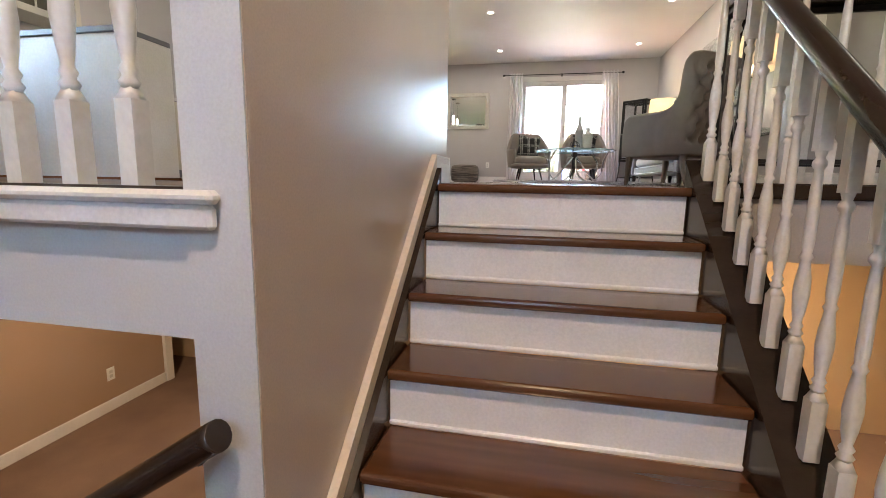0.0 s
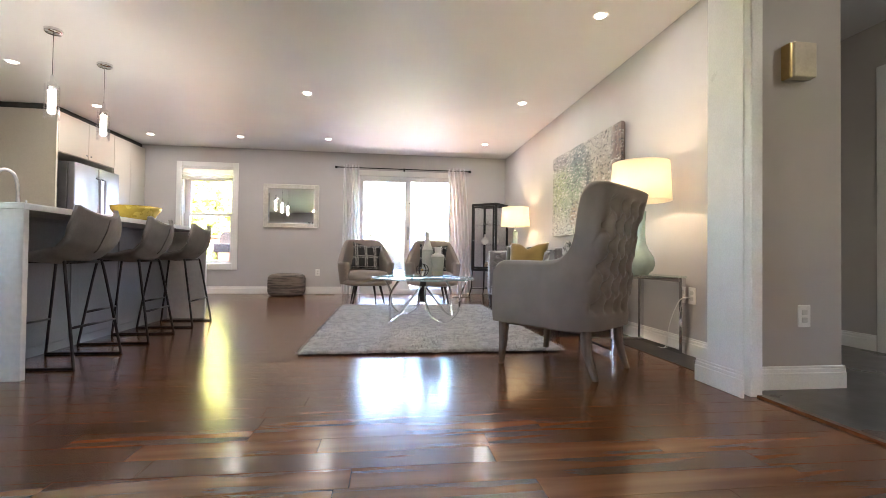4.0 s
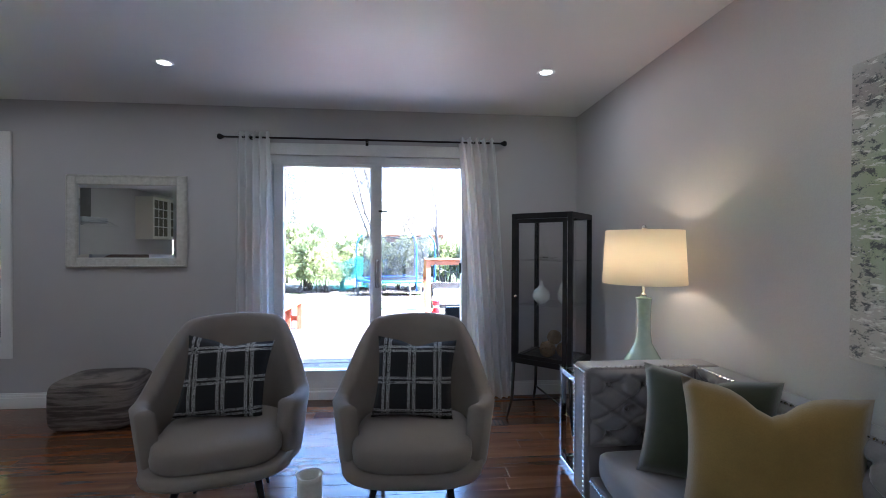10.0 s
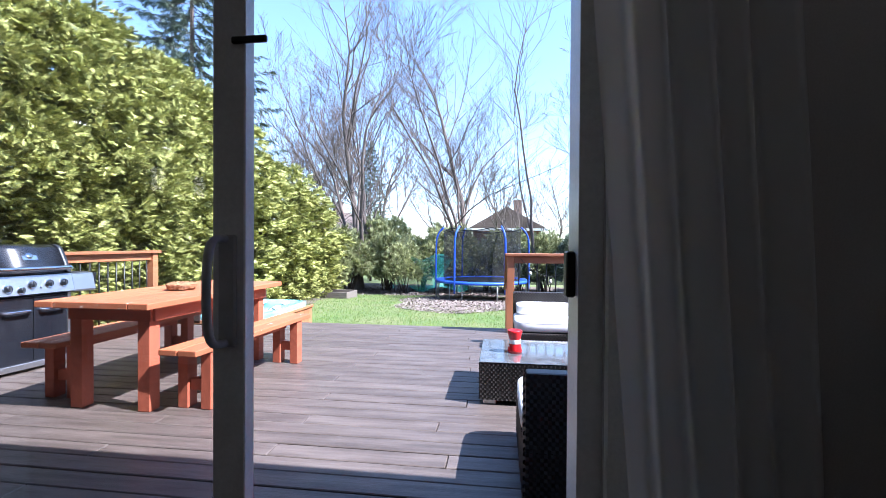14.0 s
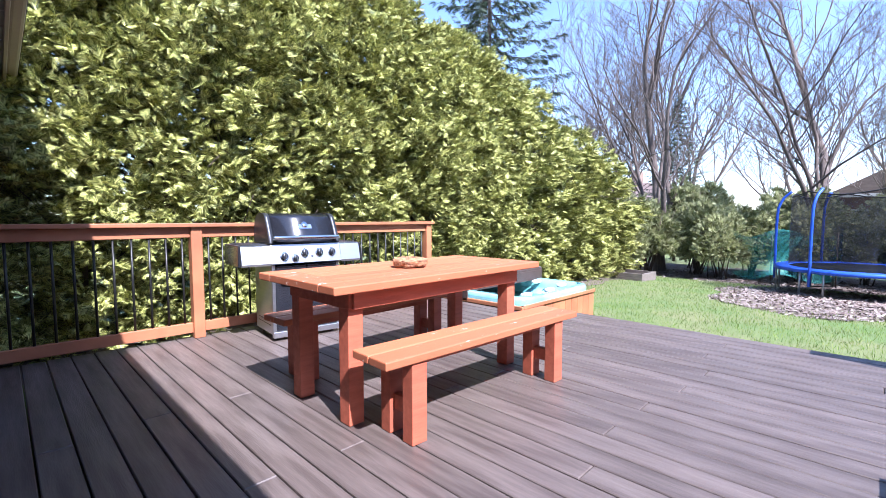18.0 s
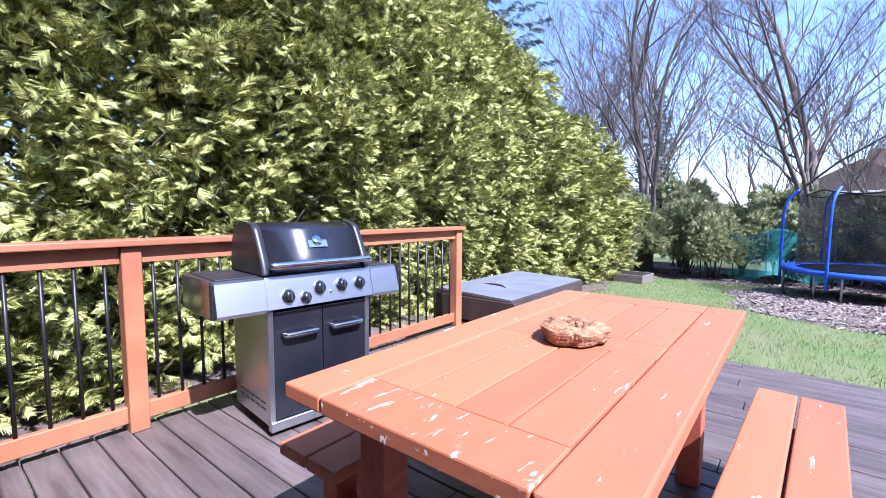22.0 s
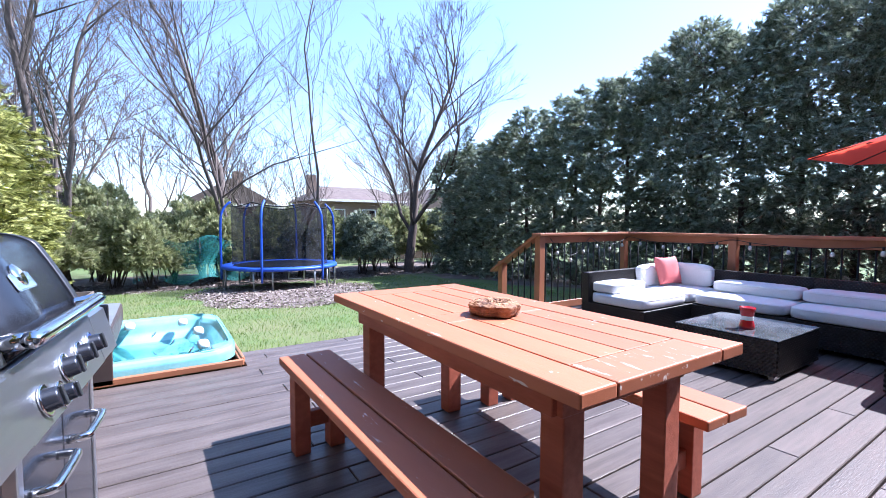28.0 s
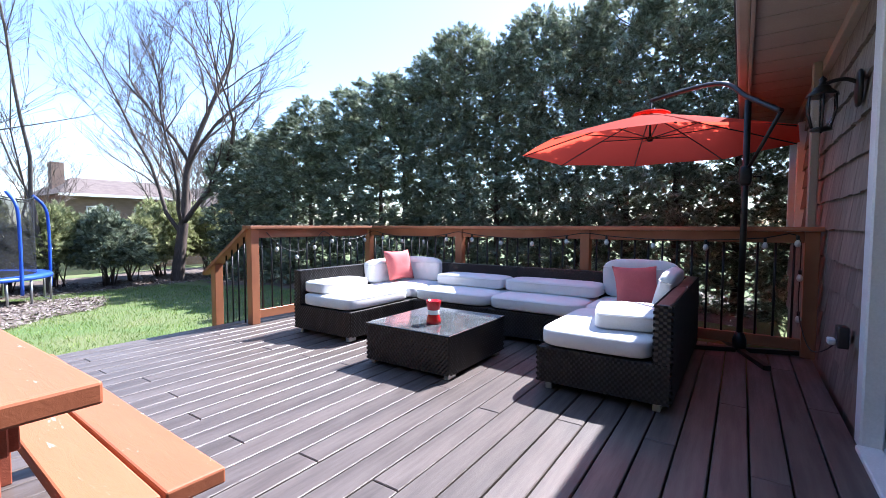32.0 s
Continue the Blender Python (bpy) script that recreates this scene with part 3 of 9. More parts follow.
# ---- kitchen side window ----
w1 = tagged(new("window_1"), "white sash window beside the mirror", "window", "", "structure")
x0, x1, z0, z1 = WIN
bm = B()
for a in ((x0 - 0.08, x0, z0 - 0.08, z1 + 0.08), (x1, x1 + 0.08, z0 - 0.08, z1 + 0.08), (x0, x1, z1, z1 + 0.08), (x0, x1, z0 - 0.08, z0)):
    box(bm, a[0], a[1], 10.182, 10.2, a[2], a[3], 0.004)
part("window_casing", bm, trim_white, w1)
part("window_sill", box(B(), x0 + 0.001, x1 - 0.001, 10.185, 10.27, z0, z0 + 0.02, 0.004), trim_white, w1)
bm = B()
for a in ((x0, x0 + 0.012), (x1 - 0.012, x1)):
    box(bm, *a, 10.2, 10.345, z0, z1)
box(bm, x0 + 0.012, x1 - 0.012, 10.2, 10.345, z1 - 0.012, z1)
part("window_reveal", bm, trim_white, w1)
for zz0, zz1, yy in ((z0 + 0.02, 1.33, 10.285), (1.30, z1 - 0.012, 10.325)):
    bm = B()
    a, b, t = x0 + 0.06, x1 - 0.02, 0.045
    box(bm, x0 + 0.012, a + t, yy - 0.02, yy + 0.02, zz0, zz1)
    box(bm, b - t, x1 - 0.012, yy - 0.02, yy + 0.02, zz0, zz1)
    box(bm, a + t, b - t, yy - 0.02, yy + 0.02, zz0, zz0 + t)
    box(bm, a + t, b - t, yy - 0.02, yy + 0.02, zz1 - 0.03, zz1)
    f = part("window_frame", bm, vinyl_white, w1)
    part("pane", box(B(), a + t - 0.004, b - t + 0.004, yy - 0.003, yy + 0.003, zz0 + t - 0.004, zz1 - 0.026), clear_pane, f, shadow=False)
linen = cloth_through("shade_linen", (0.62, 0.58, 0.52), 0.35)


def roman_shade():
    t = thing("roman_shade", pose(-2.418, 10.205, 0), "gathered beige linen roman shade", "blind")
    bm = B()
    prof = [(0.03, 2.10), (0.01, 2.06), (-0.012, 2.00), (0.0, 1.985), (-0.03, 1.95), (-0.006, 1.935), (-0.035, 1.90), (0.0, 1.89), (0.02, 1.95)]
    pts = curve_pts([(0, y, z) for y, z in prof], 4)
    def fn(u, v):
        p = pts[min(int(round(u * (len(pts) - 1))), len(pts) - 1)]
        sag = -0.018 * (1 - (2 * v - 1) ** 2) * max(0, (2.02 - p.z)) / 0.1 + 0.006 * math.sin(v * 23)
        return Vector(((v - 0.5) * 0.80, p.y + 0.004 * math.sin(v * 31 + u * 9), p.z + sag))
    grid(bm, fn, len(pts) - 1, 30)
    part("folds", bm, linen, t)
    part("headrail", box(B(), -0.40, 0.40, 0.0, 0.03, 2.075, 2.105, 0.003), trim_white, t)


roman_shade()

# outside window under the umbrella
w2 = tagged(new("window_2"), "dark house window with white outer casing", "window", "", "structure")
x0, x1, z0, z1 = WIN2
bm = B()
for a in ((x0 - 0.08, x0, z0 - 0.08, z1 + 0.08), (x1, x1 + 0.08, z0 - 0.08, z1 + 0.08), (x0, x1, z1, z1 + 0.08), (x0 - 0.0, x1, z0 - 0.08, z0)):
    box(bm, a[0], a[1], 10.352, 10.44, a[2], a[3], 0.004)
part("window_casing", bm, vinyl_white, w2)
part("pane", box(B(), x0, x1, 10.335, 10.341, z0, z1), surface("dark_pane", (0.01, 0.01, 0.014), rough=0.05, bump=0, roughvar=0.02), w2)

# ---- outside of the house: eaves, roof, wall shingles come last ----
soffit_paint = surface("soffit_paint", (0.34, 0.30, 0.25), (0.30, 0.265, 0.22), 0.6, scale=2, fine=80, bump=0.1)
bm = B()
box(bm, -5.3, 7.0, 10.36, 10.88, 2.36, 2.375)
for i in range(40):
    box(bm, -5.3 + i * 0.31, -5.295 + i * 0.31, 10.36, 10.88, 2.355, 2.3605)
setting(part("soffit", bm, soffit_paint), "beige panelled soffit under the eaves", "soffit")
bm = B()
box(bm, -5.3, 7.0, 10.88, 10.905, 2.33, 2.50, 0.004)
box(bm, -5.32, 7.02, 10.905, 10.985, 2.40, 2.50, 0.02, 2)
setting(part("trim_fascia", bm, soffit_paint), "beige fascia with gutter", "trim")
bm = B()
vs = [bm.verts.new(p) for p in ((-5.5, 11.0, 2.5), (7.1, 11.0, 2.5), (7.1, 5.0, 4.6), (-5.5, 5.0, 4.6), (-5.5, -2.0, 2.5), (7.1, -2.0, 2.5))]
bm.faces.new(vs[:4]), bm.faces.new((vs[3], vs[2], vs[5], vs[4]))
bm.faces.new((vs[0], vs[3], vs[4])), bm.faces.new((vs[1], vs[5], vs[2]))
setting(part("roof", bm, surface("roof_shingle", (0.09, 0.08, 0.075), rough=0.9, fine=40, bump=0.6)), "dark shingled roof", "roof")
bm = B()
box(bm, 1.81, 7.0, 10.37, 10.42, 2.28, 2.36, 0.004)
setting(part("trim_frieze", bm, soffit_paint), "beige frieze board", "trim")

# ---- deck, ground ----
deck_wood = surface("deck_wood", (0.125, 0.098, 0.086), (0.068, 0.051, 0.044), 0.41, scale=2.5, fine=26, bump=0.35, depth=0.004, stretch=(0.8, 8, 8), rnd=0.10, roughvar=0.14)
cedar = surface("cedar_stain", (0.36, 0.135, 0.06), (0.27, 0.095, 0.042), 0.55, scale=3, fine=24, bump=0.25, depth=0.003, stretch=(1, 1, 1), rnd=0.12)
cedar_long = surface("cedar_long", (0.36, 0.135, 0.06), (0.27, 0.095, 0.042), 0.55, scale=3, fine=24, bump=0.25, depth=0.003, stretch=(6, 0.8, 6), rnd=0.12)
DECK_X0, DECK_X1, DECK_Y1 = -3.33, 3.50, 15.38
bm = B()
for y in (10.9, 12.0, 13.1, 14.2, 15.2):
    box(bm, DECK_X0, DECK_X1, y, y + 0.04, D - 0.24, D - 0.03)
for x in (-3.25, -1.0, 1.2, 3.35):
    for y in (10.7, 13.0, 15.2):
        box(bm, x, x + 0.09, y, y + 0.09, -1.3, D - 0.24)
box(bm, DECK_X0, DECK_X1, DECK_Y1 - 0.03, DECK_Y1 - 0.005, D - 0.22, D - 0.032)
setting(part("deck_frame", bm, surface("frame_wood", (0.12, 0.08, 0.055), rough=0.8)), "timber frame under the deck", "deck")


def ground_z(x, y):
    return max(-0.95, -0.30 - 0.053 * max(0, y - 15.5)) if y > 15.5 else -0.30 - 0.012 * (15.5 - y)


grass_floor = surface("lawn_soil", (0.085, 0.135, 0.032), (0.14, 0.15, 0.06), 0.95, scale=0.9, fine=55, bump=0.8, depth=0.02)
bm = B()
xs = [-400, -60, -20, -12, -8, -6, -4, -2, 0, 2, 4, 6, 8, 12, 20, 60, 400]
ys = [-300, -40, -2, 10, 10.45, 13, 15.5, 16, 17, 18, 19, 20, 21, 22, 23, 24, 25, 26, 27, 28, 30, 35, 45, 80, 500]
vg = [[bm.verts.new((x, y, ground_z(x, y) if y > -2 else -2.4) if not (-5.2 < x < 6.4 and y < 10.4) else (x, y, -2.4)) for x in xs] for y in ys]
for j in range(len(ys) - 1):
    for i in range(len(xs) - 1):
        bm.faces.new((vg[j][i], vg[j][i + 1], vg[j + 1][i + 1], vg[j + 1][i])).smooth = True
setting(part("ground", bm, grass_floor), "spring lawn with worn patches", "ground")

# ---- ceiling lights and added fill lamps ----
WARM = (1.0, 0.95, 0.88)
pot_glow = glowing("pot_glow", (1.0, 0.94, 0.84), 0.3)
POTS = [(-0.34, 5.50), (-0.34, 7.43), (-0.36, 9.35), (2.08, 5.50), (2.075, 7.36), (2.065, 9.26), (-1.67, 9.43), (-2.98, 9.51), (-2.96, 8.27), (-2.95, 7.04), (-2.95, 5.8), (-2.95, 4.55), (-2.95, 3.4)]


def pot_light(x, y):
    t = thing("pot_light", pose(x, y, CEIL), "small round recessed ceiling light, switched on", "ceiling light", "recessed ceiling lights")
    part("ring", lathe(B(), [(0.040, -0.001), (0.041, -0.004), (0.052, -0.006), (0.056, -0.002), (0.056, -0.001), (0.040, -0.001)], 24), trim_white, t)
    part("lens", lathe(B(), [(0.0, -0.005), (0.025, -0.0045), (0.039, -0.002)], 20), pot_glow, t, "glowing lens")
    return t


first_pot = pot_light(*POTS[0])
for x, y in POTS[1:]:
    copy_thing(first_pot, pose(x, y, CEIL))
for x, y in POTS:
    lamp("pot_lamp", "AREA", (x, y, CEIL - 0.012), 0.055 if x < -1 else 0.088, WARM, 0.08)
# added fill lamps without fixtures: hall, bedroom, lower level, entrance
lamp("hall_fill", "POINT", (3.3, 3.6, 2.2), 0.07, WARM, 0.08)
lamp("bedroom_fill", "AREA", (5.2, 4.9, 2.2), 0.5, (0.85, 0.95, 1.0), 0.8)
lamp("lower_fill", "AREA", (1.8, 3.9, -0.30), 0.7, (1.0, 0.72, 0.42), 0.12)
lamp("lower_fill_west", "AREA", (-2.2, 2.9, -0.30), 0.25, (1.0, 0.74, 0.48), 0.12)
lamp("entrance_fill", "AREA", (0.6, -0.1, 2.40), 0.85, (1.0, 0.75, 0.50), 0.2)

# ---- living room ----
taupe = surface("taupe_cloth", (0.235, 0.200, 0.170), (0.205, 0.172, 0.145), 0.9, scale=3, fine=420, bump=0.35, depth=0.0015, sheen=0.2)
grey_velvet = surface("grey_velvet", (0.200, 0.183, 0.183), (0.165, 0.150, 0.152), 0.8, scale=2.5, fine=260, bump=0.2, depth=0.0012, sheen=0.5)
chair_cloth = surface("chair_cloth", (0.215, 0.188, 0.165), (0.185, 0.162, 0.142), 0.92, scale=5, fine=350, bump=0.5, depth=0.002, sheen=0.15)
walnut_leg = surface("walnut_leg", (0.055, 0.036, 0.026), (0.035, 0.023, 0.017), 0.4, scale=8, fine=60, stretch=(6, 6, 1))
oak_grey = surface("grey_oak", (0.16, 0.125, 0.098), (0.115, 0.09, 0.07), 0.6, scale=7, fine=60, stretch=(6, 6, 0.8), bump=0.3)
rug_mat = surface("rug_pile", (0.46, 0.45, 0.44), (0.27, 0.265, 0.265), 0.97, scale=16, fine=150, bump=1.0, depth=0.012, sheen=0.3, lo=0.38, hi=0.62)


def rug():
    t = thing("area_rug", pose(0.90, 6.89, 0.0), "thick shaggy light grey rug on the wooden floor", "rug")
    bm = B()
    w, l = 1.84, 2.82

    def fn(u, v):
        x, y = (u - 0.5) * w, (v - 0.5) * l
        e = min(min(u, 1 - u) * w, min(v, 1 - v) * l)
        n1 = noise.noise(Vector((x * 22, y * 22, 1.3))) + 0.6 * noise.noise(Vector((x * 50, y * 50, 4.1)))
        wob = 0.012 * noise.noise(Vector((x * 9, y * 9, 7)))
        z = 0.028 * min(1, (e + 0.004) / 0.02) ** 0.5 + 0.006 * n1
        return Vector((x + (wob if e < 0.01 else 0), y + (wob if e < 0.01 else 0), max(z, 0.002)))
    grid(bm, fn, 150, 240)
    part("pile_surface", bm, rug_mat, t)
    rnd = random.Random(5)
    verts, faces = [], []
    for i in range(9000):
        x, y = rnd.uniform(-w / 2, w / 2), rnd.uniform(-l / 2, l / 2)
        if i < 2600:
            s = rnd.choice((0, 1))
            if rnd.random() < 0.4:
                y = (-1 if s else 1) * (l / 2 + rnd.uniform(-0.01, 0.012))
            else:
                x = (-1 if s else 1) * (w / 2 + rnd.uniform(-0.01, 0.012))
        a = rnd.uniform(0, 6.28)
        dx, dy = math.cos(a) * 0.0035, math.sin(a) * 0.0035
        h, lx, ly = rnd.uniform(0.03, 0.045), rnd.uniform(-0.016, 0.016), rnd.uniform(-0.016, 0.016)
        z0 = 0.012 if i < 2600 else 0.02
        k = len(verts)
        verts += [(x - dx, y - dy, z0), (x + dx, y + dy, z0), (x + lx, y + ly, z0 + h * (0.5 if i < 2600 else 0.62))]
        faces.append((k, k + 1, k + 2))
    me = bpy.data.meshes.new("tuft_mass")
    me.from_pydata(verts, [], faces)
    me.materials.append(rug_mat)
    o = new("tuft_mass", me)
    o.parent = t
    tagged(o, kind="stuff")


rug()


def coffee_table():
    t = thing("coffee_table", pose(0.925, 6.96, 0.0), "round glass coffee table with curved chrome legs", "table")
    part("glass_top", lathe(B(), [(0.0, 0.437), (0.512, 0.437), (0.518, 0.441), (0.518, 0.446), (0.512, 0.450), (0.0, 0.450)], 64), table_glass, t, "clear round glass top", shadow=False)
    for i in range(4):
        a = radians(45 + 90 * i)
        c, s = math.cos(a), math.sin(a)
        sx, sy = -s, c
        bm = B()
        pts = curve_pts([(0.47 * c + 0.10 * sx, 0.47 * s + 0.10 * sy, 0.433), (0.47 * c, 0.47 * s, 0.30), (0.45 * c - 0.02 * sx, 0.45 * s - 0.02 * sy, 0.13), (0.36 * c - 0.10 * sx, 0.36 * s - 0.10 * sy, 0.036), (0.20 * c - 0.12 * sx, 0.20 * s - 0.12 * sy, 0.10), (0.08 * c - 0.06 * sx, 0.08 * s - 0.06 * sy, 0.26), (0.035 * c, 0.035 * s, 0.36)], 7)
        def fn(u, v):
            p = pts[min(int(round(u * (len(pts) - 1))), len(pts) - 1)]
            q = v * 2 * math.pi
            return p + Vector((sx, sy, 0)) * 0.017 * math.cos(q) + Vector((c, s, 0.35)) * 0.006 * math.sin(q)
        grid(bm, fn, len(pts) - 1, 10)
        part("leg", bm, chrome, t)
    rim = [(0.5185 * math.cos(a * math.pi / 48), 0.5185 * math.sin(a * math.pi / 48), 0.4435) for a in range(96)]
    part("glass_edge", tube(B(), rim, 0.0068, 8, True), glass_edge, t, "polished pale green glass edge", smooth=True)
    part("hub", lathe(B(), [(0.030, 0.20), (0.034, 0.21), (0.034, 0.42), (0.022, 0.436)], 20), black_metal, t, "dark metal hub under the glass")


coffee_table()
stone_vase = surface("vase_stoneware", (0.40, 0.41, 0.37), (0.34, 0.35, 0.31), 0.75, scale=12, fine=160, bump=0.25)
vase_white = surface("vase_chalk", (0.58, 0.57, 0.54), (0.54, 0.53, 0.50), 0.7, scale=12, fine=160, bump=0.2)
v1 = thing("tall_vase", pose(0.985, 7.17, 0.45), "tall matt grey bottle vase with a pale neck", "vase")
part("body", lathe(B(), [(0.0, 0.0), (0.050, 0.0), (0.052, 0.01), (0.058, 0.27), (0.056, 0.285)], 32), stone_vase, v1)
part("neck", lathe(B(), [(0.0565, 0.285), (0.052, 0.30), (0.030, 0.36), (0.021, 0.41), (0.019, 0.47), (0.021, 0.478), (0.015, 0.477), (0.013, 0.40)], 32), vase_white, v1)
v2 = thing("short_vase", pose(1.085, 7.06, 0.45), "matt grey vase with a wide pale shoulder", "vase")
part("body", lathe(B(), [(0.0, 0.0), (0.050, 0.0), (0.054, 0.02), (0.068, 0.20), (0.070, 0.212)], 32), stone_vase, v2)
part("neck", lathe(B(), [(0.0705, 0.212), (0.064, 0.232), (0.040, 0.243), (0.034, 0.25), (0.036, 0.305), (0.040, 0.312), (0.030, 0.311), (0.028, 0.25)], 32), vase_white, v2)
orb = thing("wire_orb", pose(0.925, 7.08, 0.452), "openwork metal orb of dark rings with a gold centre", "ornament")
for i, (rx, ry) in enumerate(((0, 0), (90, 0), (90, 60), (90, 120))):
    bm = B()
    m = pose(0, 0, 0.068, rx, 0, ry)
    tube(bm, [m @ Vector((0.064 * math.cos(a * math.pi / 16), 0.064 * math.sin(a * math.pi / 16), 0)) for a in range(32)], 0.0035, 6, True)
    part("ring", bm, black_metal, orb)
part("centre", lathe(B(), [(0.0, 0.055), (0.012, 0.06), (0.014, 0.068), (0.012, 0.076), (0.0, 0.081)], 10), surface("gold", (0.6, 0.38, 0.12), rough=0.3, metal=1.0, bump=0), orb, "small gold centre")

plaid, _n, _l, _b = nodes_of("plaid_weave")
_tc = _n.new("ShaderNodeTexCoord")
_sep = _n.new("ShaderNodeSeparateXYZ")
_l.new(_tc.outputs["Object"], _sep.inputs[0])


def stripe(sock, period, width, offset):
    a, b, c = _n.new("ShaderNodeMath"), _n.new("ShaderNodeMath"), _n.new("ShaderNodeMath")
    a.operation, b.operation, c.operation = "ADD", "PINGPONG", "LESS_THAN"
    a.inputs[1].default_value, b.inputs[1].default_value, c.inputs[1].default_value = 10 * period * 2 + offset, period, width
    _l.new(sock, a.inputs[0])
    _l.new(a.outputs[0], b.inputs[0])
    _l.new(b.outputs[0], c.inputs[0])
    return c.outputs[0]


def lighter(a, b):
    m = _n.new("ShaderNodeMath")
    m.operation = "MAXIMUM"
    _l.new(a, m.inputs[0])
    _l.new(b, m.inputs[1])
    return m.outputs[0]


def gated(a, b):
    m = _n.new("ShaderNodeMath")
    m.operation = "MULTIPLY"
    _l.new(a, m.inputs[0])
    _l.new(b, m.inputs[1])
    return m.outputs[0]


_fz = noise_of(_n, _l, 300.0, 2.0)
_gt = _n.new("ShaderNodeMath")
_gt.operation, _gt.inputs[1].default_value = "GREATER_THAN", 0.50
_l.new(_fz, _gt.inputs[0])
_lines = lighter(lighter(stripe(_sep.outputs["X"], 0.062, 0.0085, 0.0), stripe(_sep.outputs["X"], 0.062, 0.0075, 0.024)), lighter(stripe(_sep.outputs["Z"], 0.074, 0.0065, 0.0), stripe(_sep.outputs["Z"], 0.074, 0.006, 0.020)))
_l.new(mix_colour(_n, _l, gated(_lines, _gt.outputs[0]), (0.014, 0.014, 0.016), (0.46, 0.45, 0.43)), _b.inputs["Base Color"])
_b.inputs["Roughness"].default_value = 0.95
bump_of(_n, _l, _fz, 0.6, 0.003, _b)


def accent_chair():
    """Low tub chair: wrapped shell whose arms flow into the back, round seat, four splayed legs. Faces -y."""
    t = thing("accent_chair", pose(0.275, 8.66, 0.0, 0, 0, 12), "taupe fabric tub chair with thin dark splayed legs", "chair", "pair of tub chairs")
    bm = B()

    def shell(u, v, inner):
        a = radians(-38 + 256 * u)          # from one arm front round the back to the other
        q = min(1.0, max(0.0, (math.sin(a) - 0.05) / 0.68))
        back = q * q * (3 - 2 * q)
        top = 0.575 + 0.31 * back - 0.02 * math.cos(a) ** 2
        z = 0.275 + (top - 0.275) * v
        flare = 1 + 0.10 * v
        r = (0.350 - (0.065 if inner else 0.0)) * flare
        x = r * 1.02 * math.cos(a)
        y = r * (0.88 + 0.10 * back) * math.sin(a) + 0.10 * back * v + 0.02
        x *= 1 - 0.14 * back * v
        return Vector((x, y, z))
    n, k = 44, 10
    rings = []
    for i in range(n + 1):
        u = i / n
        loop = [shell(u, j / k, False) for j in range(k + 1)]
        o, q = shell(u, 1, False), shell(u, 1, True)
        loop += [o.lerp(q, 0.25) + Vector((0, 0, 0.016)), o.lerp(q, 0.75) + Vector((0, 0, 0.016))]
        loop += [shell(u, 1 - j / k, True) for j in range(k + 1)]
        rings.append([bm.verts.new(p) for p in loop])
    for a, b in zip(rings, rings[1:]):
        for j in range(len(a) - 1):
            bm.faces.new((a[j], b[j], b[j + 1], a[j + 1])).smooth = True
    for r, rev in ((rings[0], False), (rings[-1], True)):
        m = len(r) // 2
        for j in range(m - 1):
            q = (r[j], r[j + 1], r[-2 - j], r[-1 - j])
            bm.faces.new(q[::-1] if rev else q).smooth = True
    part("shell", bm, taupe, t)
    bm = B()
    loaf(bm, 0.66, 0.62, 0.10, 3.2, m=pose(0, -0.01, 0.30))
    part("base", bm, taupe, t)
    bm = B()
    loaf(bm, 0.55, 0.53, 0.15, 3.6, m=pose(0, -0.045, 0.385), puff=0.1)
    part("seat", bm, taupe, t)
    for x, y in ((-0.215, -0.225), (0.215, -0.225), (-0.18, 0.225), (0.18, 0.225)):
        part("leg", tube(B(), [(x, y, 0.0), (x * 0.72, y * 0.72, 0.28)], [0.009, 0.019], 12), black_metal, t)
    return t


ch1 = accent_chair()
ch2 = copy_thing(ch1, pose(1.19, 8.58, 0, 0, 0, -4))
for (x, y, r) in ((0.275, 8.65, 12), (1.19, 8.58, -5)):
    t = thing("plaid_cushion", pose(x, y, 0.655, -16, 0, r), "black and white plaid woven cushion", "cushion", "plaid cushions")
    part("cover", pillow(B(), 0.40, 0.39, 0.14, pose(0, 0.045, 0, 0, 7 if x < 1 else 3, 0), dent=0.12), plaid, t)

stud = surface("silver_stud", (0.7, 0.7, 0.7), rough=0.2, metal=1.0, bump=0)


def stud_row(pts):
    bm = B()
    for p, q in zip(pts, pts[1:]):
        p, q = Vector(p), Vector(q)
        n = max(1, int((q - p).length / 0.022))
        for i in range(n):
            c = p.lerp(q, i / n)
            bmesh.ops.create_icosphere(bm, subdivisions=1, radius=0.0065, matrix=Matrix.Translation(c))
    return bm


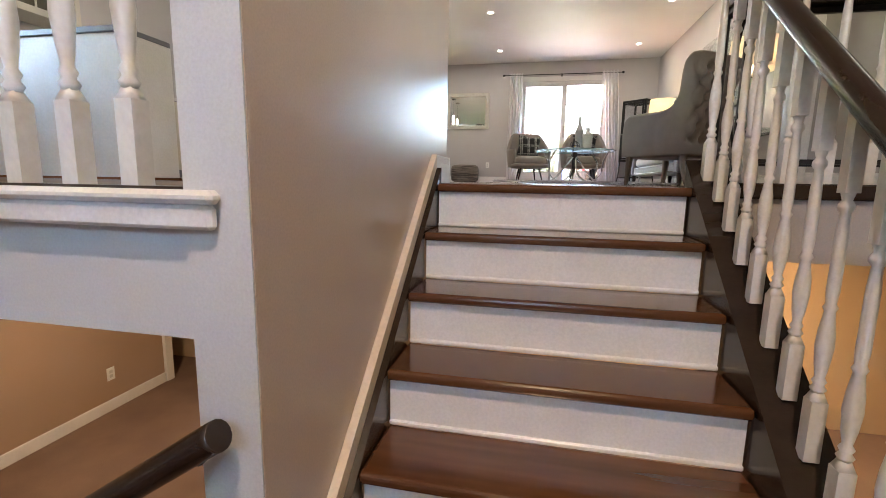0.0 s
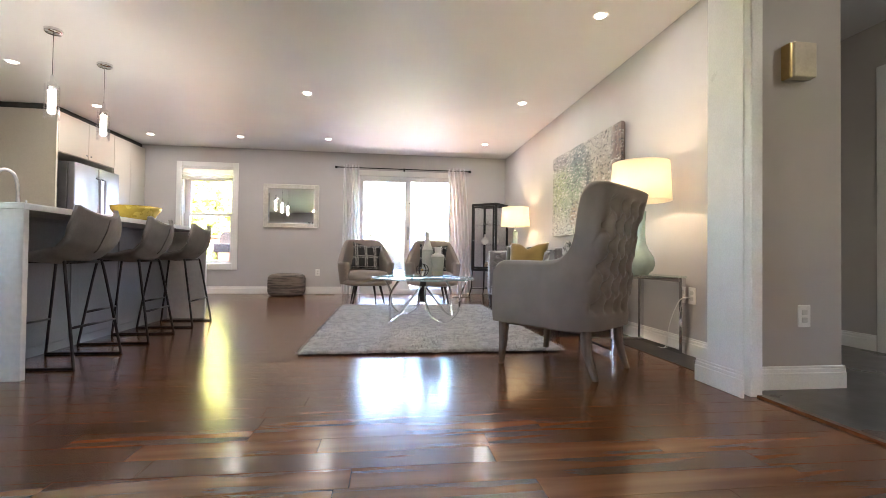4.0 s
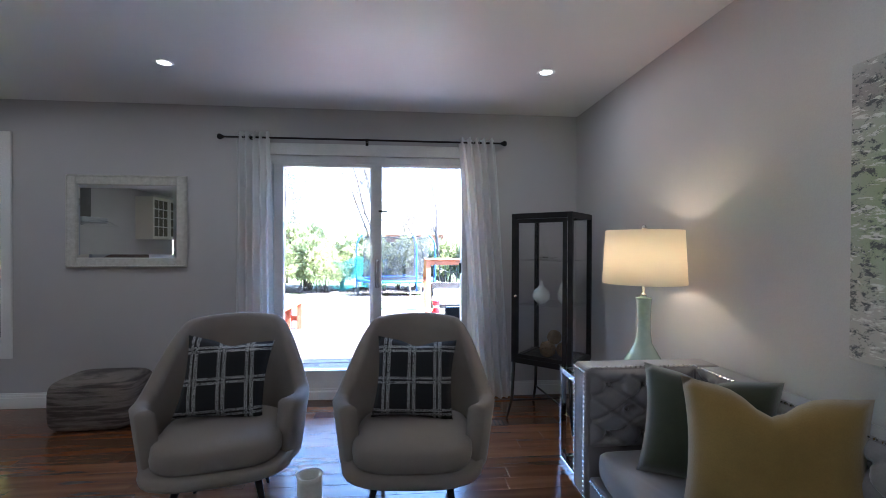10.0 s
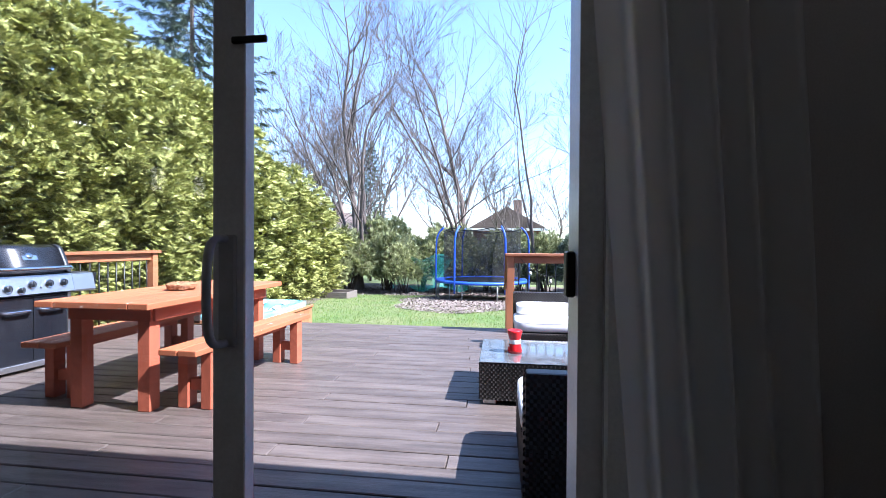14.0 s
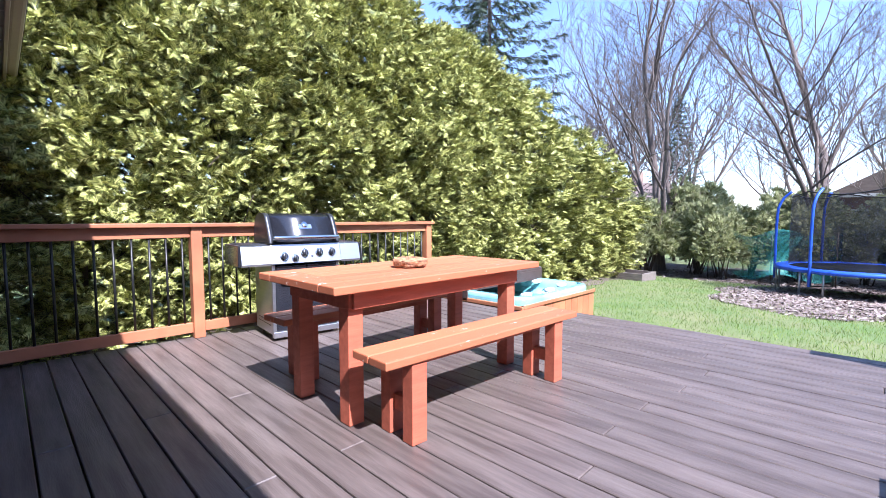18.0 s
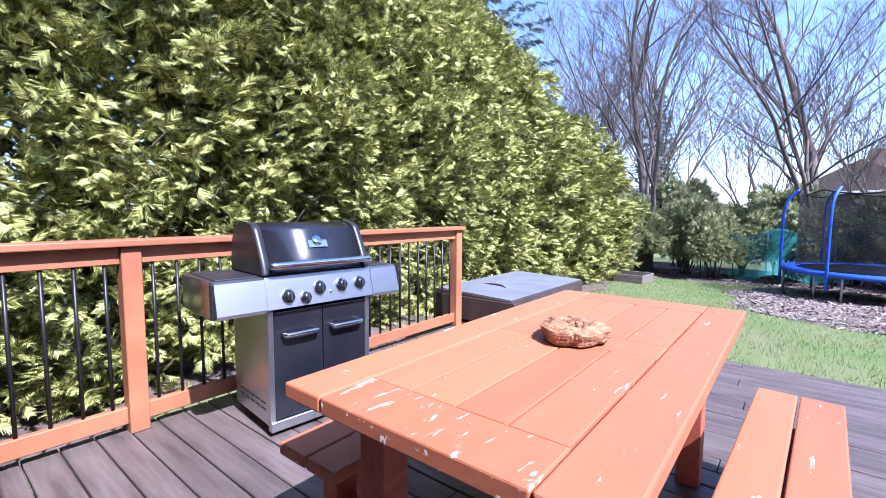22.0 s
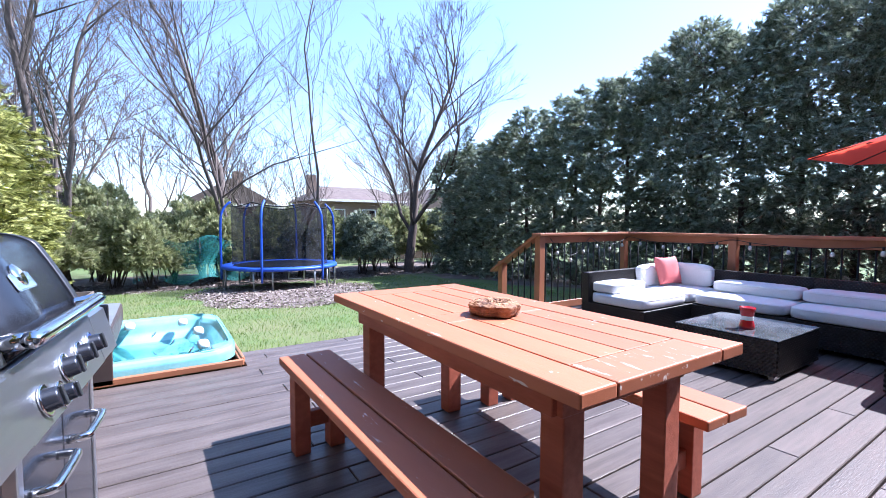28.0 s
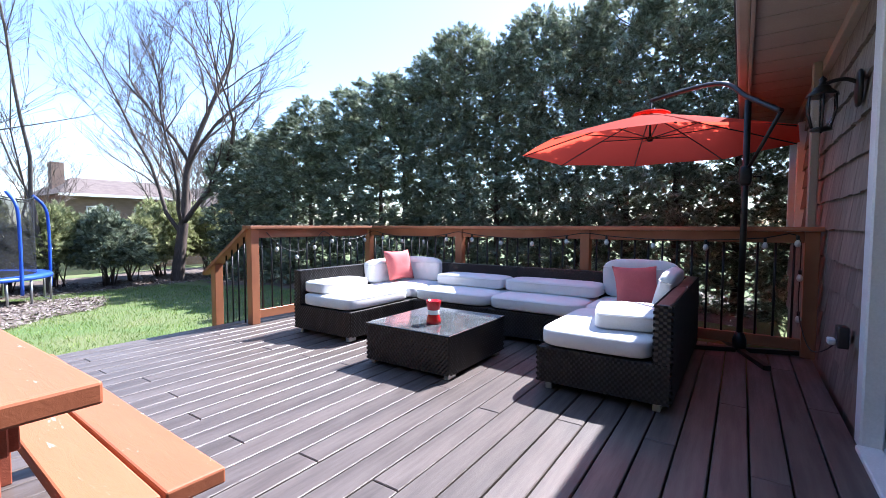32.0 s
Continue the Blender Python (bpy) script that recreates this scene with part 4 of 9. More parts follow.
def tufted(bm, origin, ux, uz, nrm, w, h, cols, rows, depth=0.035, nu=72, nv=36):
    """A padded panel pinched by a diamond grid of buttons. Returns the places of the buttons."""
    pts = []
    for r in range(rows):
        n = cols - (r % 2)
        for c in range(n):
            pts.append(((c + 0.5 + 0.5 * (r % 2)) / cols, (r + 0.6) / (rows + 0.2)))

    def fn(u, v):
        pad = depth * (1 - (2 * u - 1) ** 8) * (1 - (2 * v - 1) ** 8)
        p = pad
        for a, b in pts:
            d2 = ((u - a) * w) ** 2 + ((v - b) * h) ** 2
            p -= depth * 0.80 * math.exp(-d2 / 0.0011)
        # folds between buttons along the diamonds
        f1 = abs(((u * cols + v * (rows + 0.2) / 1.0 - 0.5 - 0.6) % 1 + 1) % 1 - 0.5)
        f2 = abs(((u * cols - v * (rows + 0.2) / 1.0 - 0.5 + 0.6) % 1 + 1) % 1 - 0.5)
        if 0.08 < v < 0.95:
            p -= depth * 0.55 * (max(0, 1 - (0.5 - f1) / 0.10) + max(0, 1 - (0.5 - f2) / 0.10)) * 0.5
        return origin + ux * (u * w) + uz * (v * h) + nrm * p
    grid(bm, fn, nu, nv)
    return [origin + ux * (a * w) + uz * (b * h) + nrm * (depth * 0.18) for a, b in pts]


def buttons(pts, mat, parent):
    me = bpy.data.meshes.new("button")
    bm = B()
    bmesh.ops.create_uvsphere(bm, u_segments=10, v_segments=6, radius=0.011)
    for f in bm.faces:
        f.smooth = True
    bm.to_mesh(me)
    bm.free()
    me.materials.append(mat)
    for p in pts:
        add_mesh("button", me, parent, Matrix.Translation(p))


def sofa():
    t = thing("sofa", Matrix(), "tufted grey velvet sofa with silver nailhead trim", "sofa")
    X0, X1, Y0, Y1 = 1.95, 2.60, 6.0, 8.485
    A = 0.15
    for y0, name in ((Y0, "arm"), (Y1 - A, "arm")):
        bm = B()
        box(bm, X0, X1, y0, y0 + A, 0.15, 0.752, 0.022, 3)
        part(name, bm, grey_velvet, t, smooth=False)
    bm = B()
    box(bm, X1 - 0.13, X1, Y0 + A, Y1 - A, 0.15, 0.752, 0.02, 3)
    part("backrest", bm, grey_velvet, t)
    bm = B()
    bt = tufted(bm, Vector((X1 - 0.13, Y0 + A, 0.40)), Vector((0, 1, 0)), Vector((0, 0, 1)), Vector((-1, 0, 0)), Y1 - Y0 - 2 * A, 0.345, 13, 3, 0.07, 190, 48)
    p = part("back_tufting", bm, grey_velvet, t)
    buttons(bt, grey_velvet, p)
    bm = B()
    bt = tufted(bm, Vector((X0 + 0.02, Y1 - A, 0.40)), Vector((1, 0, 0)), Vector((0, 0, 1)), Vector((0, -1, 0)), 0.49, 0.345, 3, 3, 0.05, 60, 44)
    p = part("arm_tufting", bm, grey_velvet, t)
    buttons(bt, grey_velvet, p)
    bm = B()
    bt = tufted(bm, Vector((X0 + 0.02, Y0 + A, 0.40)), Vector((1, 0, 0)), Vector((0, 0, 1)), Vector((0, 1, 0)), 0.49, 0.345, 3, 3, 0.05, 60, 44)
    p = part("arm_tufting", bm, grey_velvet, t)
    buttons(bt, grey_velvet, p)
    part("seat_frame", box(B(), X0 + 0.015, X1 - 0.02, Y0 + A, Y1 - A, 0.15, 0.27, 0.012, 2), grey_velvet, t)
    bm = B()
    def fn(u, v):
        a = 2 * math.pi * u
        def s(q, e):
            return math.copysign(abs(q) ** e, q)
        b = math.pi * (v - 0.5)
        x = s(math.cos(b), 0.35) * s(math.cos(a), 0.22)
        y = s(math.cos(b), 0.35) * s(math.sin(a), 0.18)
        z = s(math.sin(b), 0.5)
        wr = 0.004 * noise.noise(Vector((x * 3, y * 14, 2.2))) if z > 0 else 0
        return Vector((2.225 + x * 0.265, (Y0 + Y1) / 2 + y * (Y1 - Y0 - 2 * A - 0.01) / 2, 0.345 + z * 0.08 + 0.022 * (1 - x * x) * (1 - y * y) * (z > 0) + wr))
    grid(bm, fn, 90, 18, True)
    bmesh.ops.remove_doubles(bm, verts=bm.verts, dist=1e-5)
    part("seat_cushion", bm, grey_velvet, t)
    f = X0 - 0.002
    part("nailhead_trim", stud_row([(f, Y0 + 0.02, 0.17), (f, Y0 + 0.02, 0.732), (f, Y0 + A - 0.02, 0.732), (f, Y0 + A - 0.02, 0.17), (f, Y1 - A + 0.02, 0.17), (f, Y1 - A + 0.02, 0.732), (f, Y1 - 0.02, 0.732), (f, Y1 - 0.02, 0.17)]), stud, t, "silver nailheads")
    part("nailhead_trim", stud_row([(X0 + 0.013, Y0 + A, 0.255), (X0 + 0.013, Y1 - A, 0.255)]), stud, t, "silver nailheads")
    part("nailhead_trim", stud_row([(X0 + 0.013, Y0 + A, 0.17), (X0 + 0.013, Y1 - A, 0.17)]), stud, t, "silver nailheads")
    part("nailhead_trim", stud_row([(X0 + 0.02, Y0 - 0.002, 0.17), (X0 + 0.02, Y0 - 0.002, 0.732), (X1 - 0.02, Y0 - 0.002, 0.732), (X1 - 0.02, Y0 - 0.002, 0.17)]), stud, t, "silver nailheads")
    part("nailhead_trim", stud_row([(X0 + 0.03, Y1 - A + 0.01, 0.754), (X1 - 0.14, Y1 - A + 0.01, 0.754), (X1 - 0.12, Y0 + A, 0.754)]), stud, t, "silver nailheads")
    for x in (X0 + 0.05, X1 - 0.06):
        for y in (Y0 + 0.06, Y1 - 0.06):
            part("leg", lathe(B(), [(0.018, 0.0), (0.034, 0.15)], 4, (x, y, 0)), walnut_leg, t)


sofa()
mustard = surface("mustard_velvet", (0.25, 0.155, 0.028), (0.20, 0.12, 0.02), 0.8, scale=4, fine=200, bump=0.2, sheen=0.4)
olive = surface("olive_velvet", (0.038, 0.042, 0.018), (0.026, 0.03, 0.013), 0.8, scale=4, fine=200, bump=0.2, sheen=0.4)
t = thing("mustard_cushion", pose(2.27, 7.70, 0.63, -14, 0, -34), "mustard yellow velvet cushion with a chopped top", "cushion")
part("cover", pillow(B(), 0.50, 0.46, 0.17, dent=0.30), mustard, t)
t = thing("green_cushion", pose(2.26, 7.98, 0.62, -18, 0, -42), "dark olive green velvet cushion", "cushion", "green cushions")
part("cover", pillow(B(), 0.46, 0.42, 0.15, dent=0.12), olive, t)
t = thing("green_cushion", pose(2.35, 6.36, 0.62, -18, 0, -115), "dark olive green velvet cushion", "cushion", "green cushions")
part("cover", pillow(B(), 0.46, 0.42, 0.15, dent=0.2), olive, t)


def armchair():
    """Wing chair: high tufted back that wraps into low curved arms, on four tapered legs. Local +y is its front."""
    t = thing("wingback_armchair", pose(1.65, 5.14, 0, 0, 0, 38), "taupe linen wingback armchair with a tufted back", "armchair")
    # one padded wall runs from arm to arm round the back; its top line climbs into the wings
    half = [(0.0, -0.300, 1.055), (0.14, -0.298, 1.055), (0.215, -0.282, 1.055), (0.254, -0.235, 1.04), (0.268, -0.200, 0.96), (0.276, -0.175, 0.78), (0.283, -0.145, 0.675), (0.292, -0.07, 0.63), (0.303, 0.14, 0.628), (0.305, 0.26, 0.622), (0.303, 0.305, 0.575)]
    line = curve_pts([(-x, y, z) for x, y, z in half[:0:-1]] + half, 12)
    n = len(line) - 1
    k = 62
    arc = [0.0]
    for a, b in zip(line, line[1:]):
        arc.append(arc[-1] + math.hypot(b.x - a.x, b.y - a.y))
    mid_arc = arc[n // 2]
    dots = []
    for r in range(6):
        for c in range(-2, 3 - (r % 2)):
            dots.append(((c + 0.5 * (r % 2)) * 0.105, 0.40 + r * 0.112))

    def wall(i, v, inner):
        p = line[i]
        a, b = line[max(i - 1, 0)], line[min(i + 1, n)]
        nx, ny = (b.y - a.y), -(b.x - a.x)
        q = math.hypot(nx, ny)
        nx, ny = nx / q, ny / q
        z = 0.27 + (p.z - 0.27) * v
        w = min(1.0, max(0.0, (-0.02 - p.y) / 0.18))
        w = w * w * (3 - 2 * w)
        kx = 1 + w * (-0.13 * math.exp(-((z - 0.72) / 0.13) ** 2) + 0.24 * max(0.0, (z - 0.78) / 0.27) ** 1.4)
        x, y = p.x * kx, p.y - w * 0.10 * max(0.0, (z - 0.3) / 0.755) ** 1.4
        if inner:
            out = -0.078
        else:
            s_ = arc[i] - mid_arc
            out = 0.010 * math.sin(math.pi * v) + 0.045 * w
            w *= max(0.0, 1 - (abs(s_) / 0.26) ** 6)
            if w > 0.05:
                for c, d in dots:
                    out -= 0.050 * w * math.exp(-((s_ - c) ** 2 + (z - d) ** 2) / 0.0009)
                if 0.36 < z < 1.0:
                    f1 = abs((s_ / 0.105 + (z - 0.40) / 0.224) % 1 - 0.5)
                    f2 = abs((s_ / 0.105 - (z - 0.40) / 0.224) % 1 - 0.5)
                    out -= 0.022 * w * (max(0, 1 - (0.5 - f1) / 0.13) + max(0, 1 - (0.5 - f2) / 0.13))
        return Vector((x + nx * out, y + ny * out, z))
    bm = B()
    rings = []
    for i in range(n + 1):
        loop = [wall(i, j / k, False) for j in range(k + 1)]
        o, q = loop[-1], wall(i, 1, True)
        loop += [o.lerp(q, 0.2) + Vector((0, 0, 0.018)), o.lerp(q, 0.5) + Vector((0, 0, 0.024)), o.lerp(q, 0.8) + Vector((0, 0, 0.018))]
        loop += [wall(i, 1 - j / k, True) for j in range(k + 1)]
        rings.append([bm.verts.new(v) for v in loop])
    for a, b in zip(rings, rings[1:]):
        for j in range(len(a) - 1):
            bm.faces.new((a[j], b[j], b[j + 1], a[j + 1])).smooth = True
    for r in (rings[0], rings[-1]):
        m = len(r) // 2
        for j in range(m - 1):
            bm.faces.new((r[j], r[j + 1], r[-2 - j], r[-1 - j])).smooth = True
    back = part("backrest", bm, chair_cloth, t, "padded wrap-round back and arms")
    spots = []
    for c, d in dots:
        i = min(range(n + 1), key=lambda q: abs(arc[q] - mid_arc - c))
        spots.append(wall(i, (d - 0.27) / (line[i].z - 0.27), False))
    buttons(spots, chair_cloth, back)
    bm = B()
    box(bm, -0.27, 0.27, -0.27, 0.285, 0.25, 0.37, 0.03, 3)
    part("seat_base", bm, chair_cloth, t)
    bm = B()
    loaf(bm, 0.47, 0.52, 0.14, 5, m=pose(0, 0.045, 0.435), puff=0.1)
    part("seat", bm, chair_cloth, t)
    for x, y, k in ((-0.26, 0.25, 0.02), (0.26, 0.25, 0.02), (-0.21, -0.27, -0.06), (0.21, -0.27, -0.06)):
        bm = B()
        pts2 = curve_pts([(x, y, 0.27), (x, y + k * 0.2, 0.14), (x, y + k, 0.0)], 5)
        tube(bm, pts2, [0.034 - 0.017 * i / (len(pts2) - 1) for i in range(len(pts2))], 4)
        part("leg", bm, oak_grey, t, "grey washed wooden leg")


armchair()
print_cloth = surface("speckled_linen", (0.52, 0.49, 0.45), (0.12, 0.115, 0.11), 0.9, scale=60, fine=200, bump=0.3, stretch=(1, 1, 0.35), lo=0.52, hi=0.66)
t = thing("speckled_cushion", pose(1.74, 5.06, 0.57, -22, 0, 55), "pale cushion with a speckled grey print", "cushion")
part("cover", pillow(B(), 0.44, 0.42, 0.16, pose(0, -0.03, 0)), print_cloth, t)


def end_table(x, y, h):
    t = thing("end_table", pose(x, y, 0), "square chrome end table with a glass top", "side table", "chrome end tables")
    w = 0.275
    part("glass_top", box(B(), -w, w, -w, w, h - 0.012, h, 0.002), table_glass, t, "clear glass top", shadow=False)
    b = 0.016
    for sx in (-1, 1):
        bm = B()
        x0 = sx * (w - 0.02)
        for y0 in (-w + 0.02, w - 0.02):
            box(bm, x0 - b, x0 + b, y0 - b, y0 + b, 0.0, h - 0.013, 0.002)
        box(bm, x0 - b, x0 + b, -w + 0.02 + b, w - 0.02 - b, 0.0, 0.03, 0.002)
        box(bm, x0 - b, x0 + b, -w + 0.02 + b, w - 0.02 - b, h - 0.045, h - 0.013, 0.002)
        part("side_frame", bm, chrome, t)
    part("rear_bar", box(B(), -w + 0.02 + b, w - 0.02 - b, w - 0.036, w - 0.004, 0.0, 0.03, 0.002), chrome, t)
    part("rear_bar", box(B(), -w + 0.02 + b, w - 0.02 - b, w - 0.036, w - 0.004, h - 0.045, h - 0.013, 0.002), chrome, t)
    return t


end_table(2.37, 5.60, 0.55)
end_table(2.36, 8.775, 0.58)
shade_cloth = cloth_through("lamp_shade_cloth", (0.86, 0.79, 0.66), 0.55)
celadon = surface("celadon_glaze", (0.50, 0.60, 0.53), (0.42, 0.53, 0.46), 0.12, scale=5, fine=40, bump=0.02, coat=0.6, roughvar=0.05)
bulb_glow = glowing("bulb_glow", (1.0, 0.78, 0.48), 0.35)


def table_lamp(x, y, z0, watts):
    t = thing("table_lamp", pose(x, y, z0), "pale green ceramic bottle lamp with a glowing drum shade", "lamp", "pair of table lamps")
    part("base", lathe(B(), [(0.0, 0.0), (0.052, 0.0), (0.058, 0.012), (0.085, 0.035), (0.098, 0.075), (0.092, 0.125), (0.062, 0.175), (0.042, 0.215), (0.034, 0.27), (0.034, 0.38), (0.040, 0.445), (0.041, 0.452), (0.0, 0.452)], 28), celadon, t)
    part("neck", lathe(B(), [(0.016, 0.452), (0.016, 0.47), (0.008, 0.475), (0.008, 0.55)], 14), chrome, t)
    bm = B()
    r0, r1, za, zb = 0.205, 0.19, 0.525, 0.80
    lathe(bm, [(r0, za), (r1, zb), (r1 - 0.003, zb), (r0 - 0.003, za), (r0, za)], 48)
    part("shade", bm, shade_cloth, t, "cream drum shade lit from inside")
    bm = B()
    for a in range(3):
        c, s = math.cos(a * 2.094), math.sin(a * 2.094)
        tube(bm, [(0.01 * c, 0.01 * s, zb - 0.02), (r1 * c, r1 * s, zb - 0.006)], 0.002, 6)
    tube(bm, [(0, 0, 0.62), (0, 0, 0.83)], 0.003, 8)
    part("harp", bm, chrome, t)
    part("finial", lathe(B(), [(0.006, 0.80), (0.012, 0.806), (0.013, 0.82), (0.008, 0.828), (0.0, 0.83)], 14), chrome, t)
    part("bulb", lathe(B(), [(0.012, 0.555), (0.028, 0.60), (0.031, 0.625), (0.022, 0.65), (0.0, 0.66)], 16), bulb_glow, t, shadow=False)
    lamp("lamp_light", "POINT", (x, y, z0 + 0.66), watts, (1.0, 0.76, 0.47), 0.035)


table_lamp(2.35, 5.42, 0.552, 0.12)
table_lamp(2.385, 8.63, 0.582, 0.16)

art, _n, _l, _b = nodes_of("abstract_paint")
f1 = noise_of(_n, _l, 5.0, 6.0, (1, 1.2, 0.7), 0.7, 0.6)
f2 = noise_of(_n, _l, 26.0, 8.0, (1, 0.8, 1.3), 0.75, 0.3)
f4 = noise_of(_n, _l, 34.0, 6.0, (1, 0.5, 1.6), 0.7, 0.4)
f5 = noise_of(_n, _l, 3.0, 3.0, (1, 1, 0.8))
tcn, sp = _n.new("ShaderNodeTexCoord"), _n.new("ShaderNodeSeparateXYZ")
_l.new(tcn.outputs["Object"], sp.inputs[0])


def calc(op, a, b):
    """One arithmetic node on two sockets or numbers."""
    m = _n.new("ShaderNodeMath")
    m.operation = op
    for k, v in enumerate((a, b)):
        if isinstance(v, (int, float)):
            m.inputs[k].default_value = v
        else:
            _l.new(v, m.inputs[k])
    return m.outputs[0]


def between(value, start, stop, most=1.0):
    mr = _n.new("ShaderNodeMapRange")
    mr.inputs[1].default_value, mr.inputs[2].default_value, mr.inputs[4].default_value = start, stop, most
    _l.new(value, mr.inputs[0])
    return mr.outputs[0]


def wash(cy, cz, ry, rz, most=1.0):
    """A ragged patch of thin paint on the canvas."""
    dy = calc("DIVIDE", calc("SUBTRACT", sp.outputs["Y"], cy), ry)
    dz = calc("DIVIDE", calc("SUBTRACT", sp.outputs["Z"], cz), rz)
    d = calc("ADD", calc("MULTIPLY", dy, dy), calc("MULTIPLY", dz, dz))
    return between(calc("ADD", d, calc("MULTIPLY", f1, 2.2)), 2.3, 1.1, most)


col = mix_colour(_n, _l, f5, (0.36, 0.34, 0.33), (0.50, 0.47, 0.42))
for at, tone in (((0.55, 0.02, 0.40, 0.34), (0.40, 0.47, 0.28)), ((0.20, 0.0, 0.34, 0.34), (0.36, 0.45, 0.33)), ((0.12, 0.34, 0.30, 0.20, 0.9), (0.13, 0.19, 0.22)), ((0.14, 0.17, 0.26, 0.16, 0.8), (0.19, 0.29, 0.25)), ((-0.16, 0.08, 0.10, 0.24, 0.9), (0.09, 0.13, 0.14)), ((0.55, 0.40, 0.30, 0.12, 0.8), (0.22, 0.18, 0.21)), ((0.10, -0.28, 0.22, 0.16, 0.7), (0.44, 0.24, 0.17)), ((-0.50, -0.05, 0.25, 0.30, 0.6), (0.46, 0.36, 0.29)), ((-0.76, 0.25, 0.12, 0.50, 0.9), (0.17, 0.09, 0.09)), ((-0.66, -0.35, 0.22, 0.10, 0.8), (0.20, 0.24, 0.28))):
    col = mix_colour(_n, _l, wash(*at), col, tuple(0.72 * v for v in tone))
col = mix_colour(_n, _l, between(f2, 0.475, 0.42, 0.95), col, (0.06, 0.065, 0.075))
col = mix_colour(_n, _l, between(f4, 0.555, 0.60, 0.85), col, (0.68, 0.66, 0.63))
_l.new(col, _b.inputs["Base Color"])
_b.inputs["Roughness"].default_value = 0.5
bump_of(_n, _l, f2, 0.6, 0.005, _b)
t = thing("abstract_painting", pose(2.655, 6.965, 1.412), "large unframed abstract canvas in greens, greys and rust", "painting")
part("canvas", box(B(), -0.045, -0.012, -0.81, 0.81, -0.487, 0.487, 0.004, 2), art, t)
part("stretcher_frame", box(B(), -0.0118, 0.0, -0.80, 0.80, -0.48, 0.48), oak_grey, t)

# mirror
t = thing("wall_mirror", pose(-1.071, 10.2, 1.485), "rectangular wall mirror in a white ornate frame", "mirror")
fw, fh, b = 0.457, 0.370, 0.077
cream_frame = surface("carved_white", (0.62, 0.60, 0.54), (0.52, 0.50, 0.44), 0.5, scale=30, fine=90, bump=0.8, depth=0.004)
bm = B()
for a in ((-fw, -fw + b, -fh, fh), (fw - b, fw, -fh, fh)):
    box(bm, a[0], a[1], -0.03, -0.001, a[2], a[3], 0.008, 2)
for a in ((-fw + b, fw - b, -fh, -fh + b), (-fw + b, fw - b, fh - b, fh)):
    box(bm, a[0], a[1], -0.029, -0.001, a[2], a[3], 0.008, 2)
part("frame", bm, cream_frame, t)
bm = B()
for k in range(54):
    x = -fw + 0.02 + k * (2 * fw - 0.04) / 53
    for z in (-fh + 0.012, fh - 0.012):
        bmesh.ops.create_icosphere(bm, subdivisions=1, radius=0.009, matrix=Matrix.Translation((x, -0.03, z)))
for k in range(42):
    z = -fh + 0.02 + k * (2 * fh - 0.04) / 41
    for x in (-fw + 0.012, fw - 0.012):
        bmesh.ops.create_icosphere(bm, subdivisions=1, radius=0.009, matrix=Matrix.Translation((x, -0.03, z)))
part("beading", bm, cream_frame, t, "carved beaded edge", smooth=True)
bm = B()
a, h, k = fw - b, fh - b, 0.028
vs = [bm.verts.new(p) for p in ((-a, -0.012, -h), (a, -0.012, -h), (a, -0.012, h), (-a, -0.012, h), (-a + k, -0.016, -h + k), (a - k, -0.016, -h + k), (a - k, -0.016, h - k), (-a + k, -0.016, h - k))]
for q in ((0, 1, 5, 4), (1, 2, 6, 5), (2, 3, 7, 6), (3, 0, 4, 7), (4, 5, 6, 7)):
    bm.faces.new([vs[i] for i in q])
part("glass", bm, mirror_glass, t)

# pouf
t = thing("pouf", pose(-1.05, 9.87, 0.0, 0, 0, 4), "square woven grey-brown floor pouf", "pouf")
pouf_cloth = surface("pouf_weave", (0.20, 0.17, 0.145), (0.075, 0.064, 0.056), 0.95, scale=24, fine=160, bump=0.8, depth=0.006, stretch=(0.15, 0.15, 1.6), lo=0.42, hi=0.58)
part("cover", loaf(B(), 0.56, 0.42, 0.36, 5.5, 48, 24, pose(0, 0, 0.175), puff=0.03), pouf_cloth, t)

# curtains
rod = thing("curtain_rod", pose(0.83, 10.10, 2.165), "thin black curtain rod with round finials", "curtain rod")
part("rod", tube(B(), [(-1.13, 0, 0), (1.13, 0, 0)], 0.008, 12), black_metal, rod)
for sx in (-1, 1):
    bm = B()
    lathe(bm, [(0.0, 0.0), (0.012, 0.002), (0.015, 0.012), (0.022, 0.022), (0.024, 0.034), (0.018, 0.046), (0.0, 0.05)], 16, m=pose(sx * 1.125, 0, 0, 0, 90 * sx, 0))
    part("finial", bm, black_metal, rod)
for x in (-0.92, 0.0, 0.92):
    bm = B()
    tube(bm, [(x, 0.083, 0.0), (x, 0.0, -0.012)], 0.006, 8)
    box(bm, x - 0.012, x + 0.012, 0.078, 0.084, -0.03, 0.03)
    part("bracket", bm, black_metal, rod)
voile = sheer("sheer_voile")


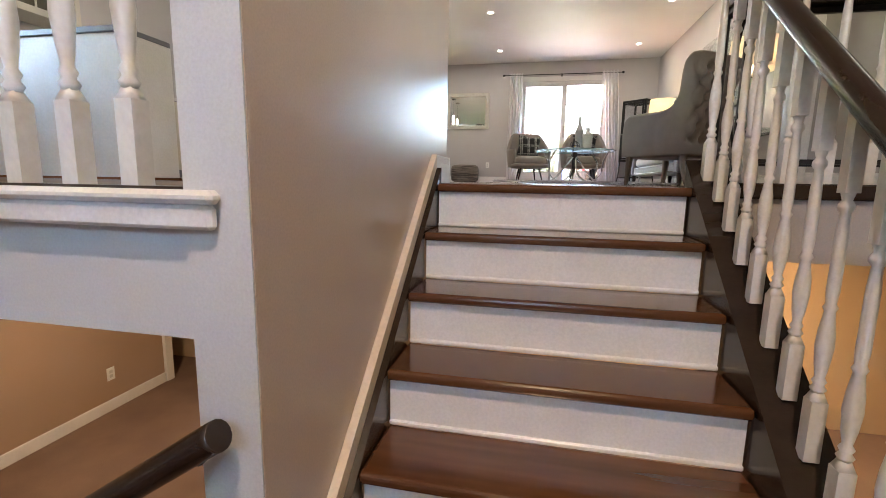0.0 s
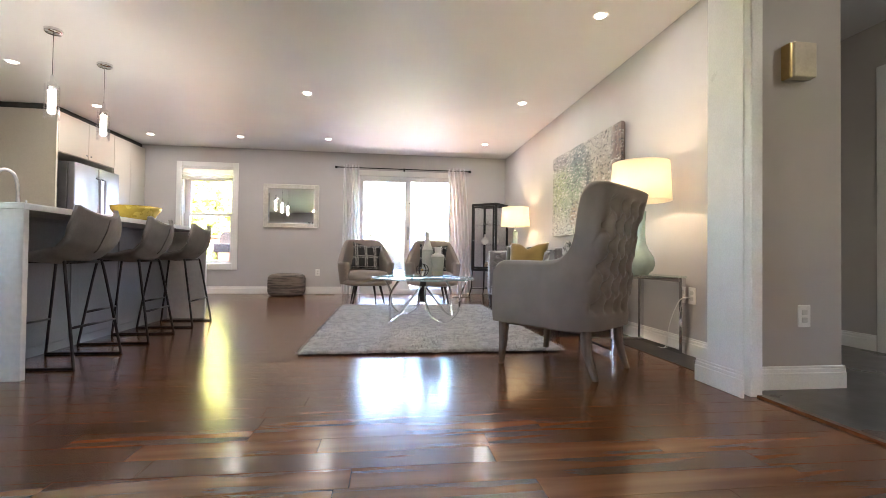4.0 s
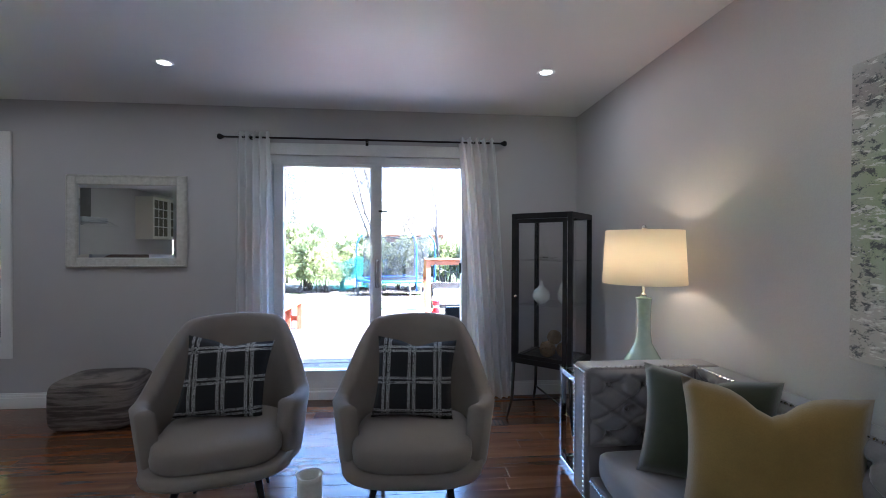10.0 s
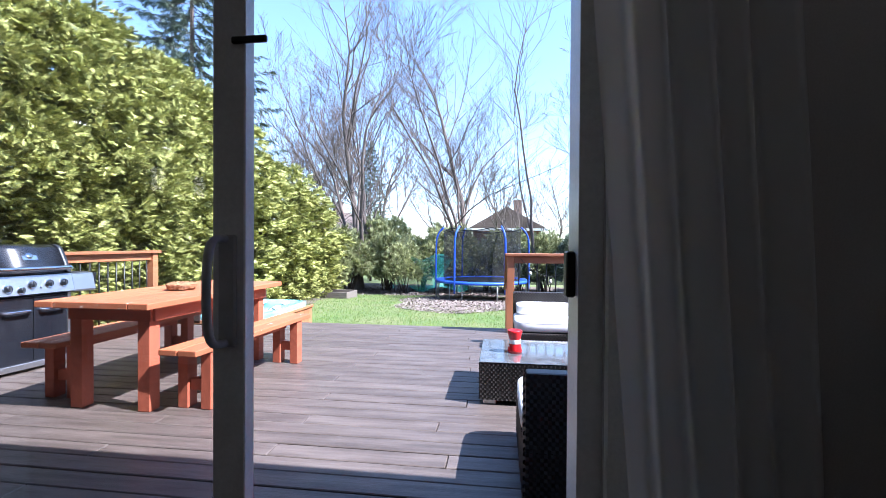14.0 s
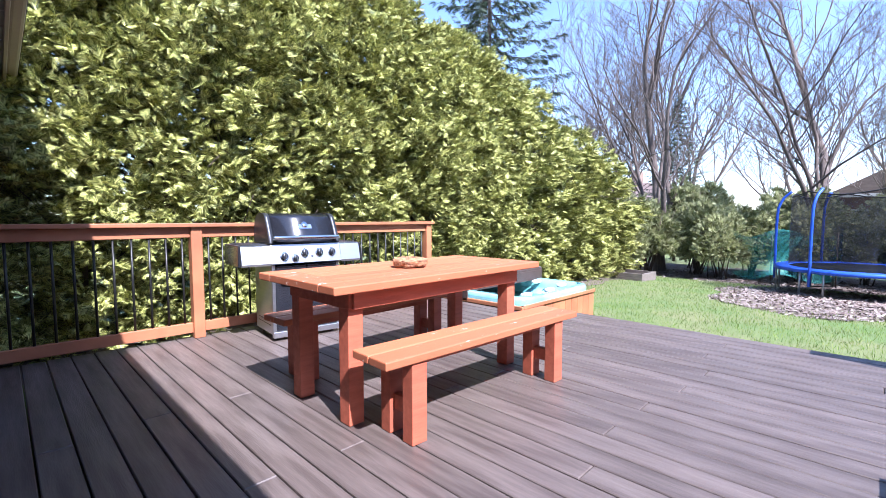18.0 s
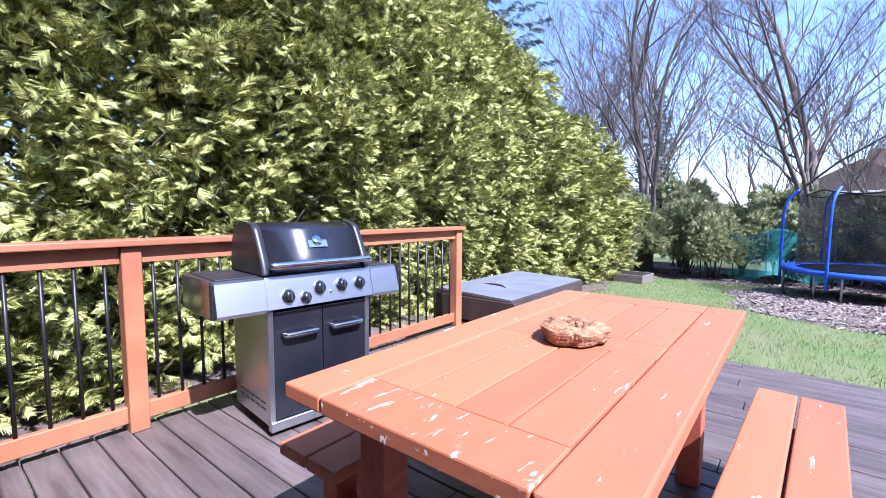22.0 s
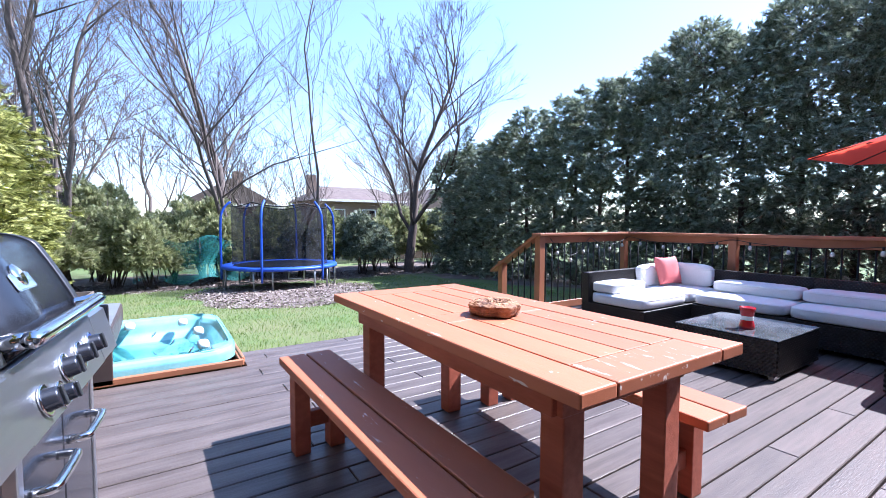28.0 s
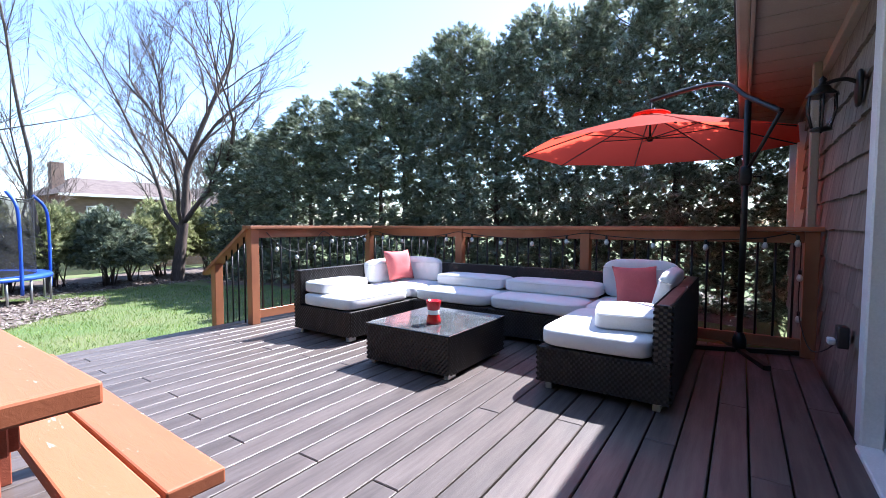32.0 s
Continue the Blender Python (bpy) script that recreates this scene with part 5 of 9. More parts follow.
def curtain(xt0, xt1, xb0, xb1, ph, lean):
    t = thing("sheer_curtain", pose(0.03, 10.10, 0), "white sheer voile curtain with metal eyelets", "curtain", "sheer curtains")
    bm = B()

    def fn(u, v):
        e = v ** 0.8
        x = (xt0 + (xt1 - xt0) * u) * (1 - e) + (xb0 + (xb1 - xb0) * u) * e
        x += lean * max(0, v - 0.35) ** 2
        y = 0.036 * (1 - 0.35 * e) * math.sin(u * 5.0 * 2 * math.pi + ph + 0.6 * v) + 0.012 * math.sin(u * 17 + v * 5)
        z = 2.20 - v * 2.185 + 0.012 * (1 - v) * math.cos(u * 5 * 2 * math.pi + ph)
        return Vector((x, y, z))
    grid(bm, fn, 90, 34)
    part("cloth", bm, voile, t)
    for k in range(6):
        u = (k + 0.5) / 6
        x = xt0 + (xt1 - xt0) * u
        part("eyelet", lathe(B(), [(0.016, -0.002), (0.023, 0.0), (0.016, 0.002), (0.014, 0.0), (0.016, -0.002)], 16, m=pose(x, 0.0, 2.165, 0, 90, 0)), chrome, t)


curtain(-0.23, 0.03, -0.24, 0.07, 0.4, 0.0)
curtain(1.56, 1.87, 1.72, 2.01, 1.9, 0.03)


def display_cabinet():
    t = thing("display_cabinet", pose(2.263, 9.69, 0, 0, 0, -41), "tall black metal and glass display cabinet on legs", "cabinet")
    w, d, z0, z1 = 0.215, 0.205, 0.43, 1.54
    p = 0.016
    for sx in (-1, 1):
        for sy in (-1, 1):
            part("corner_post", box(B(), sx * w - p, sx * w + p, sy * d - p, sy * d + p, z0, z1, 0.003), black_metal, t)
    for z in (z0, z1 - 0.04):
        for q in (-1, 1):
            part("rail", box(B(), -w + p, w - p, q * d - p, q * d + p, z, z + 0.04), black_metal, t)
            part("rail", box(B(), q * w - p, q * w + p, -d + p, d - p, z, z + 0.04), black_metal, t)
    part("base_panel", box(B(), -w, w, -d, d, z0 + 0.012, z0 + 0.03), black_metal, t)
    part("top_panel", box(B(), -w, w, -d, d, z1 - 0.014, z1 - 0.004), black_metal, t)
    for sx in (-1, 1):
        for sy in (-1, 1):
            part("leg", tube(B(), [(sx * w, sy * d, z0 + 0.01), (sx * (w + 0.01), sy * (d + 0.01), 0.15), (sx * (w + 0.04), sy * (d + 0.035), 0.0)], [0.014, 0.012, 0.010], 8), black_metal, t)
    bm = B()
    tube(bm, [(-w - 0.01, -d - 0.01, 0.14), (w + 0.01, d + 0.01, 0.14)], 0.007, 8)
    tube(bm, [(w + 0.01, -d - 0.01, 0.14), (-w - 0.01, d + 0.01, 0.14)], 0.007, 8)
    part("brace", bm, black_metal, t)
    bm = B()
    dz0, dz1, s = z0 + 0.045, z1 - 0.045, 0.028
    yy = -d - p - 0.006
    box(bm, -w + 0.018, -w + 0.018 + s, yy - 0.008, yy + 0.006, dz0, dz1)
    box(bm, w - 0.018 - s, w - 0.018, yy - 0.008, yy + 0.006, dz0, dz1)
    box(bm, -w + 0.018 + s, w - 0.018 - s, yy - 0.008, yy + 0.006, dz0, dz0 + s)
    box(bm, -w + 0.018 + s, w - 0.018 - s, yy - 0.008, yy + 0.006, dz1 - s, dz1)
    dr = part("door", bm, black_metal, t)
    part("pane", box(B(), -w + 0.018 + s - 0.002, w - 0.018 - s + 0.002, yy - 0.002, yy + 0.001, dz0 + s - 0.002, dz1 - s + 0.002), clear_pane, dr, shadow=False)
    part("knob", lathe(B(), [(0.004, 0.0), (0.011, 0.008), (0.011, 0.014), (0.0, 0.018)], 12, m=pose(-w + 0.03, yy - 0.006, 0.93, 90, 0, 0)), chrome, dr)
    for sx in (-1, 1):
        part("side_pane", box(B(), sx * w - 0.002, sx * w + 0.002, -d + p, d - p, z0 + 0.04, z1 - 0.04), clear_pane, t, shadow=False)
    for z in (0.86, 1.19):
        part("glass_shelf", box(B(), -w + 0.014, w - 0.014, -d + 0.014, d - 0.014, z, z + 0.006), clear_pane, t, "clear glass shelf", shadow=False)


display_cabinet()
CM = pose(2.263, 9.69, 0, 0, 0, -41)
porcelain = surface("porcelain", (0.66, 0.65, 0.60), (0.62, 0.61, 0.56), 0.25, scale=6, fine=60, bump=0.02)


def on_shelf(name, x, y, z, label, cat):
    return thing(name, CM @ pose(x, y, z), label, cat)


t = on_shelf("round_vase", -0.06, -0.06, 0.867, "round white vase with a short neck", "vase")
part("body", lathe(B(), [(0.0, 0.0), (0.028, 0.0), (0.058, 0.03), (0.066, 0.062), (0.054, 0.098), (0.026, 0.122), (0.014, 0.14), (0.012, 0.168), (0.015, 0.174), (0.009, 0.172), (0.008, 0.14)], 28), porcelain, t)
t = on_shelf("bottle_vase", 0.10, 0.02, 0.867, "slender white bottle vase", "vase")
part("body", lathe(B(), [(0.0, 0.0), (0.034, 0.0), (0.060, 0.035), (0.062, 0.075), (0.044, 0.13), (0.022, 0.18), (0.014, 0.24), (0.013, 0.30), (0.017, 0.306), (0.010, 0.304), (0.009, 0.24)], 28), porcelain, t)
wicker_ball = surface("dried_weave", (0.30, 0.21, 0.12), (0.20, 0.13, 0.07), 0.9, scale=20, fine=120, bump=0.5)
for x, y, z, r in ((-0.02, -0.03, 0.462 + 0.058, 0.058), (0.085, 0.03, 0.462 + 0.055, 0.055), (0.02, 0.0, 0.462 + 0.148, 0.05)):
    t = on_shelf("woven_ball", x, y, z, "ball of woven dried vine", "ornament")
    bm = B()
    rr = random.Random(int(r * 1e4) + int(x * 1000))
    for k in range(16):
        q = Euler((rr.uniform(0, 6), rr.uniform(0, 6), rr.uniform(0, 6))).to_matrix()
        tube(bm, [q @ Vector((r * math.cos(a * math.pi / 10), r * math.sin(a * math.pi / 10), 0)) for a in range(20)], 0.004, 5, True)
    part("weave", bm, wicker_ball, t)
gl = pane_glass("crystal", 0.9)
for x, h in ((-0.07, 0.14), (0.12, 0.16)):
    t = on_shelf("glass_decanter", x, 0.0, 1.197, "clear cut glass decanter", "decanter")
    part("body", lathe(B(), [(0.0, 0.0), (0.034, 0.0), (0.036, 0.01), (0.030, h * 0.5), (0.012, h * 0.75), (0.012, h * 0.9), (0.018, h * 0.95), (0.008, h), (0.014, h * 1.1), (0.0, h * 1.2)], 20), gl, t, shadow=False)
for x, y in ((0.02, -0.10), (-0.12, 0.08)):
    t = on_shelf("glass_dish", x, y, 1.197, "small shallow glass dish", "dish")
    part("bowl", lathe(B(), [(0.0, 0.0), (0.02, 0.002), (0.05, 0.016), (0.055, 0.022), (0.05, 0.02), (0.0, 0.006)], 20), gl, t, shadow=False)


def wall_plate(name, m, label, cat, kind):
    t = thing(name, m, label, cat)
    part("plate", box(B(), -0.036, 0.036, -0.006, 0.0, -0.058, 0.058, 0.003, 2), trim_white, t)
    bm = B()
    if kind == "outlet":
        for z in (-0.02, 0.02):
            box(bm, -0.016, 0.016, -0.008, -0.005, z - 0.014, z + 0.014, 0.002)
    else:
        box(bm, -0.016, 0.016, -0.010, -0.005, -0.03, 0.03, 0.002)
    part("insert", bm, surface("plate_grey", (0.66, 0.65, 0.62), rough=0.35), t)


wall_plate("wall_outlet", pose(-0.62, 10.2, 0.365), "white plastic wall outlet plate", "outlet", "outlet")
wall_plate("wall_outlet", pose(2.657, 5.285, 0.415, 0, 0, -90), "white wall outlet with a plug", "outlet", "outlet")
wall_plate("wall_outlet", pose(-3.16, 3.6, -1.72, 0, 0, 90), "white plastic wall outlet plate", "outlet", "outlet")
wall_plate("light_switch", pose(1.935, 10.2, 1.30), "white rocker light switch", "switch", "switch")
wall_plate("wall_outlet", pose(2.72, 4.53, 0.38), "white outlet with a dimmer", "outlet", "outlet")
t = thing("door_chime", pose(2.66, 4.53, 1.70), "square cream door chime with gold sides", "door chime")
part("cover", box(B(), -0.055, 0.075, -0.062, -0.008, -0.09, 0.09, 0.006, 2), surface("cream_plastic", (0.56, 0.48, 0.36), rough=0.4), t)
part("side_band", box(B(), -0.075, -0.056, -0.055, -0.001, -0.095, 0.085, 0.004), surface("brass_satin", (0.55, 0.40, 0.18), rough=0.3, metal=0.9, bump=0), t, "brass coloured band")
cord = thing("lamp_cord", Matrix(), "thin white lamp cord along the wall", "cord")
part("cord", tube(B(), curve_pts([(2.645, 5.285, 0.40), (2.60, 5.34, 0.38), (2.58, 5.42, 0.20), (2.60, 5.5, 0.02), (2.62, 5.7, 0.006)], 6), 0.0035, 6), trim_white, cord)
for x, y in ((-2.45, 9.92), (-0.46, 9.97), (1.75, 9.6)):
    t = thing("floor_vent", pose(x, y, 0.001, 0, 0, 0), "brown metal floor register", "floor vent", "floor registers")
    vm = surface("vent_brown", (0.10, 0.055, 0.03), rough=0.4, metal=0.4)
    part("frame", box(B(), -0.15, 0.15, -0.05, 0.05, 0.0, 0.004, 0.001), vm, t)
    for k in range(9):
        part("slat", box(B(), -0.13 + k * 0.03, -0.118 + k * 0.03, -0.038, 0.038, 0.004, 0.007), black_metal, t)

# ---- kitchen ----
quartz = surface("white_quartz", (0.70, 0.69, 0.68), (0.60, 0.59, 0.59), 0.16, scale=2.2, fine=30, bump=0.02, lo=0.52, hi=0.66, coat=0.2)
grey_panel = surface("grey_panel", (0.16, 0.165, 0.18), (0.14, 0.145, 0.16), 0.4, scale=3, fine=60, bump=0.03)
cab_white = surface("cabinet_cream", (0.60, 0.56, 0.48), (0.585, 0.545, 0.465), 0.42, scale=1.2, fine=90, bump=0.01, roughvar=0.02)
isl = thing("kitchen_island", Matrix(), "kitchen island with white quartz waterfall ends", "kitchen island")
part("worktop", box(B(), -2.55, -1.30, 5.00, 7.32, 0.885, 0.92, 0.003), quartz, isl)
part("waterfall_end", box(B(), -2.55, -1.30, 5.00, 5.035, 0.0, 0.885, 0.002), quartz, isl)
part("waterfall_end", box(B(), -2.55, -1.30, 7.285, 7.32, 0.0, 0.885, 0.002), quartz, isl)
part("body", box(B(), -2.53, -1.66, 5.036, 7.284, 0.0, 0.884), grey_panel, isl)
for y in (5.6, 6.15, 6.7):
    part("panel", box(B(), -1.66, -1.65, y - 0.26, y + 0.26, 0.06, 0.86, 0.003), grey_panel, isl)
t = thing("kitchen_faucet", pose(-2.20, 6.15, 0.92), "tall brushed gooseneck kitchen faucet", "faucet")
part("spout", tube(B(), curve_pts([(0, 0, 0.02), (0, 0, 0.22), (0.0, -0.04, 0.32), (0.0, -0.12, 0.34), (0.0, -0.18, 0.30), (0.0, -0.20, 0.24)], 6), 0.012, 12), steel, t)
part("spray_head", lathe(B(), [(0.013, 0.0), (0.018, -0.02), (0.020, -0.07), (0.016, -0.075)], 14, m=pose(0, -0.20, 0.245, -14, 0, 0)), steel, t)
part("base", lathe(B(), [(0.03, 0.0), (0.03, 0.008), (0.02, 0.03), (0.018, 0.08)], 18), steel, t)
part("lever", tube(B(), [(0.02, 0, 0.05), (0.055, 0, 0.075), (0.06, 0, 0.13)], 0.006, 8), steel, t)
t = thing("fruit_bowl", pose(-1.62, 6.62, 0.92), "wide shiny golden yellow bowl", "bowl")
bowl_gold = surface("bowl_gold", (0.60, 0.45, 0.06), (0.52, 0.38, 0.05), 0.25, 0.3, scale=6, fine=50, bump=0.03, coat=0.4)
part("bowl", lathe(B(), [(0.0, 0.0), (0.06, 0.0), (0.07, 0.008), (0.14, 0.05), (0.185, 0.115), (0.192, 0.145), (0.186, 0.146), (0.176, 0.115), (0.13, 0.055), (0.0, 0.014)], 36), bowl_gold, t)
stool_cloth = surface("stool_leather", (0.19, 0.172, 0.158), (0.155, 0.14, 0.128), 0.75, scale=7, fine=120, bump=0.25)


def bar_stool():
    """Counter stool: scooped shell seat with a low back, on a bent black steel frame. Faces -x."""
    t = thing("bar_stool", pose(-1.39, 6.88, 0), "grey upholstered counter stool on a black steel frame", "bar stool", "counter stools")
    bm = B()

    def shell(u, v, o):
        s = 2 * u - 1
        # v: front edge to top of back
        pts = [(-0.20, 0.655), (-0.15, 0.640), (0.0, 0.625), (0.12, 0.640), (0.19, 0.70), (0.225, 0.80), (0.245, 0.885)]
        f = v * (len(pts) - 1)
        i = min(int(f), len(pts) - 2)
        a, b = pts[i], pts[i + 1]
        k = f - i
        x, z = a[0] + (b[0] - a[0]) * k, a[1] + (b[1] - a[1]) * k
        w = 0.215 + 0.012 * math.sin(v * 3) - 0.05 * max(0, v - 0.75) / 0.25
        lift = 0.055 * abs(s) ** 2.5 * min(1, v * 2.2)
        fwd = -0.06 * abs(s) ** 2 * max(0, v - 0.55) / 0.45
        dx, dz = (0, -o) if v < 0.5 else (o * min(1, (v - 0.5) * 3), -o * max(0, 1 - (v - 0.5) * 3))
        return Vector((x + fwd + dx, s * w, z + lift + dz))
    a = grid(bm, lambda u, v: shell(u, v, 0.0), 18, 30)
    b = grid(bm, lambda u, v: shell(u, v, 0.03), 18, 30)
    for i in (0, 18):
        for j in range(30):
            bm.faces.new((a[i][j], a[i][j + 1], b[i][j + 1], b[i][j])).smooth = True
    for j in (0, 30):
        for i in range(18):
            bm.faces.new((a[i][j], a[i + 1][j], b[i + 1][j], b[i][j])).smooth = True
    part("seat_shell", bm, stool_cloth, t)
    part("seam", tube(B(), [shell(0.5 + 0.0 * k, 0.62 + 0.038 * k, 0.034) for k in range(10)], 0.0035, 6), stool_cloth, t)
    for sy in (-1, 1):
        part("leg_loop", tube(B(), curve_pts([(-0.14, sy * 0.15, 0.61), (-0.155, sy * 0.165, 0.55), (-0.225, sy * 0.205, 0.05), (-0.225, sy * 0.207, 0.012), (-0.19, sy * 0.207, 0.009), (0.19, sy * 0.207, 0.009), (0.225, sy * 0.207, 0.012), (0.222, sy * 0.205, 0.05), (0.14, sy * 0.165, 0.55), (0.125, sy * 0.15, 0.61)], 5), 0.0085, 10), black_metal, t)
    part("footrest", tube(B(), [(-0.20, -0.19, 0.235), (-0.20, 0.19, 0.235)], 0.0085, 10), black_metal, t)
    part("stretcher", tube(B(), [(0.195, -0.19, 0.235), (0.195, 0.19, 0.235)], 0.0075, 10), black_metal, t)
    part("seat_rail", tube(B(), [(-0.13, -0.15, 0.607), (-0.13, 0.15, 0.607)], 0.0085, 8), black_metal, t)
    part("seat_rail", tube(B(), [(0.12, -0.15, 0.607), (0.12, 0.15, 0.607)], 0.0085, 8), black_metal, t)
    return t


st = bar_stool()
for y, r in ((6.15, 2), (5.42, -2)):
    copy_thing(st, pose(-1.40, y, 0, 0, 0, r))

tube_glow = glowing("pendant_glow", (1.0, 0.92, 0.80), 0.6)
for i, y in enumerate((5.68, 6.33, 6.97)):
    t = thing("pendant_light", pose(-2.11, y, 0), "clear glass cylinder pendant with a lit frosted tube", "pendant light", "island pendants")
    part("canopy", lathe(B(), [(0.062, 2.44), (0.062, 2.42), (0.055, 2.412), (0.0, 2.412)], 24), chrome, t)
    part("wire", tube(B(), [(0, 0, 2.412), (0, 0, 2.06)], 0.002, 6), black_metal, t)
    part("socket", lathe(B(), [(0.006, 2.08), (0.012, 2.07), (0.014, 2.02), (0.030, 2.01), (0.032, 1.955), (0.02, 1.95)], 20), chrome, t)
    part("inner_tube", lathe(B(), [(0.022, 1.95), (0.024, 1.945), (0.024, 1.775), (0.022, 1.77), (0.0, 1.77)], 20), tube_glow, t, "glowing frosted inner tube")
    part("glass", lathe(B(), [(0.046, 1.99), (0.05, 1.99), (0.05, 1.72), (0.046, 1.72), (0.046, 1.99)], 24), gl, t, shadow=False)
    lamp("pendant_lamp", "POINT", (-2.11, y, 1.74), 0.04, (1.0, 0.86, 0.68), 0.025)

fx = -3.39
enc = thing("tall_cabinet", Matrix(), "tall cream fridge surround with pantry doors", "cabinet")
part("side_panel", box(B(), -4.34, fx, 8.26, 8.29, 0.0, 2.37, 0.002), cab_white, enc)
part("body", box(B(), -4.34, fx - 0.022, 9.38, 10.198, 0.0, 2.37), cab_white, enc)
part("bridge", box(B(), -4.34, fx - 0.022, 8.292, 9.378, 1.88, 2.37), cab_white, enc)
for y0, y1, z0, z1 in ((8.295, 8.83, 1.885, 2.365), (8.835, 9.375, 1.885, 2.365), (9.385, 9.785, 0.86, 2.365), (9.79, 10.19, 0.86, 2.365), (9.385, 9.785, 0.1, 0.855), (9.79, 10.19, 0.1, 0.855)):
    d_ = part("door", box(B(), fx - 0.02, fx, y0, y1, z0, z1, 0.002), cab_white, enc)
    if z0 < 1:
        yh = y1 - 0.04 if y0 < 9.5 else y0 + 0.04
        zh = z0 + 0.05 if z0 > 0.5 else z1 - 0.35
        part("handle", tube(B(), [(fx, yh, zh), (fx + 0.03, yh, zh), (fx + 0.03, yh, zh + 0.3), (fx, yh, zh + 0.3)], 0.006, 8), steel, d_)
    else:
        part("handle", lathe(B(), [(0.006, 0), (0.012, 0.012), (0.0, 0.02)], 12, m=pose(fx, (y1 - 0.04) if y0 < 8.5 else (y0 + 0.04), z0 + 0.05, 0, 90, 0)), steel, d_)
# dark box stands in for the shadow between cabinet tops and ceiling
part("top_gap", box(B(), -4.34, fx - 0.05, 8.27, 10.19, 2.372, 2.438), surface("gap_shadow", (0.05, 0.045, 0.04), rough=0.8), enc, "dark strip painted as the shadow in the gap above the cabinets")
fridge_steel = surface("fridge_steel", (0.40, 0.41, 0.44), (0.385, 0.395, 0.425), 0.42, 0.9, scale=1.2, fine=120, bump=0.0, roughvar=0.02)
fr = thing("refrigerator", Matrix(), "stainless fridge_steel french door refrigerator", "refrigerator")
part("body", box(B(), -4.30, -3.36, 8.40, 9.24, 0.02, 1.78, 0.004), surface("fridge_side", (0.20, 0.20, 0.21), rough=0.4, metal=0.5), fr)
for y0, y1, z0, z1 in ((8.40, 8.848, 0.62, 1.78), (8.852, 9.30, 0.62, 1.78), (8.40, 9.30, 0.06, 0.612)):
    p = part("door", box(B(), -3.355, -3.27, y0, y1, z0, z1, 0.012, 2), fridge_steel, fr)
    if z0 > 0.5:
        yh = y1 - 0.05 if y0 < 8.5 else y0 + 0.05
        part("handle", tube(B(), [(-3.27, yh, 0.78), (-3.215, yh, 0.80), (-3.215, yh, 1.62), (-3.27, yh, 1.64)], 0.013, 10), fridge_steel, p)
    else:
        part("handle", tube(B(), [(-3.27, 8.48, 0.54), (-3.215, 8.50, 0.54), (-3.215, 9.2, 0.54), (-3.27, 9.22, 0.54)], 0.013, 10), fridge_steel, p)
# wall run with hood and glass cupboards
for i, y in enumerate((3.1, 3.75, 4.4, 5.05, 6.75, 7.4)):
    u = thing("base_cabinet", pose(0, y, 0), "cream kitchen base cabinet with a fridge_steel handle", "cabinet", "kitchen base cabinets")
    part("body", box(B(), -4.34, -3.78, 0.0, 0.648, 0.09, 0.88), cab_white, u)
    dd = part("door", box(B(), -3.78, -3.76, 0.004, 0.644, 0.10, 0.875, 0.003), cab_white, u)
    part("handle", tube(B(), [(-3.76, 0.2, 0.80), (-3.73, 0.2, 0.80), (-3.73, 0.44, 0.80), (-3.76, 0.44, 0.80)], 0.006, 8), fridge_steel, dd)
    part("plinth", box(B(), -4.34, -3.84, 0.0, 0.648, 0.0, 0.09), grey_panel, u)
wt = thing("worktop", Matrix(), "pale stone kitchen worktop along the wall", "worktop")
part("slab", box(B(), -4.345, -3.74, 3.08, 5.70, 0.882, 0.92, 0.003), quartz, wt)
part("slab", box(B(), -4.345, -3.74, 6.74, 8.255, 0.882, 0.92, 0.003), quartz, wt)
for y in (3.1, 3.75, 6.95, 7.6):
    u = thing("glass_cupboard", pose(0, y, 0), "cream wall cupboard with small glass panes", "cupboard", "glazed wall cupboards")
    part("body", box(B(), -4.345, -4.02, 0.0, 0.62, 1.42, 2.30), cab_white, u)
    bm = B()
    for a in ((0.0, 0.05, 1.42, 2.30), (0.57, 0.62, 1.42, 2.30), (0.05, 0.57, 1.42, 1.48), (0.05, 0.57, 2.24, 2.30)):
        box(bm, -4.02, -4.0, *a)
    for yy in (0.223, 0.397):
        box(bm, -4.018, -4.004, yy - 0.008, yy + 0.008, 1.48, 2.24)
    for zz in (1.68, 1.87, 2.05):
        box(bm, -4.017, -4.005, 0.05, 0.57, zz - 0.008, zz + 0.008)
    dd = part("door", bm, cab_white, u)
    part("pane", box(B(), -4.013, -4.010, 0.048, 0.572, 1.478, 2.242), surface("cupboard_glass", (0.12, 0.11, 0.08), rough=0.08, bump=0, roughvar=0.02), dd)
hood = thing("range_hood", pose(-4.35, 6.22, 0), "chimney range hood with a curved glass canopy", "range hood")
part("chimney", box(B(), 0.0, 0.28, -0.15, 0.15, 1.75, 2.44, 0.003), surface("dark_steel", (0.09, 0.085, 0.085), rough=0.35, metal=0.8), hood)
part("motor_box", box(B(), 0.0, 0.45, -0.30, 0.30, 1.66, 1.75, 0.01, 2), fridge_steel, hood)
bm = B()
grid(bm, lambda u, v: Vector((0.0 + 0.55 * v, (u - 0.5) * 0.9, 1.70 - 0.10 * (2 * u - 1) ** 2)), 20, 4)
bmesh.ops.solidify(bm, geom=bm.faces[:], thickness=0.008)
part("glass_canopy", bm, gl, hood, shadow=False)
rng = thing("kitchen_range", pose(-4.34, 5.72, 0), "black and fridge_steel kitchen range", "cooker")
part("body", box(B(), 0.0, 0.60, 0.0, 1.0, 0.0, 0.90, 0.004), fridge_steel, rng)
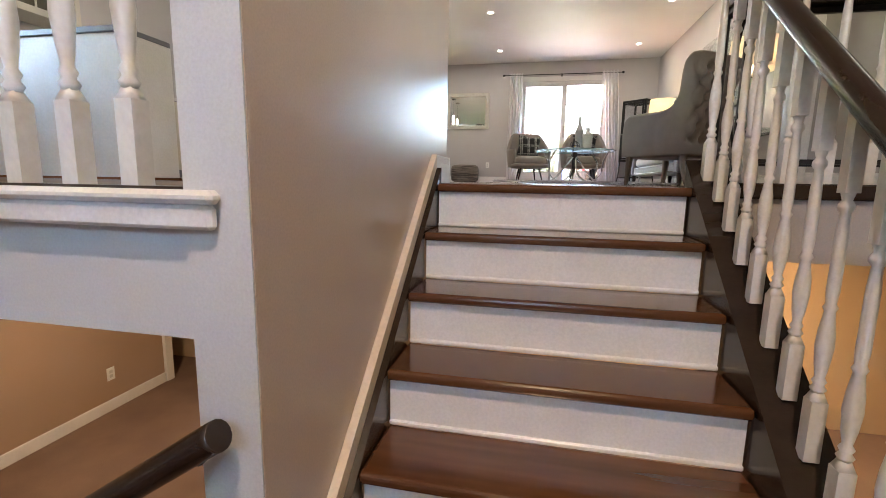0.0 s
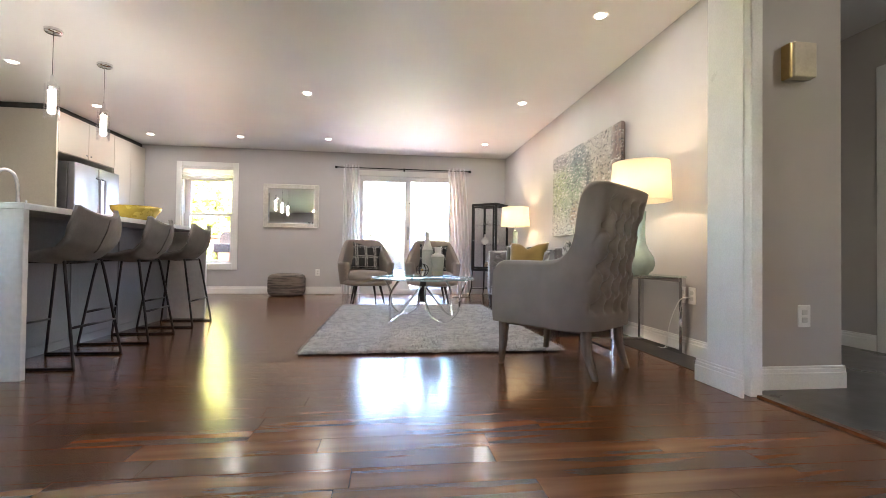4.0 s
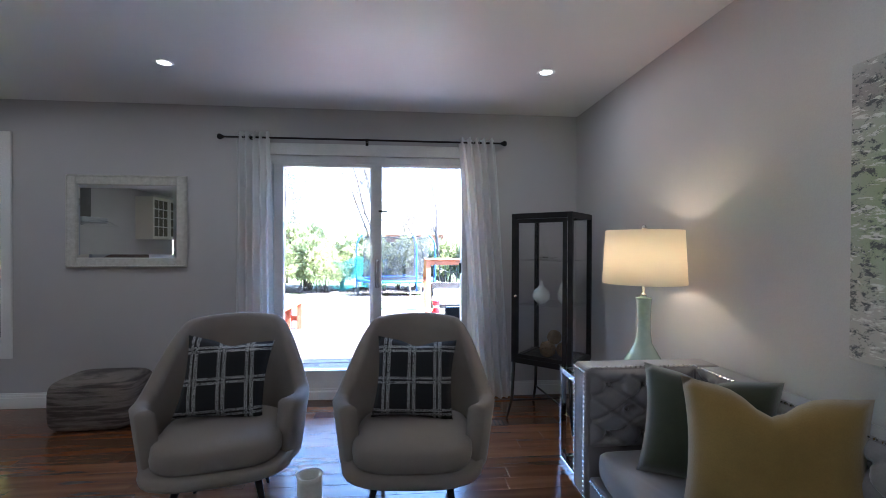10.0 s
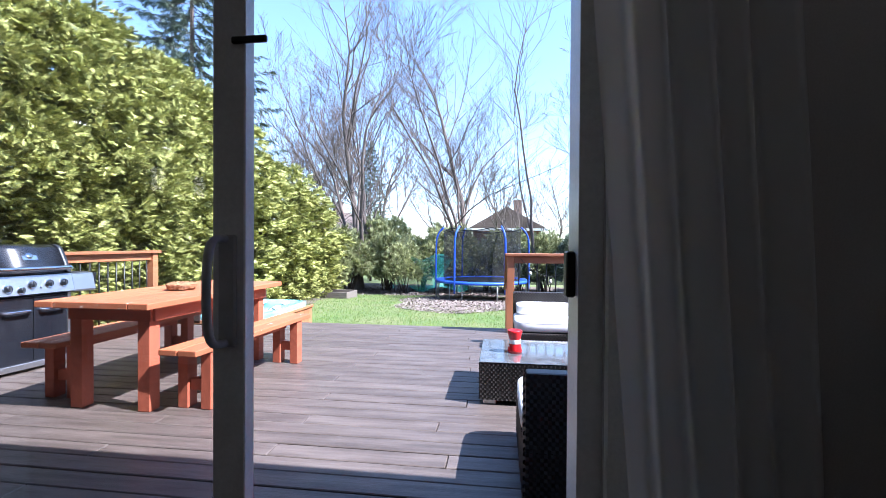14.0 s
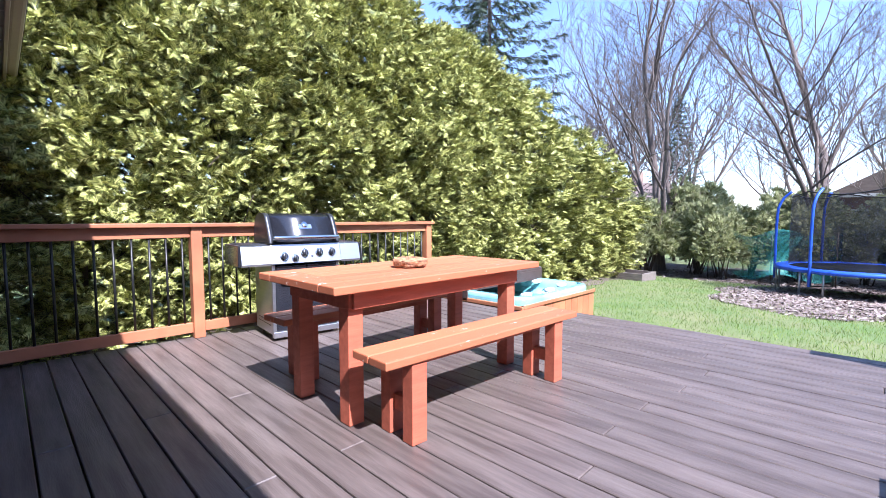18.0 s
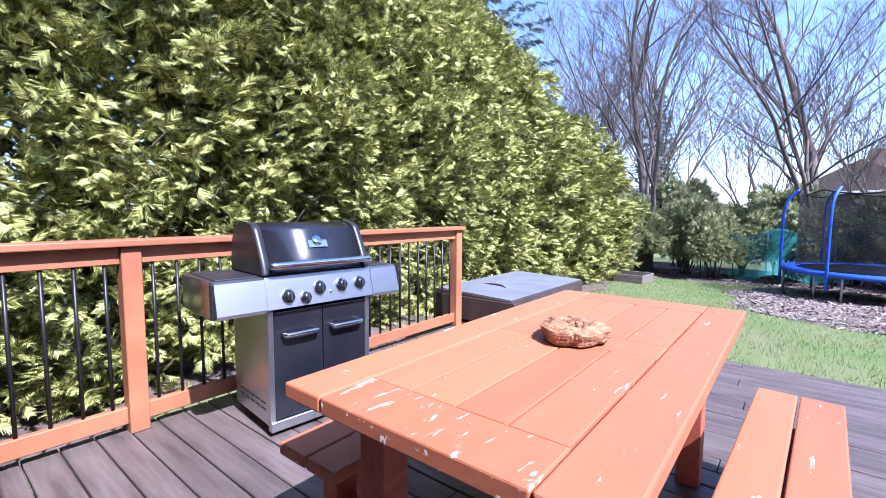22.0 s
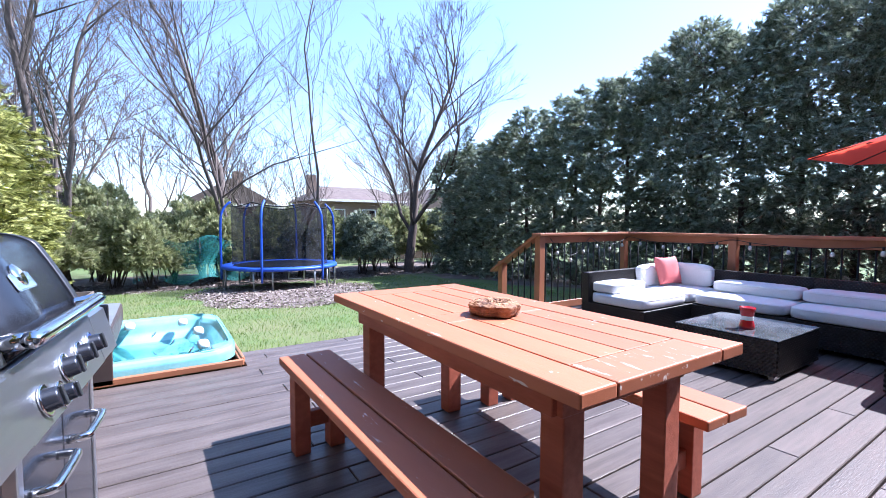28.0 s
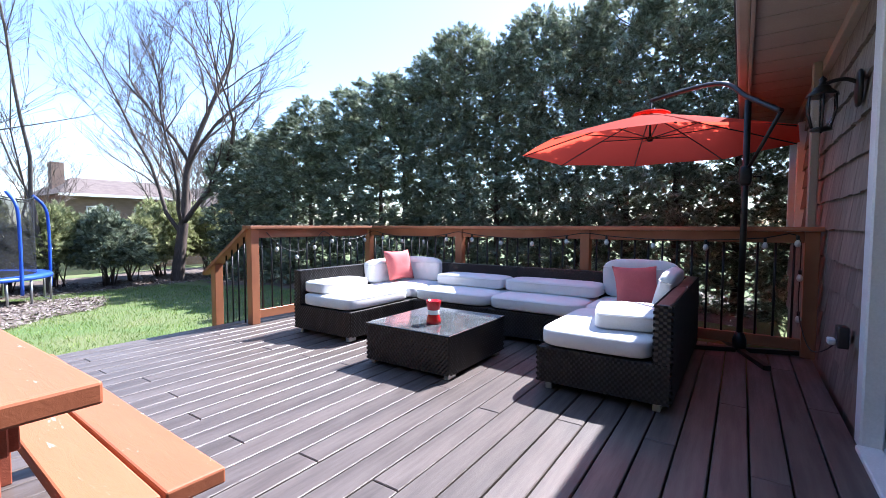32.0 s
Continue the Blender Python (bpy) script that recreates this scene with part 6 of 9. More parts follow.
part("hob", box(B(), 0.0, 0.60, 0.01, 0.99, 0.901, 0.912, 0.002), surface("hob_glass", (0.012, 0.012, 0.012), rough=0.08, bump=0, roughvar=0.03), rng)
# counter near the stairs
pen = thing("peninsula_cabinet", Matrix(), "cream cabinet with a dark worktop by the railing", "cabinet")
part("body", box(B(), -3.6, -2.05, 2.95, 3.29, 0.0, 0.86), surface("cream_panel", (0.62, 0.54, 0.46), (0.58, 0.50, 0.42), 0.4), pen)
part("worktop", box(B(), -3.62, -2.03, 2.93, 3.31, 0.86, 0.895, 0.004), grey_panel, pen)
part("end_panel", box(B(), -2.05, -2.02, 2.94, 3.30, 0.0, 0.858, 0.002), trim_white, pen)

# ---- console by the stairs, hall doors ----
con = thing("console_table", pose(1.14, 2.445, 0), "black iron console table with crossed curved braces", "console table")
W, L, H = 0.84, 0.215, 0.71
for x in (0.0, W):
    for y in (0.0, L):
        part("leg", box(B(), x - 0.010, x + 0.010, y - 0.010, y + 0.010, 0.016, H - 0.03, 0.002), black_metal, con)
        part("foot", lathe(B(), [(0.013, 0.0), (0.014, 0.012), (0.010, 0.016)], 12, (x, y, 0.0)), black_metal, con)
    part("side_rail", box(B(), x - 0.008, x + 0.008, 0.010, L - 0.010, 0.09, 0.106), black_metal, con)
    part("top_side_rail", box(B(), x - 0.008, x + 0.008, 0.010, L - 0.010, H - 0.05, H - 0.031), black_metal, con)
    part("curved_brace", tube(B(), curve_pts([(x, 0.008, 0.12), (x, 0.07, 0.24), (x, 0.105, 0.40), (x, 0.07, 0.56), (x, 0.008, H - 0.06)], 7), 0.006, 8), black_metal, con)
for y in (0.0, L):
    part("long_rail", box(B(), 0.010, W - 0.010, y - 0.008, y + 0.008, 0.09, 0.106), black_metal, con)
    part("top_long_rail", box(B(), 0.010, W - 0.010, y - 0.008, y + 0.008, H - 0.05, H - 0.031), black_metal, con)
part("top", box(B(), -0.018, W + 0.018, -0.018, L + 0.018, H - 0.03, H, 0.004), dark_wood, con, "dark wooden top")
cas = surface("door_white", (0.66, 0.62, 0.54), (0.62, 0.58, 0.50), 0.4, scale=3, fine=80, bump=0.03)
bm = B()
for y0, y1 in ((3.67, 3.75), (5.22, 5.30)):
    box(bm, HALL_X - 0.016, HALL_X, y0, y1, 0.0, 2.11, 0.003)
box(bm, HALL_X - 0.016, HALL_X, 3.75, 5.22, 2.03, 2.11, 0.003)
for y0, y1 in ((3.75, 3.765), (5.205, 5.22)):
    box(bm, HALL_X, HALL_X + 0.12, y0, y1, 0.0, 2.03)
setting(part("trim_hall_door", bm, trim_white), "white casing of the bedroom doorway", "trim")
dh = tagged(new("door_closet"), "cream panelled closet door with a bronze knob", "door", "", "structure")
dh.location = (3.28, 5.94, 0)
bm = B()
box(bm, 0.06, 0.80, -0.03, 0.0, 0.01, 2.03, 0.003)
part("leaf", bm, cas, dh)
for z0, z1 in ((0.15, 0.9), (1.05, 1.9)):
    part("panel", box(B(), 0.16, 0.70, -0.036, -0.029, z0, z1, 0.006), cas, dh)
part("knob", lathe(B(), [(0.012, 0.0), (0.012, 0.03), (0.028, 0.045), (0.030, 0.06), (0.0, 0.072)], 16, m=pose(0.12, -0.03, 0.95, 90, 0, 0)), surface("bronze", (0.09, 0.055, 0.03), rough=0.35, metal=0.9, bump=0), dh)
bm = B()
box(bm, 0.0, 0.06, -0.04, -0.002, 0.0, 2.09, 0.003)
box(bm, 0.80, 0.858, -0.04, -0.002, 0.0, 2.09, 0.003)
box(bm, 0.06, 0.80, -0.04, -0.002, 2.03, 2.09, 0.003)
part("door_casing", bm, cas, dh)
star_mat = surface("decal_grey", (0.22, 0.24, 0.27), rough=0.6)
for y, z, k in ((4.05, 1.15, 0.05), (4.25, 0.98, 0.035), (4.40, 1.28, 0.03), (3.95, 0.85, 0.03)):
    t = thing("wall_decal", pose(5.997, y + 0.5, z), "small grey star sticker on the wall", "sticker", "star stickers")
    bm = B()
    ring = [bm.verts.new((0.0, (k if i % 2 else k * 0.45) * math.sin(i * math.pi / 5), (k if i % 2 else k * 0.45) * math.cos(i * math.pi / 5))) for i in range(10)]
    c = bm.verts.new((-0.002, 0, 0))
    for i in range(10):
        bm.faces.new((ring[i], ring[(i + 1) % 10], c))
    part("star", bm, star_mat, t)

# flower stickers on the bedroom wall
for y, z, r, c in ((6.20, 1.90, 0.055, 0), (6.06, 1.82, 0.075, 1), (6.20, 1.62, 0.07, 1), (6.05, 1.52, 0.055, 0)):
    t = thing("flower_decal", pose(5.998, y + 0.3, z, 0, -90, 0), ("white" if c else "grey") + " flower sticker on the bedroom wall", "wall decal", "flower decals")
    for k in range(5):
        a = k * 1.2566
        part("petal", lathe(B(), [(0.0, 0.003), (r * 0.34, 0.003), (r * 0.36, 0.0)], 12, (r * 0.6 * math.cos(a), r * 0.6 * math.sin(a), 0.0)), trim_white if c else grey_panel, t)

# ---- deck railings ----
def rail_run(t, p, q, posts, first_post=True):
    """Cedar railing from p to q: flat cap, two rails, square posts at the given fractions and black round balusters."""
    p, q = Vector((*p, 0)), Vector((*q, 0))
    d = (q - p).normalized()
    n = Vector((-d.y, d.x, 0))
    ang = math.degrees(math.atan2(d.y, d.x))
    L = (q - p).length
    for f in posts:
        c = p + d * (L * f)
        part("post", box(B(), -0.045, 0.045, -0.045, 0.045, D, D + 0.985, 0.004, m=pose(c.x, c.y, 0, 0, 0, ang)), cedar, t)
    m = pose(p.x, p.y, 0, 0, 0, ang)
    part("cap_board", box(B(), -0.07, L + 0.07, -0.075, 0.075, D + 0.987, D + 1.022, 0.006, 2, m=m), cedar, t)
    fs = sorted({0.0, 1.0, *posts})
    for a, b in zip(fs, fs[1:]):
        x0, x1 = a * L + 0.046, b * L - 0.046
        part("top_rail", box(B(), x0, x1, -0.02, 0.02, D + 0.895, D + 0.985, 0.004, m=m), cedar, t)
        part("bottom_rail", box(B(), x0, x1, -0.02, 0.02, D + 0.05, D + 0.14, 0.004, m=m), cedar, t)
        k = max(1, int((x1 - x0) / 0.115))
        for i in range(k):
            x = x0 + (i + 0.5) * (x1 - x0) / k
            c = p + d * x
            add_mesh("baluster", BALUSTER, t, pose(c.x, c.y, D + 0.12))


BALUSTER = bpy.data.meshes.new("baluster")
_bm = B()
lathe(_bm, [(0.009, 0.0), (0.009, 0.785)], 8)
_bm.to_mesh(BALUSTER)
_bm.free()
BALUSTER.materials.append(black_metal)
left_rail = thing("deck_railing", Matrix(), "cedar-stained deck railing with thin black balusters", "railing", "deck railings")
rail_run(left_rail, (-3.25, 10.46), (-3.25, 14.83), (0.0, 0.355, 1.0))
right_rail = thing("deck_railing", Matrix(), "cedar-stained deck railing hung with string lights", "railing", "deck railings")
rail_run(right_rail, (3.40, 10.46), (3.40, 15.13), (0.0, 0.37, 0.685, 1.0))
front_rail = thing("deck_railing", Matrix(), "short cedar railing at the head of the garden steps", "railing", "deck railings")
rail_run(front_rail, (1.63, 15.08), (3.34, 15.08), (0.0,))
# garden steps at the deck's edge with a sloping rail
steps = thing("garden_steps", Matrix(), "two wooden steps from the deck to the lawn", "steps")
for k in range(2):
    part("step", box(B(), 0.75, 1.62, 15.39 + k * 0.28, 15.66 + k * 0.28, D - 0.17 * (k + 1) - 0.04, D - 0.17 * (k + 1), 0.004), deck_wood, steps)
bm = B()
part("stair_post", box(B(), 1.575, 1.665, 15.72, 15.81, -0.40, D + 0.62, 0.004), cedar, steps)
sl = B()
vs = []
for x in (1.555, 1.685):
    for y, z in ((15.08, D + 1.02), (15.95, D + 0.50), (15.95, D + 0.46), (15.08, D + 0.98)):
        vs.append(sl.verts.new((x, y, z)))
for q in ((0, 1, 2, 3), (7, 6, 5, 4), (0, 4, 5, 1), (1, 5, 6, 2), (2, 6, 7, 3), (3, 7, 4, 0)):
    sl.faces.new([vs[i] for i in q])
part("sloping_rail", sl, cedar, steps)
for i in range(4):
    y = 15.22 + i * 0.115
    part("baluster", tube(B(), [(1.62, y, D - 0.12 - i * 0.05), (1.62, y, D + 0.92 - i * 0.068)], 0.009, 8), black_metal, steps)

# ---- picnic table and benches ----
table_paint = surface("red_stain", (0.40, 0.10, 0.05), (0.31, 0.075, 0.038), 0.62, scale=4, fine=22, bump=0.35, depth=0.003, stretch=(7, 0.8, 7), rnd=0.10)


def worn_paint(name, lo, hi):
    """Red stain over timber with pale peeled patches past a threshold of the noise."""
    m, n, l, b = nodes_of(name)
    a = noise_of(n, l, 3.0, 4.0, (5, 0.8, 5))
    c = noise_of(n, l, 9.0, 6.0, (3.5, 0.8, 3.5), 0.7, 0.6)
    peel, var, hue = n.new("ShaderNodeMapRange"), n.new("ShaderNodeMapRange"), n.new("ShaderNodeHueSaturation")
    peel.inputs[1].default_value, peel.inputs[2].default_value = lo, hi
    l.new(c, peel.inputs[0])
    var.inputs[3].default_value, var.inputs[4].default_value = 0.88, 1.14
    l.new(n.new("ShaderNodeObjectInfo").outputs["Random"], var.inputs[0])
    l.new(mix_colour(n, l, a, (0.42, 0.135, 0.058), (0.33, 0.096, 0.040)), hue.inputs["Color"])
    l.new(var.outputs[0], hue.inputs["Value"])
    l.new(mix_colour(n, l, peel.outputs[0], hue.outputs["Color"], (0.68, 0.58, 0.52)), b.inputs["Base Color"])
    b.inputs["Roughness"].default_value = 0.6
    bump_of(n, l, c, 0.35, 0.003, b)
    return m


worn_red = worn_paint("worn_red", 0.655, 0.68)
peeled_red = worn_paint("peeled_red", 0.60, 0.625)


def picnic_table():
    t = thing("picnic_table", pose(-1.115, 12.705, D), "red-stained wooden plank table with worn paint", "table")
    w, l, h = 0.412, 0.855, 0.745
    # breadboard ends and planks along the table
    for y0, y1 in ((-l, -l + 0.16), (l - 0.16, l)):
        part("end_plank", box(B(), -w + 0.145, w - 0.145, y0, y1, h - 0.042, h, 0.005, 2), peeled_red if y0 < 0 else worn_red, t)
    for sx in (-1, 1):
        x0 = sx * (w - 0.071)
        part("side_plank", box(B(), x0 - 0.071, x0 + 0.071, -l, l, h - 0.042, h, 0.006, 2), worn_red, t)
    n = 4
    wd = (2 * w - 0.292) / n
    part("cross_plank", box(B(), -w + 0.146, w - 0.146, -0.07, 0.07, h - 0.042, h - 0.001, 0.003), worn_red, t)
    for k in range(n):
        x0 = -w + 0.146 + k * wd
        for y0, y1 in ((-l + 0.163, -0.073), (0.073, l - 0.163)):
            part("plank", box(B(), x0 + 0.0028, x0 + wd - 0.0028, y0, y1, h - 0.042, h - 0.001, 0.003, 2), worn_red, t)
    for sx in (-1, 1):
        part("apron", box(B(), sx * (w - 0.10) - 0.019, sx * (w - 0.10) + 0.019, -l + 0.16, l - 0.16, h - 0.14, h - 0.043, 0.003), table_paint, t)
    for sy in (-1, 1):
        part("apron", box(B(), -w + 0.10, w - 0.10, sy * (l - 0.16) - 0.019, sy * (l - 0.16) + 0.019, h - 0.14, h - 0.043, 0.003), table_paint, t)
        for sx in (-1, 1):
            part("leg", box(B(), sx * 0.255 - 0.045, sx * 0.255 + 0.045, sy * 0.665 - 0.045, sy * 0.665 + 0.045, 0.0, h - 0.043, 0.005, 2), table_paint, t)


picnic_table()


def bench():
    t = thing("picnic_bench", pose(-0.54, 12.725, D, 0, 0, -2.5), "red-stained plank bench beside the picnic table", "bench", "picnic benches")
    l, h = 0.785, 0.435
    for sx in (-1, 1):
        part("plank", box(B(), sx * 0.071 - 0.067, sx * 0.071 + 0.067, -l, l, h - 0.04, h, 0.006, 2), worn_red, t)
    for sy in (-1, 1):
        y = sy * (l - 0.20)
        for sx in (-1, 1):
            part("leg", box(B(), sx * 0.088 - 0.038, sx * 0.088 + 0.038, y - 0.045, y + 0.045, 0.0, h - 0.041, 0.004, 2), table_paint, t)
        part("stretcher", box(B(), -0.049, 0.049, y - 0.02, y + 0.02, 0.12, 0.20, 0.003), table_paint, t)
    part("rail", box(B(), -0.02, 0.02, -l + 0.25, l - 0.25, h - 0.10, h - 0.041, 0.003), table_paint, t)
    return t


b1 = bench()
copy_thing(b1, pose(-1.675, 12.775, D, 0, 0, 1))
t = thing("driftwood_bowl", pose(-1.11, 12.66, D + 0.745) @ Matrix.Diagonal((0.76, 0.76, 0.80, 1)), "rough carved driftwood ring bowl", "bowl")
drift = surface("driftwood", (0.42, 0.20, 0.09), (0.13, 0.055, 0.026), 0.75, scale=16, fine=70, bump=1.0, depth=0.006, stretch=(1, 1, 3))
bm = B()


def ringfn(u, v):
    a, b = 2 * math.pi * u, 2 * math.pi * v
    R = 0.094 + 0.006 * math.sin(3 * a) + 0.004 * math.sin(7 * a + 1)
    ca, sa = math.cos(a), math.sin(a)
    r = 0.052 + 0.005 * noise.noise(Vector((ca * 3, sa * 3, v * 4))) + 0.005 * noise.noise(Vector((ca * 2.2, sa * 2.2, math.sin(b) * 7))) + 0.004 * noise.noise(Vector((ca * 14, sa * 14, math.sin(b) * 16)))
    r += 0.004 * math.sin(5 * b + 3 * noise.noise(Vector((ca * 4, sa * 4, 2.0)))) - 0.012 * max(0, noise.noise(Vector((ca * 6, sa * 6, math.cos(b) * 2))) - 0.25)
    return Vector(((R + r * math.cos(b)) * math.cos(a), (R + r * math.cos(b)) * math.sin(a), 0.040 + 0.036 * math.copysign(abs(math.sin(b)) ** 0.6, math.sin(b)) * r / 0.052))


vv = [[bm.verts.new(ringfn(i / 110, j / 36)) for j in range(36)] for i in range(110)]
for i in range(110):
    for j in range(36):
        bm.faces.new((vv[i][j], vv[(i + 1) % 110][j], vv[(i + 1) % 110][(j + 1) % 36], vv[i][(j + 1) % 36]))
part("ring", bm, drift, t)
part("floor", lathe(B(), [(0.0, 0.008), (0.085, 0.008), (0.085, 0.018), (0.0, 0.016)], 20), drift, t)

# ---- grill ----
grill_black = surface("grill_enamel", (0.012, 0.013, 0.018), (0.018, 0.019, 0.024), 0.22, 0.2, scale=4, fine=80, bump=0.04, coat=0.5, depth=0.0008)
grill_grey = surface("grill_cast", (0.06, 0.062, 0.068), (0.045, 0.047, 0.052), 0.4, 0.6, scale=6, fine=90, bump=0.1)
g = thing("gas_grill", pose(-2.57, 12.715, D, 0, 0, -6) @ Matrix.Diagonal((0.93, 0.86, 0.945, 1)), "black and stainless gas grill with side shelves", "grill")
# local: front is +x, width along y
part("cart_side", box(B(), -0.50, -0.03, -0.36, -0.345, 0.08, 0.74, 0.003), steel, g)
part("cart_side", box(B(), -0.50, -0.03, 0.345, 0.36, 0.08, 0.74, 0.003), steel, g)
part("cart_back", box(B(), -0.50, -0.49, -0.344, 0.344, 0.08, 0.74), grill_grey, g)
part("cart_floor", box(B(), -0.50, -0.02, -0.36, 0.36, 0.06, 0.085, 0.004), steel, g)
bm = B()
for y0, y1 in ((-0.36, -0.325), (0.325, 0.36)):
    box(bm, -0.03, 0.0, y0, y1, 0.085, 0.70, 0.003)
box(bm, -0.03, 0.012, -0.36, 0.36, 0.03, 0.085, 0.004)
part("front_frame", bm, steel, g)
for y0, y1 in ((-0.322, -0.003), (0.003, 0.322)):
    dd = part("door", box(B(), -0.03, -0.004, y0, y1, 0.09, 0.69, 0.005, 2), grill_black, g)
    part("handle", tube(B(), curve_pts([(-0.004, y0 + 0.05, 0.565), (0.03, y0 + 0.055, 0.565), (0.042, y0 + 0.08, 0.565), (0.042, y1 - 0.08, 0.565), (0.03, y1 - 0.055, 0.565), (-0.004, y1 - 0.05, 0.565)], 5), 0.013, 12), chrome, dd)
# control panel, sloped
bm = B()
vs = []
for y in (-0.37, 0.37):
    for x, z in ((-0.02, 0.70), (0.035, 0.715), (-0.01, 0.885), (-0.08, 0.885)):
        vs.append(bm.verts.new((x, y, z)))
for q in ((0, 1, 2, 3), (7, 6, 5, 4), (0, 4, 5, 1), (1, 5, 6, 2), (2, 6, 7, 3), (3, 7, 4, 0)):
    bm.faces.new([vs[i] for i in q])
cp = part("control_panel", bm, steel, g)
for y, z, r in ((-0.24, 0.775, 0.029), (-0.13, 0.755, 0.024), (-0.03, 0.80, 0.029), (0.13, 0.80, 0.029), (0.27, 0.80, 0.029)):
    m = pose(0.035 - (z - 0.715) * 0.265, y, z, 0, 75, 0)
    kn = part("knob", lathe(B(), [(r + 0.006, 0.0), (r + 0.006, 0.006), (r, 0.010), (r * 0.92, 0.034), (r * 0.7, 0.038), (0.0, 0.038)], 22, m=m), grill_black, cp)
    part("bezel", lathe(B(), [(r + 0.005, 0.0), (r + 0.012, 0.003), (r + 0.013, 0.008), (r + 0.007, 0.0085)], 24, m=m), chrome, kn, "chrome bezel ring")
    part("grip", box(B(), -r * 0.9, r * 0.9, -0.006, 0.006, 0.037, 0.046, 0.002, m=m), grill_grey, kn)
part("igniter", lathe(B(), [(0.012, 0), (0.012, 0.012), (0.0, 0.016)], 12, m=pose(0.012, 0.05, 0.768, 0, 75, 0)), chrome, cp)
for sy in (-1, 1):
    bm = B()
    y0, y1 = sorted((sy * 0.372, 0.60 if sy > 0 else -0.645))
    vs = []
    for y in (y0, y1):
        for x, z in ((-0.46, 0.70), (0.02, 0.70), (0.035, 0.72), (-0.005, 0.875), (-0.03, 0.885), (-0.46, 0.885)):
            vs.append(bm.verts.new((x, y, z)))
    bm.faces.new(vs[:6]), bm.faces.new(vs[6:][::-1])
    for i in range(6):
        j = (i + 1) % 6
        bm.faces.new((vs[i], vs[6 + i], vs[6 + j], vs[j]))
    sh = part("side_shelf", bm, steel, g)
    part("shelf_top", box(B(), -0.45, -0.04, y0 + 0.015, y1 - 0.02, 0.886, 0.893, 0.003), grill_grey, sh, "dark textured shelf top")
    part("end_cap", box(B(), -0.46, 0.01, y1 if sy > 0 else y0 - 0.025, y1 + 0.025 if sy > 0 else y0, 0.70, 0.885, 0.008, 2), grill_black, sh)
part("firebox", box(B(), -0.47, -0.03, -0.365, 0.365, 0.70, 0.89, 0.01, 2), grill_grey, g)
# hood: rounded section along y with cast ends
sec = [(p[0], p[1]) for p in [(v.x, v.y) for v in curve_pts([(x, z, 0) for x, z in ((-0.02, 0.895), (-0.048, 0.975), (-0.118, 1.11), (-0.155, 1.152), (-0.24, 1.172), (-0.36, 1.155), (-0.44, 1.06), (-0.46, 0.90))], 5)]]


def hood_piece(y0, y1, grow, mat, name):
    bm = B()
    c = (-0.24, 0.93)
    ra = [bm.verts.new((c[0] + (x - c[0]) * grow, y0, c[1] + (z - c[1]) * grow)) for x, z in sec]
    rb = [bm.verts.new((c[0] + (x - c[0]) * grow, y1, c[1] + (z - c[1]) * grow)) for x, z in sec]
    for i in range(len(sec) - 1):
        bm.faces.new((ra[i], rb[i], rb[i + 1], ra[i + 1])).smooth = True
    bm.faces.new(ra[::-1]), bm.faces.new(rb)
    bm.faces.new((ra[0], ra[-1], rb[-1], rb[0]))
    return part(name, bm, mat, g)


hood_piece(-0.325, 0.325, 1.0, grill_black, "hood")
hood_piece(-0.375, -0.326, 1.015, grill_grey, "hood_end")
hood_piece(0.326, 0.375, 1.015, grill_grey, "hood_end")
part("hood_handle", tube(B(), curve_pts([(-0.035, -0.31, 0.935), (0.02, -0.315, 0.945), (0.034, -0.29, 0.947), (0.034, 0.29, 0.947), (0.02, 0.315, 0.945), (-0.035, 0.31, 0.935)], 5), 0.020, 16), chrome, g)
bm = B()
m = pose(-0.083, 0.02, 1.046, 0, 62, 0)
box(bm, -0.026, 0.026, -0.07, 0.07, 0.0, 0.006, 0.004, m=m)
lathe(bm, [(0.034, 0.001), (0.034, 0.0062), (0.0, 0.0062)], 24, m=m @ pose(-0.018, 0, 0))
part("badge", bm, chrome, g, "shield-shaped silver badge")
for y in (-0.30, 0.30):
    for x in (-0.45, -0.07):
        part("wheel", lathe(B(), [(0.008, -0.012), (0.030, -0.010), (0.032, 0.0), (0.030, 0.010), (0.008, 0.012)], 16, m=pose(x, y, 0.032, 90, 0, 0)), black_metal, g)
bm = B()
for i in range(5):
    for k in range(2):
        box(bm, -0.42 + i * 0.075, -0.36 + i * 0.075, -0.3625, -0.3595, 0.14 + k * 0.035, 0.148 + k * 0.035)
part("vent_slots", bm, black_metal, g)

# ---- hot tub ----
acryl = surface("tub_acrylic", (0.16, 0.46, 0.48), (0.28, 0.58, 0.60), 0.16, scale=2.2, fine=60, bump=0.03, coat=0.4)
TX0, TX1, TY0, TY1, TZ = -3.64, -1.80, 14.98, 16.76, 0.165
tub = thing("hot_tub", Matrix(), "sunken turquoise hot tub with cedar skirt", "hot tub")
bm = B()


